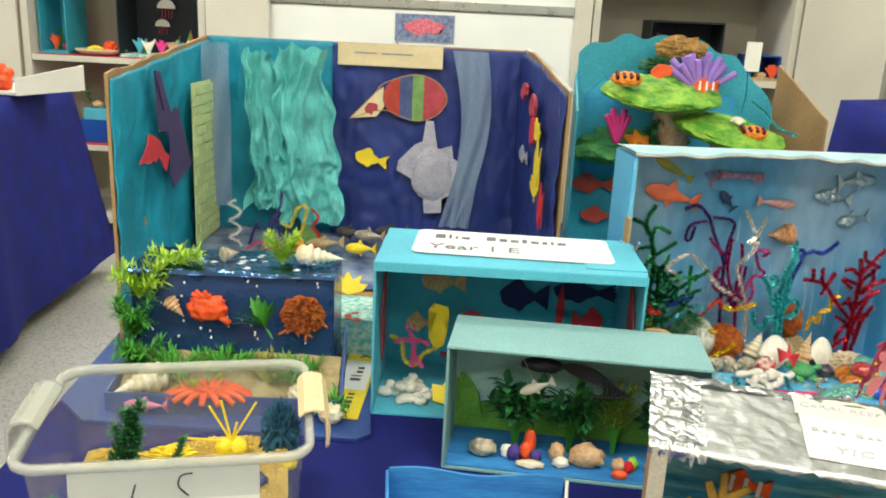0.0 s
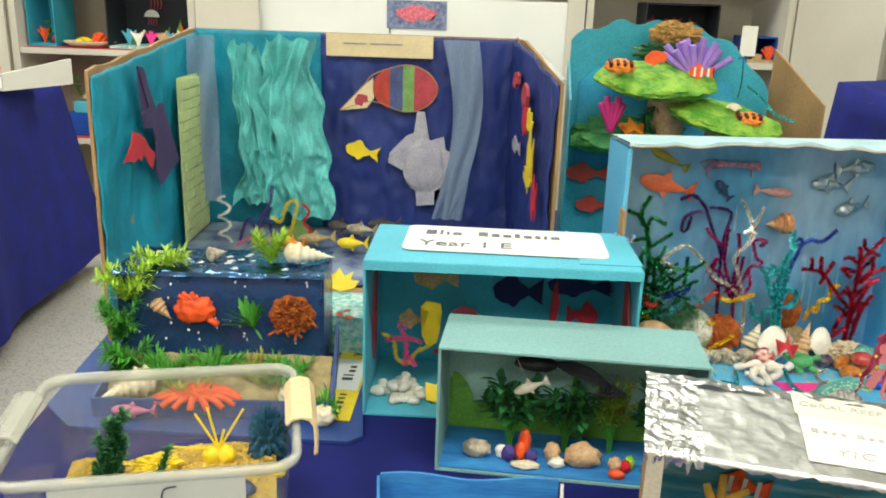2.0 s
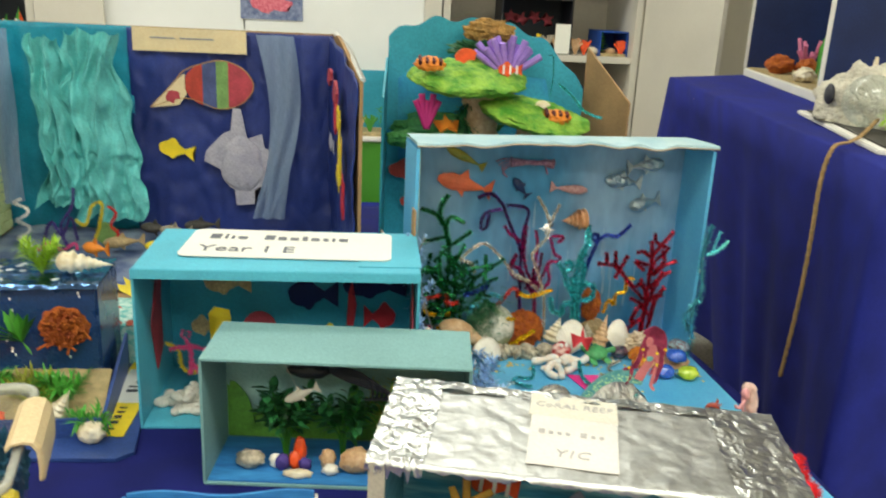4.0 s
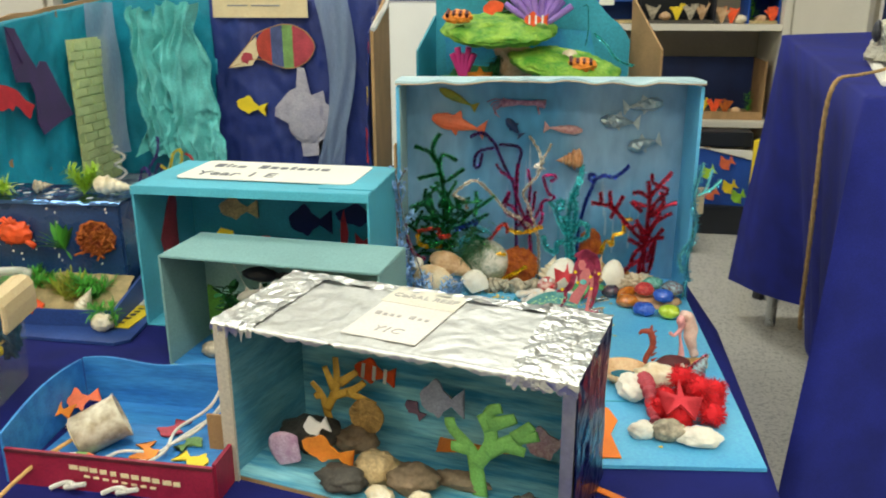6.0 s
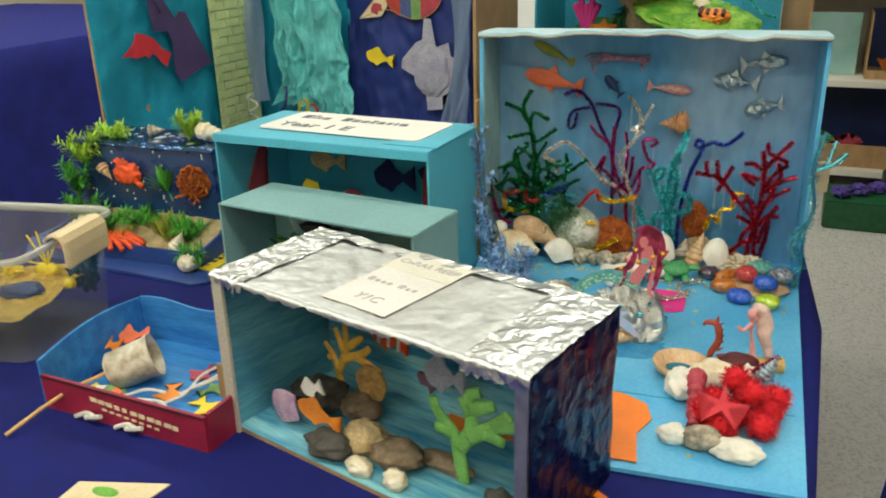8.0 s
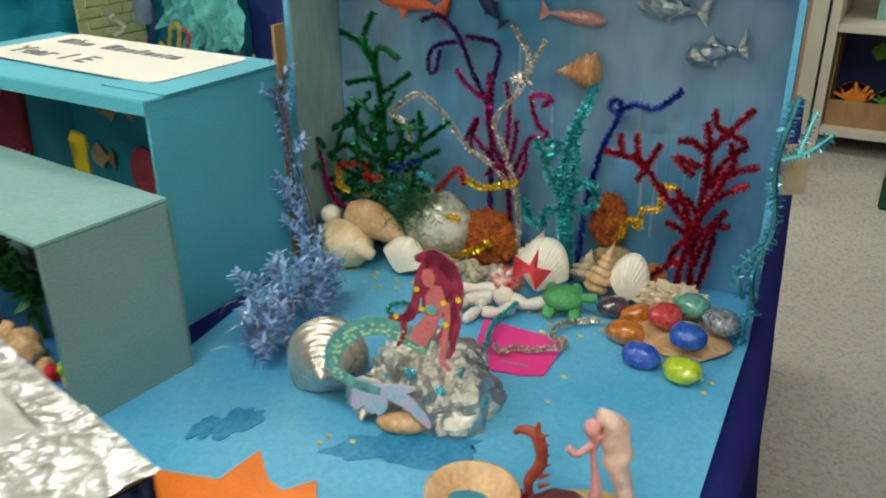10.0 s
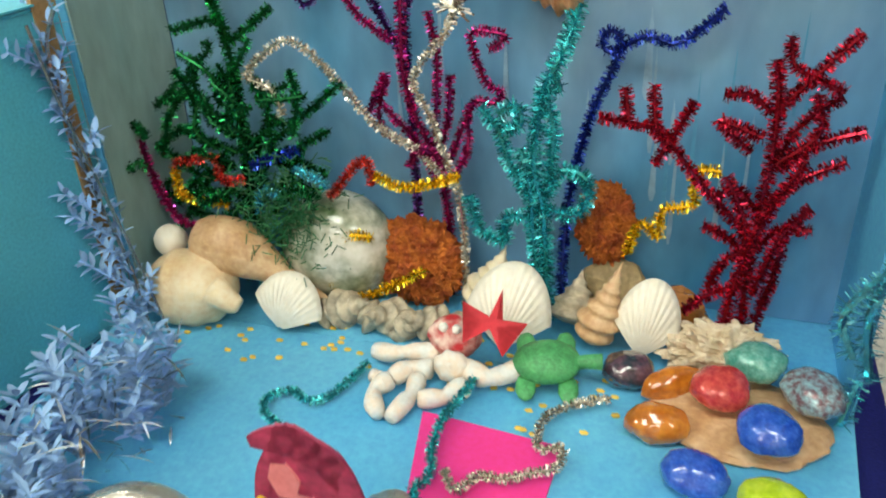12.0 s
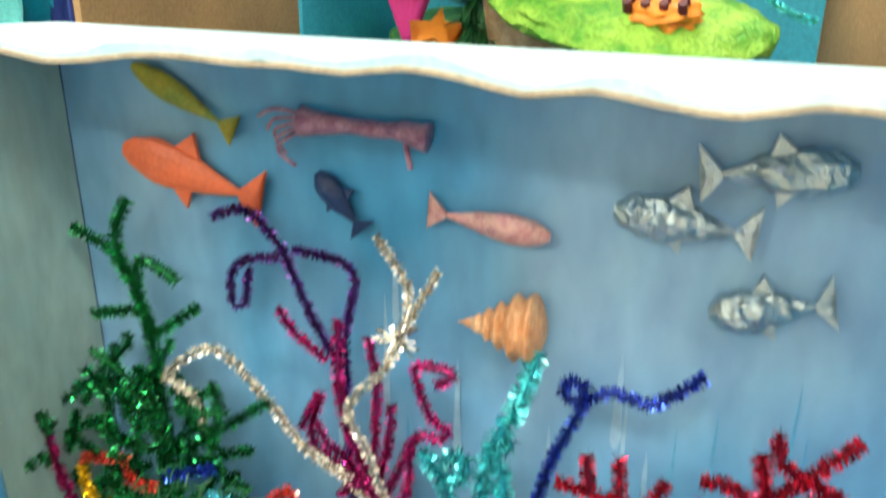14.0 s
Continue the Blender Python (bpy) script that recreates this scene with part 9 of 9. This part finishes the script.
# right cupboard
shelf_box(0.96, 1.27, 1.021, 0.225, 0.2, "blackcard", "blackcard", "black model box with pink paper shapes", 3, "stonedark")
for k, x in enumerate((1.03, 1.08, 1.14, 1.20)):
    single("paper_creature", star(0.032, 0.45, 5, 0.003), M["stripe_pink"], pose(x, SY + 0.185, 1.17 - 0.01 * (k % 2), 0, 20 * k, 0), "dull pink paper star on black card", "cut-out", "shelf stars")
reef_bits(0.99, 1.25, SY + 0.05, 1.033, 5, 4, ("shellgrey", "shelltan", "yellow"))
shelf_box(1.40, 1.525, 1.021, 0.10, 0.2, "royal", "royal", "small royal blue model box", 4)
reef_bits(1.28, 1.52, SY + 0.02, 1.022, 6, 5, ("shelltan", "hotorange", "shellcream", "shellgrey"))
shelf_box(0.74, 0.94, 1.021, 0.09, 0.16, "royal", "royal", "low blue model tray with white writing", 5)
shelf_box(1.05, 1.50, 0.621, 0.245, 0.26, "brown", "backblue", "midnight blue model box with a sandy floor", 6)
reef_bits(1.10, 1.47, SY + 0.06, 0.633, 8, 8, ("rust", "shelltan", "shellgrey", "yellow", "hotorange"))
single("cardboard_strip", box(1.055, 1.50, SY - 0.006, SY - 0.002, 0.621, 0.655), M["brown"], pose(0, 0, 0), "bare brown cardboard front strip", "strip")
single("patterned_board", box(0.83, 1.02, SY + 0.10, SY + 0.105, 0.621, 0.86), M["sagein"], pose(0, 0, 0), "pale green painted board leaning on the shelf", "board")
shelf_box(0.735, 1.30, 0.271, 0.30, 0.22, "brown", "backblue", "midnight blue model box with paper corals", 7, "brown")
single("cardboard_strip", box(0.735, 1.30, SY - 0.008, SY - 0.002, 0.271, 0.36), M["brown"], pose(0, 0, 0), "plain brown cardboard box front", "box")
fan_pts = [(0, 0)]
for k in range(9):
    a = math.radians(150 - 15 * k)
    fan_pts += [(0.075 * math.cos(a + 0.09), 0.075 * math.sin(a + 0.09)), (0.078 * math.cos(a - 0.05), 0.078 * math.sin(a - 0.05)), (0.045 * math.cos(a - 0.13), 0.045 * math.sin(a - 0.13))]
for x, z, col, s in ((0.815, 0.345, "orangespot", 1.0), (0.925, 0.345, "meadow", 0.8), (1.03, 0.34, "stripe_pink", 0.8)):
    single("paper_fan_coral", cutout([(px * s, pz * s) for px, pz in fan_pts], 0.003), M[col], pose(x, SY + 0.02, z), "bright paper fan coral behind a card front", "cut-out", "fan corals")
single("paper_creature", cutout(ellipse(0, 0, 0.035, 0.028, 16, 0, 0.6), 0.003), M["meadow"], pose(0.87, SY + 0.20, 0.50), "green paper turtle on dark blue card", "cut-out")
fx = thing("fish_board", pose(1.30, WALLY - 0.16, FLOOR), "royal blue board with painted fish leaning by the cupboard", "board")
part("panel", panel((-0.10, 0.0), (0.13, -0.03), 0.12, 0.36, 0.006, 1, 4, 0, lambda u: -0.05 * u), M["royal"], fx)
part("rim", panel((-0.10, -0.006), (0.13, -0.036), 0.355, 0.365, 0.006, 1, 4, 0, lambda u: -0.05 * u), M["white"], fx, "white edge strip")
part("stand", box(-0.14, 0.14, -0.05, 0.10, 0.0, 0.12, 0.004), M["blackcard"], fx, "black box stand")
part("back_box", box(-0.08, 0.13, 0.0, 0.10, 0.36, 0.42, 0.004), M["blackcard"], fx, "black box top")
for x, z, col in ((-0.04, 0.26, "leaflime"), (0.05, 0.20, "yellow"), (0.03, 0.30, "orangefish"), (-0.02, 0.17, "orangefish"), (0.09, 0.16, "plantlime")):
    part("fish", cutout(fish_shape(0.06, 0.05, 0.3, 0.4, 0.5), 0.003), M[col], fx, "painted paper fish", place=pose(x, -0.03, z))
single("yellow_board", panel((1.43, WALLY - 0.22), (1.47, WALLY - 0.16), 0.0, 0.40, 0.02), M["yellow"], pose(0, 0, FLOOR), "upright yellow foam board", "board")
# between the boxes
gb = thing("green_crate", pose(0.395, 3.55, FLOOR), "tall grass-green plastic crate with a model on it", "crate")
part("body", box(-0.14, 0.14, 0, 0.2, 0, 0.495, 0.008), M["greenbox"], gb)
part("lid", box(-0.15, 0.15, -0.01, 0.21, 0.4955, 0.512, 0.004), M["white"], gb, "white lid")
shelf_box(0.27, 0.53, FLOOR + 0.513, 0.245, 0.16, "backteal", "backteal", "small teal model box on a crate", 8, yy=3.57)
reef_bits(0.29, 0.51, 3.60, FLOOR + 0.526, 5, 12, ("stripe_pink", "shelltan", "leafgreen", "hotorange"))
single("blue_bench", box(0.22, 0.62, 3.24, 3.50, FLOOR, FLOOR + 0.265, 0.02), M["cloth"], pose(0, 0, 0), "low bench under blue cloth", "bench")
grn = thing("green_tray", pose(0.98, 3.36, FLOOR), "dark green box with purple flowers on the floor", "box")
part("body", box(-0.02, 0.20, 0, 0.24, 0, 0.10, 0.006), M["plantdark"], grn)
for k in range(3):
    part("flower", blob(0.03, 0.03, 0.02, 0.5, 3, k, 3, at=(0.03 + 0.06 * k, 0.06 + 0.05 * k, 0.12)), M["f_purple"], grn, "purple clay flower")

# ---- on the far side table ----
RT = 1.045
wm = pose(1.56, 2.84, RT, 0, 0, -103)
sb = thing("white_frame_diorama", wm, "white-framed dark blue sea model with pink coral", "box diorama")
part("bottom", box(0, 0.76, 0, 0.28, 0, 0.022, 0.002), M["white"], sb)
part("sand", box(0.008, 0.752, 0.008, 0.272, 0.0225, 0.026), M["palesand"], sb)
part("back", box(0.008, 0.752, 0.272, 0.28, 0.0225, 0.40), M["backblue"], sb)
part("end_panel", box(0.0, 0.0075, 0.006, 0.28, 0.0225, 0.40), M["backblue"], sb)
part("end_panel", box(0.7525, 0.76, 0.006, 0.28, 0.0225, 0.40), M["backblue"], sb)
for x in (-0.001, 0.7515):
    part("frame", box(x, x + 0.0095, -0.002, 0.0055, 0.0225, 0.40), M["white"], sb, "white board edge")
ac = []
for k in range(8):
    a = k * 0.785
    ac.append(tube([(0, 0, 0), (0.025 * math.cos(a), 0.02 * math.sin(a), 0.05), (0.055 * math.cos(a), 0.03 * math.sin(a), 0.05 + 0.05 * abs(math.sin(k)))], 0.006, 7, None, 4))
single("clay_coral", ac, M["dolphin"], wm @ pose(0.16, 0.14, 0.026), "pink many-armed clay coral", "coral", smooth=True)
for k, (x, y, a, col, lab2) in enumerate(((0.22, 0.05, 0.045, "rust", "rust brown clay rock"), (0.24, 0.12, 0.04, "rust", "rust brown clay rock"), (0.50, 0.04, 0.032, "shellcream", "smooth cream pebble"), (0.57, 0.10, 0.035, "shellgrey", "grey shell rock"), (0.50, 0.12, 0.028, "yellow", "yellow clay lump"))):
    single("model_rock", blob(a, a * 0.8, a * 0.6, 0.3, 2, k, 4), M[col], wm @ pose(x, y, 0.026 + a * 0.55), lab2 + " in the blue model", "stone", "model rocks", True)
for x, h, lean in ((0.36, 0.20, 0.03), (0.39, 0.18, -0.04), (0.42, 0.24, 0.05), (0.45, 0.15, 0.02)):
    bm = bmesh.new()
    leaf(bm, (0, 0, 0), (lean * 3, -0.02, 1), h, 0.045, 0.25)
    single("broad_leaf", bm, M["plantgreen"], wm @ pose(x, 0.11, 0.026), "broad green plastic leaf", "plant", "broad leaves")
single("clay_coral", tube([(0, 0, 0), (0.01, 0, 0.06), (-0.004, 0, 0.12)], 0.012, 8, None, 5, None, 0.3), M["f_purple"], wm @ pose(0.34, 0.19, 0.026), "purple clay coral finger", "coral", smooth=True)
wp = pose(1.235, 1.83, RT, 0, 0, -105)
tr = thing("model_tray", wp, "dark tray with a white edge and sandy bottom", "tray")
part("base", box(-0.06, 0.42, -0.02, 0.26, 0.0, 0.008, 0.002), M["white"], tr)
part("inner", box(-0.045, 0.405, -0.005, 0.245, 0.0085, 0.011), M["stonedark"], tr)
M["papermache"] = mat("white_papier_mache", "d9d2c0", 0.85, 0, 0.12, 30, 200, 1.0, depth=0.008)
cave = thing("papier_mache_cave", wp @ pose(0.09, 0.062, 0.011), "lumpy white papier-mache cave with a round hole", "model")
part("dome", blob(0.105, 0.085, 0.095, 0.3, 2.6, 3, 5, flat=0.0), M["papermache"], cave, smooth=True)
part("hole", blob(0.018, 0.008, 0.018, 0.05, 2, 3, 3, at=(0.035, -0.079, 0.048)), M["ink"], cave, "dark round hole")
part("spike", tube([(0.0, 0, 0.085), (0.002, 0, 0.115)], 0.007, 7, None, 2, lambda u: 1 - 0.6 * u), M["shellcream"], cave)
single("clear_bubble", blob(0.045, 0.045, 0.045, 0.0, 1, 1, 4), M["plastic"], wp @ pose(0.20, 0.03, 0.057), "clear plastic bubble by the cave", "ball", smooth=True)
fernb = bmesh.new()
random.seed(44)
for k in range(10):
    a = random.uniform(0, 6.28)
    sprig(fernb, [(0, 0, 0), (0.02 * math.cos(a), 0.02 * math.sin(a), 0.025), (0.045 * math.cos(a), 0.04 * math.sin(a), 0.03)], 0.02, 0.006, 0.006, 4)
single("plastic_moss", fernb, M["leaflime"], wp @ pose(0.26, 0.06, 0.012), "lime green plastic moss clump", "plant")
M["rope"] = mat("tan_jute_rope", "a98a5c", 0.9, 0, 0.2, 120, 500, 0.8)
rp = bmesh.new()
line = smooth_path([(0.22, 0.04, 0.03), (0.31, -0.01, 0.014), (0.37, -0.045, 0.010), (0.395, -0.075, 0.002), (0.397, -0.084, -0.05), (0.395, -0.082, -0.15), (0.385, -0.080, -0.25), (0.36, -0.078, -0.36), (0.345, -0.076, -0.40)], 14)
for ph in (0, 2.09, 4.19):
    tube([p + Vector((math.cos(i * 0.75 + ph), math.sin(i * 0.75 + ph), 0)) * 0.0018 for i, p in enumerate(line)], 0.0021, 6, rp, 1)
single("jute_rope", rp, M["rope"], wp, "twisted tan jute rope hanging over the edge", "rope", smooth=True)
# on the near side table
ty = thing("white_tray", pose(-1.22, 2.80, 0.934, 0, 0, -12), "white card tray with orange clay shapes", "tray")
part("base", box(-0.30, 0.10, -0.10, 0.16, 0, 0.01, 0.002), M["white"], ty)
part("side", panel((0.10, -0.10), (0.13, 0.17), 0.0, 0.05, 0.006, 1, 6, 0, lambda u: 0.03 * u), M["white"], ty, "curled white side")
part("clay", blob(0.05, 0.04, 0.045, 0.3, 3, 3, 4, at=(0.0, -0.06, 0.045)), M["hotorange"], ty, "orange clay lump", True)
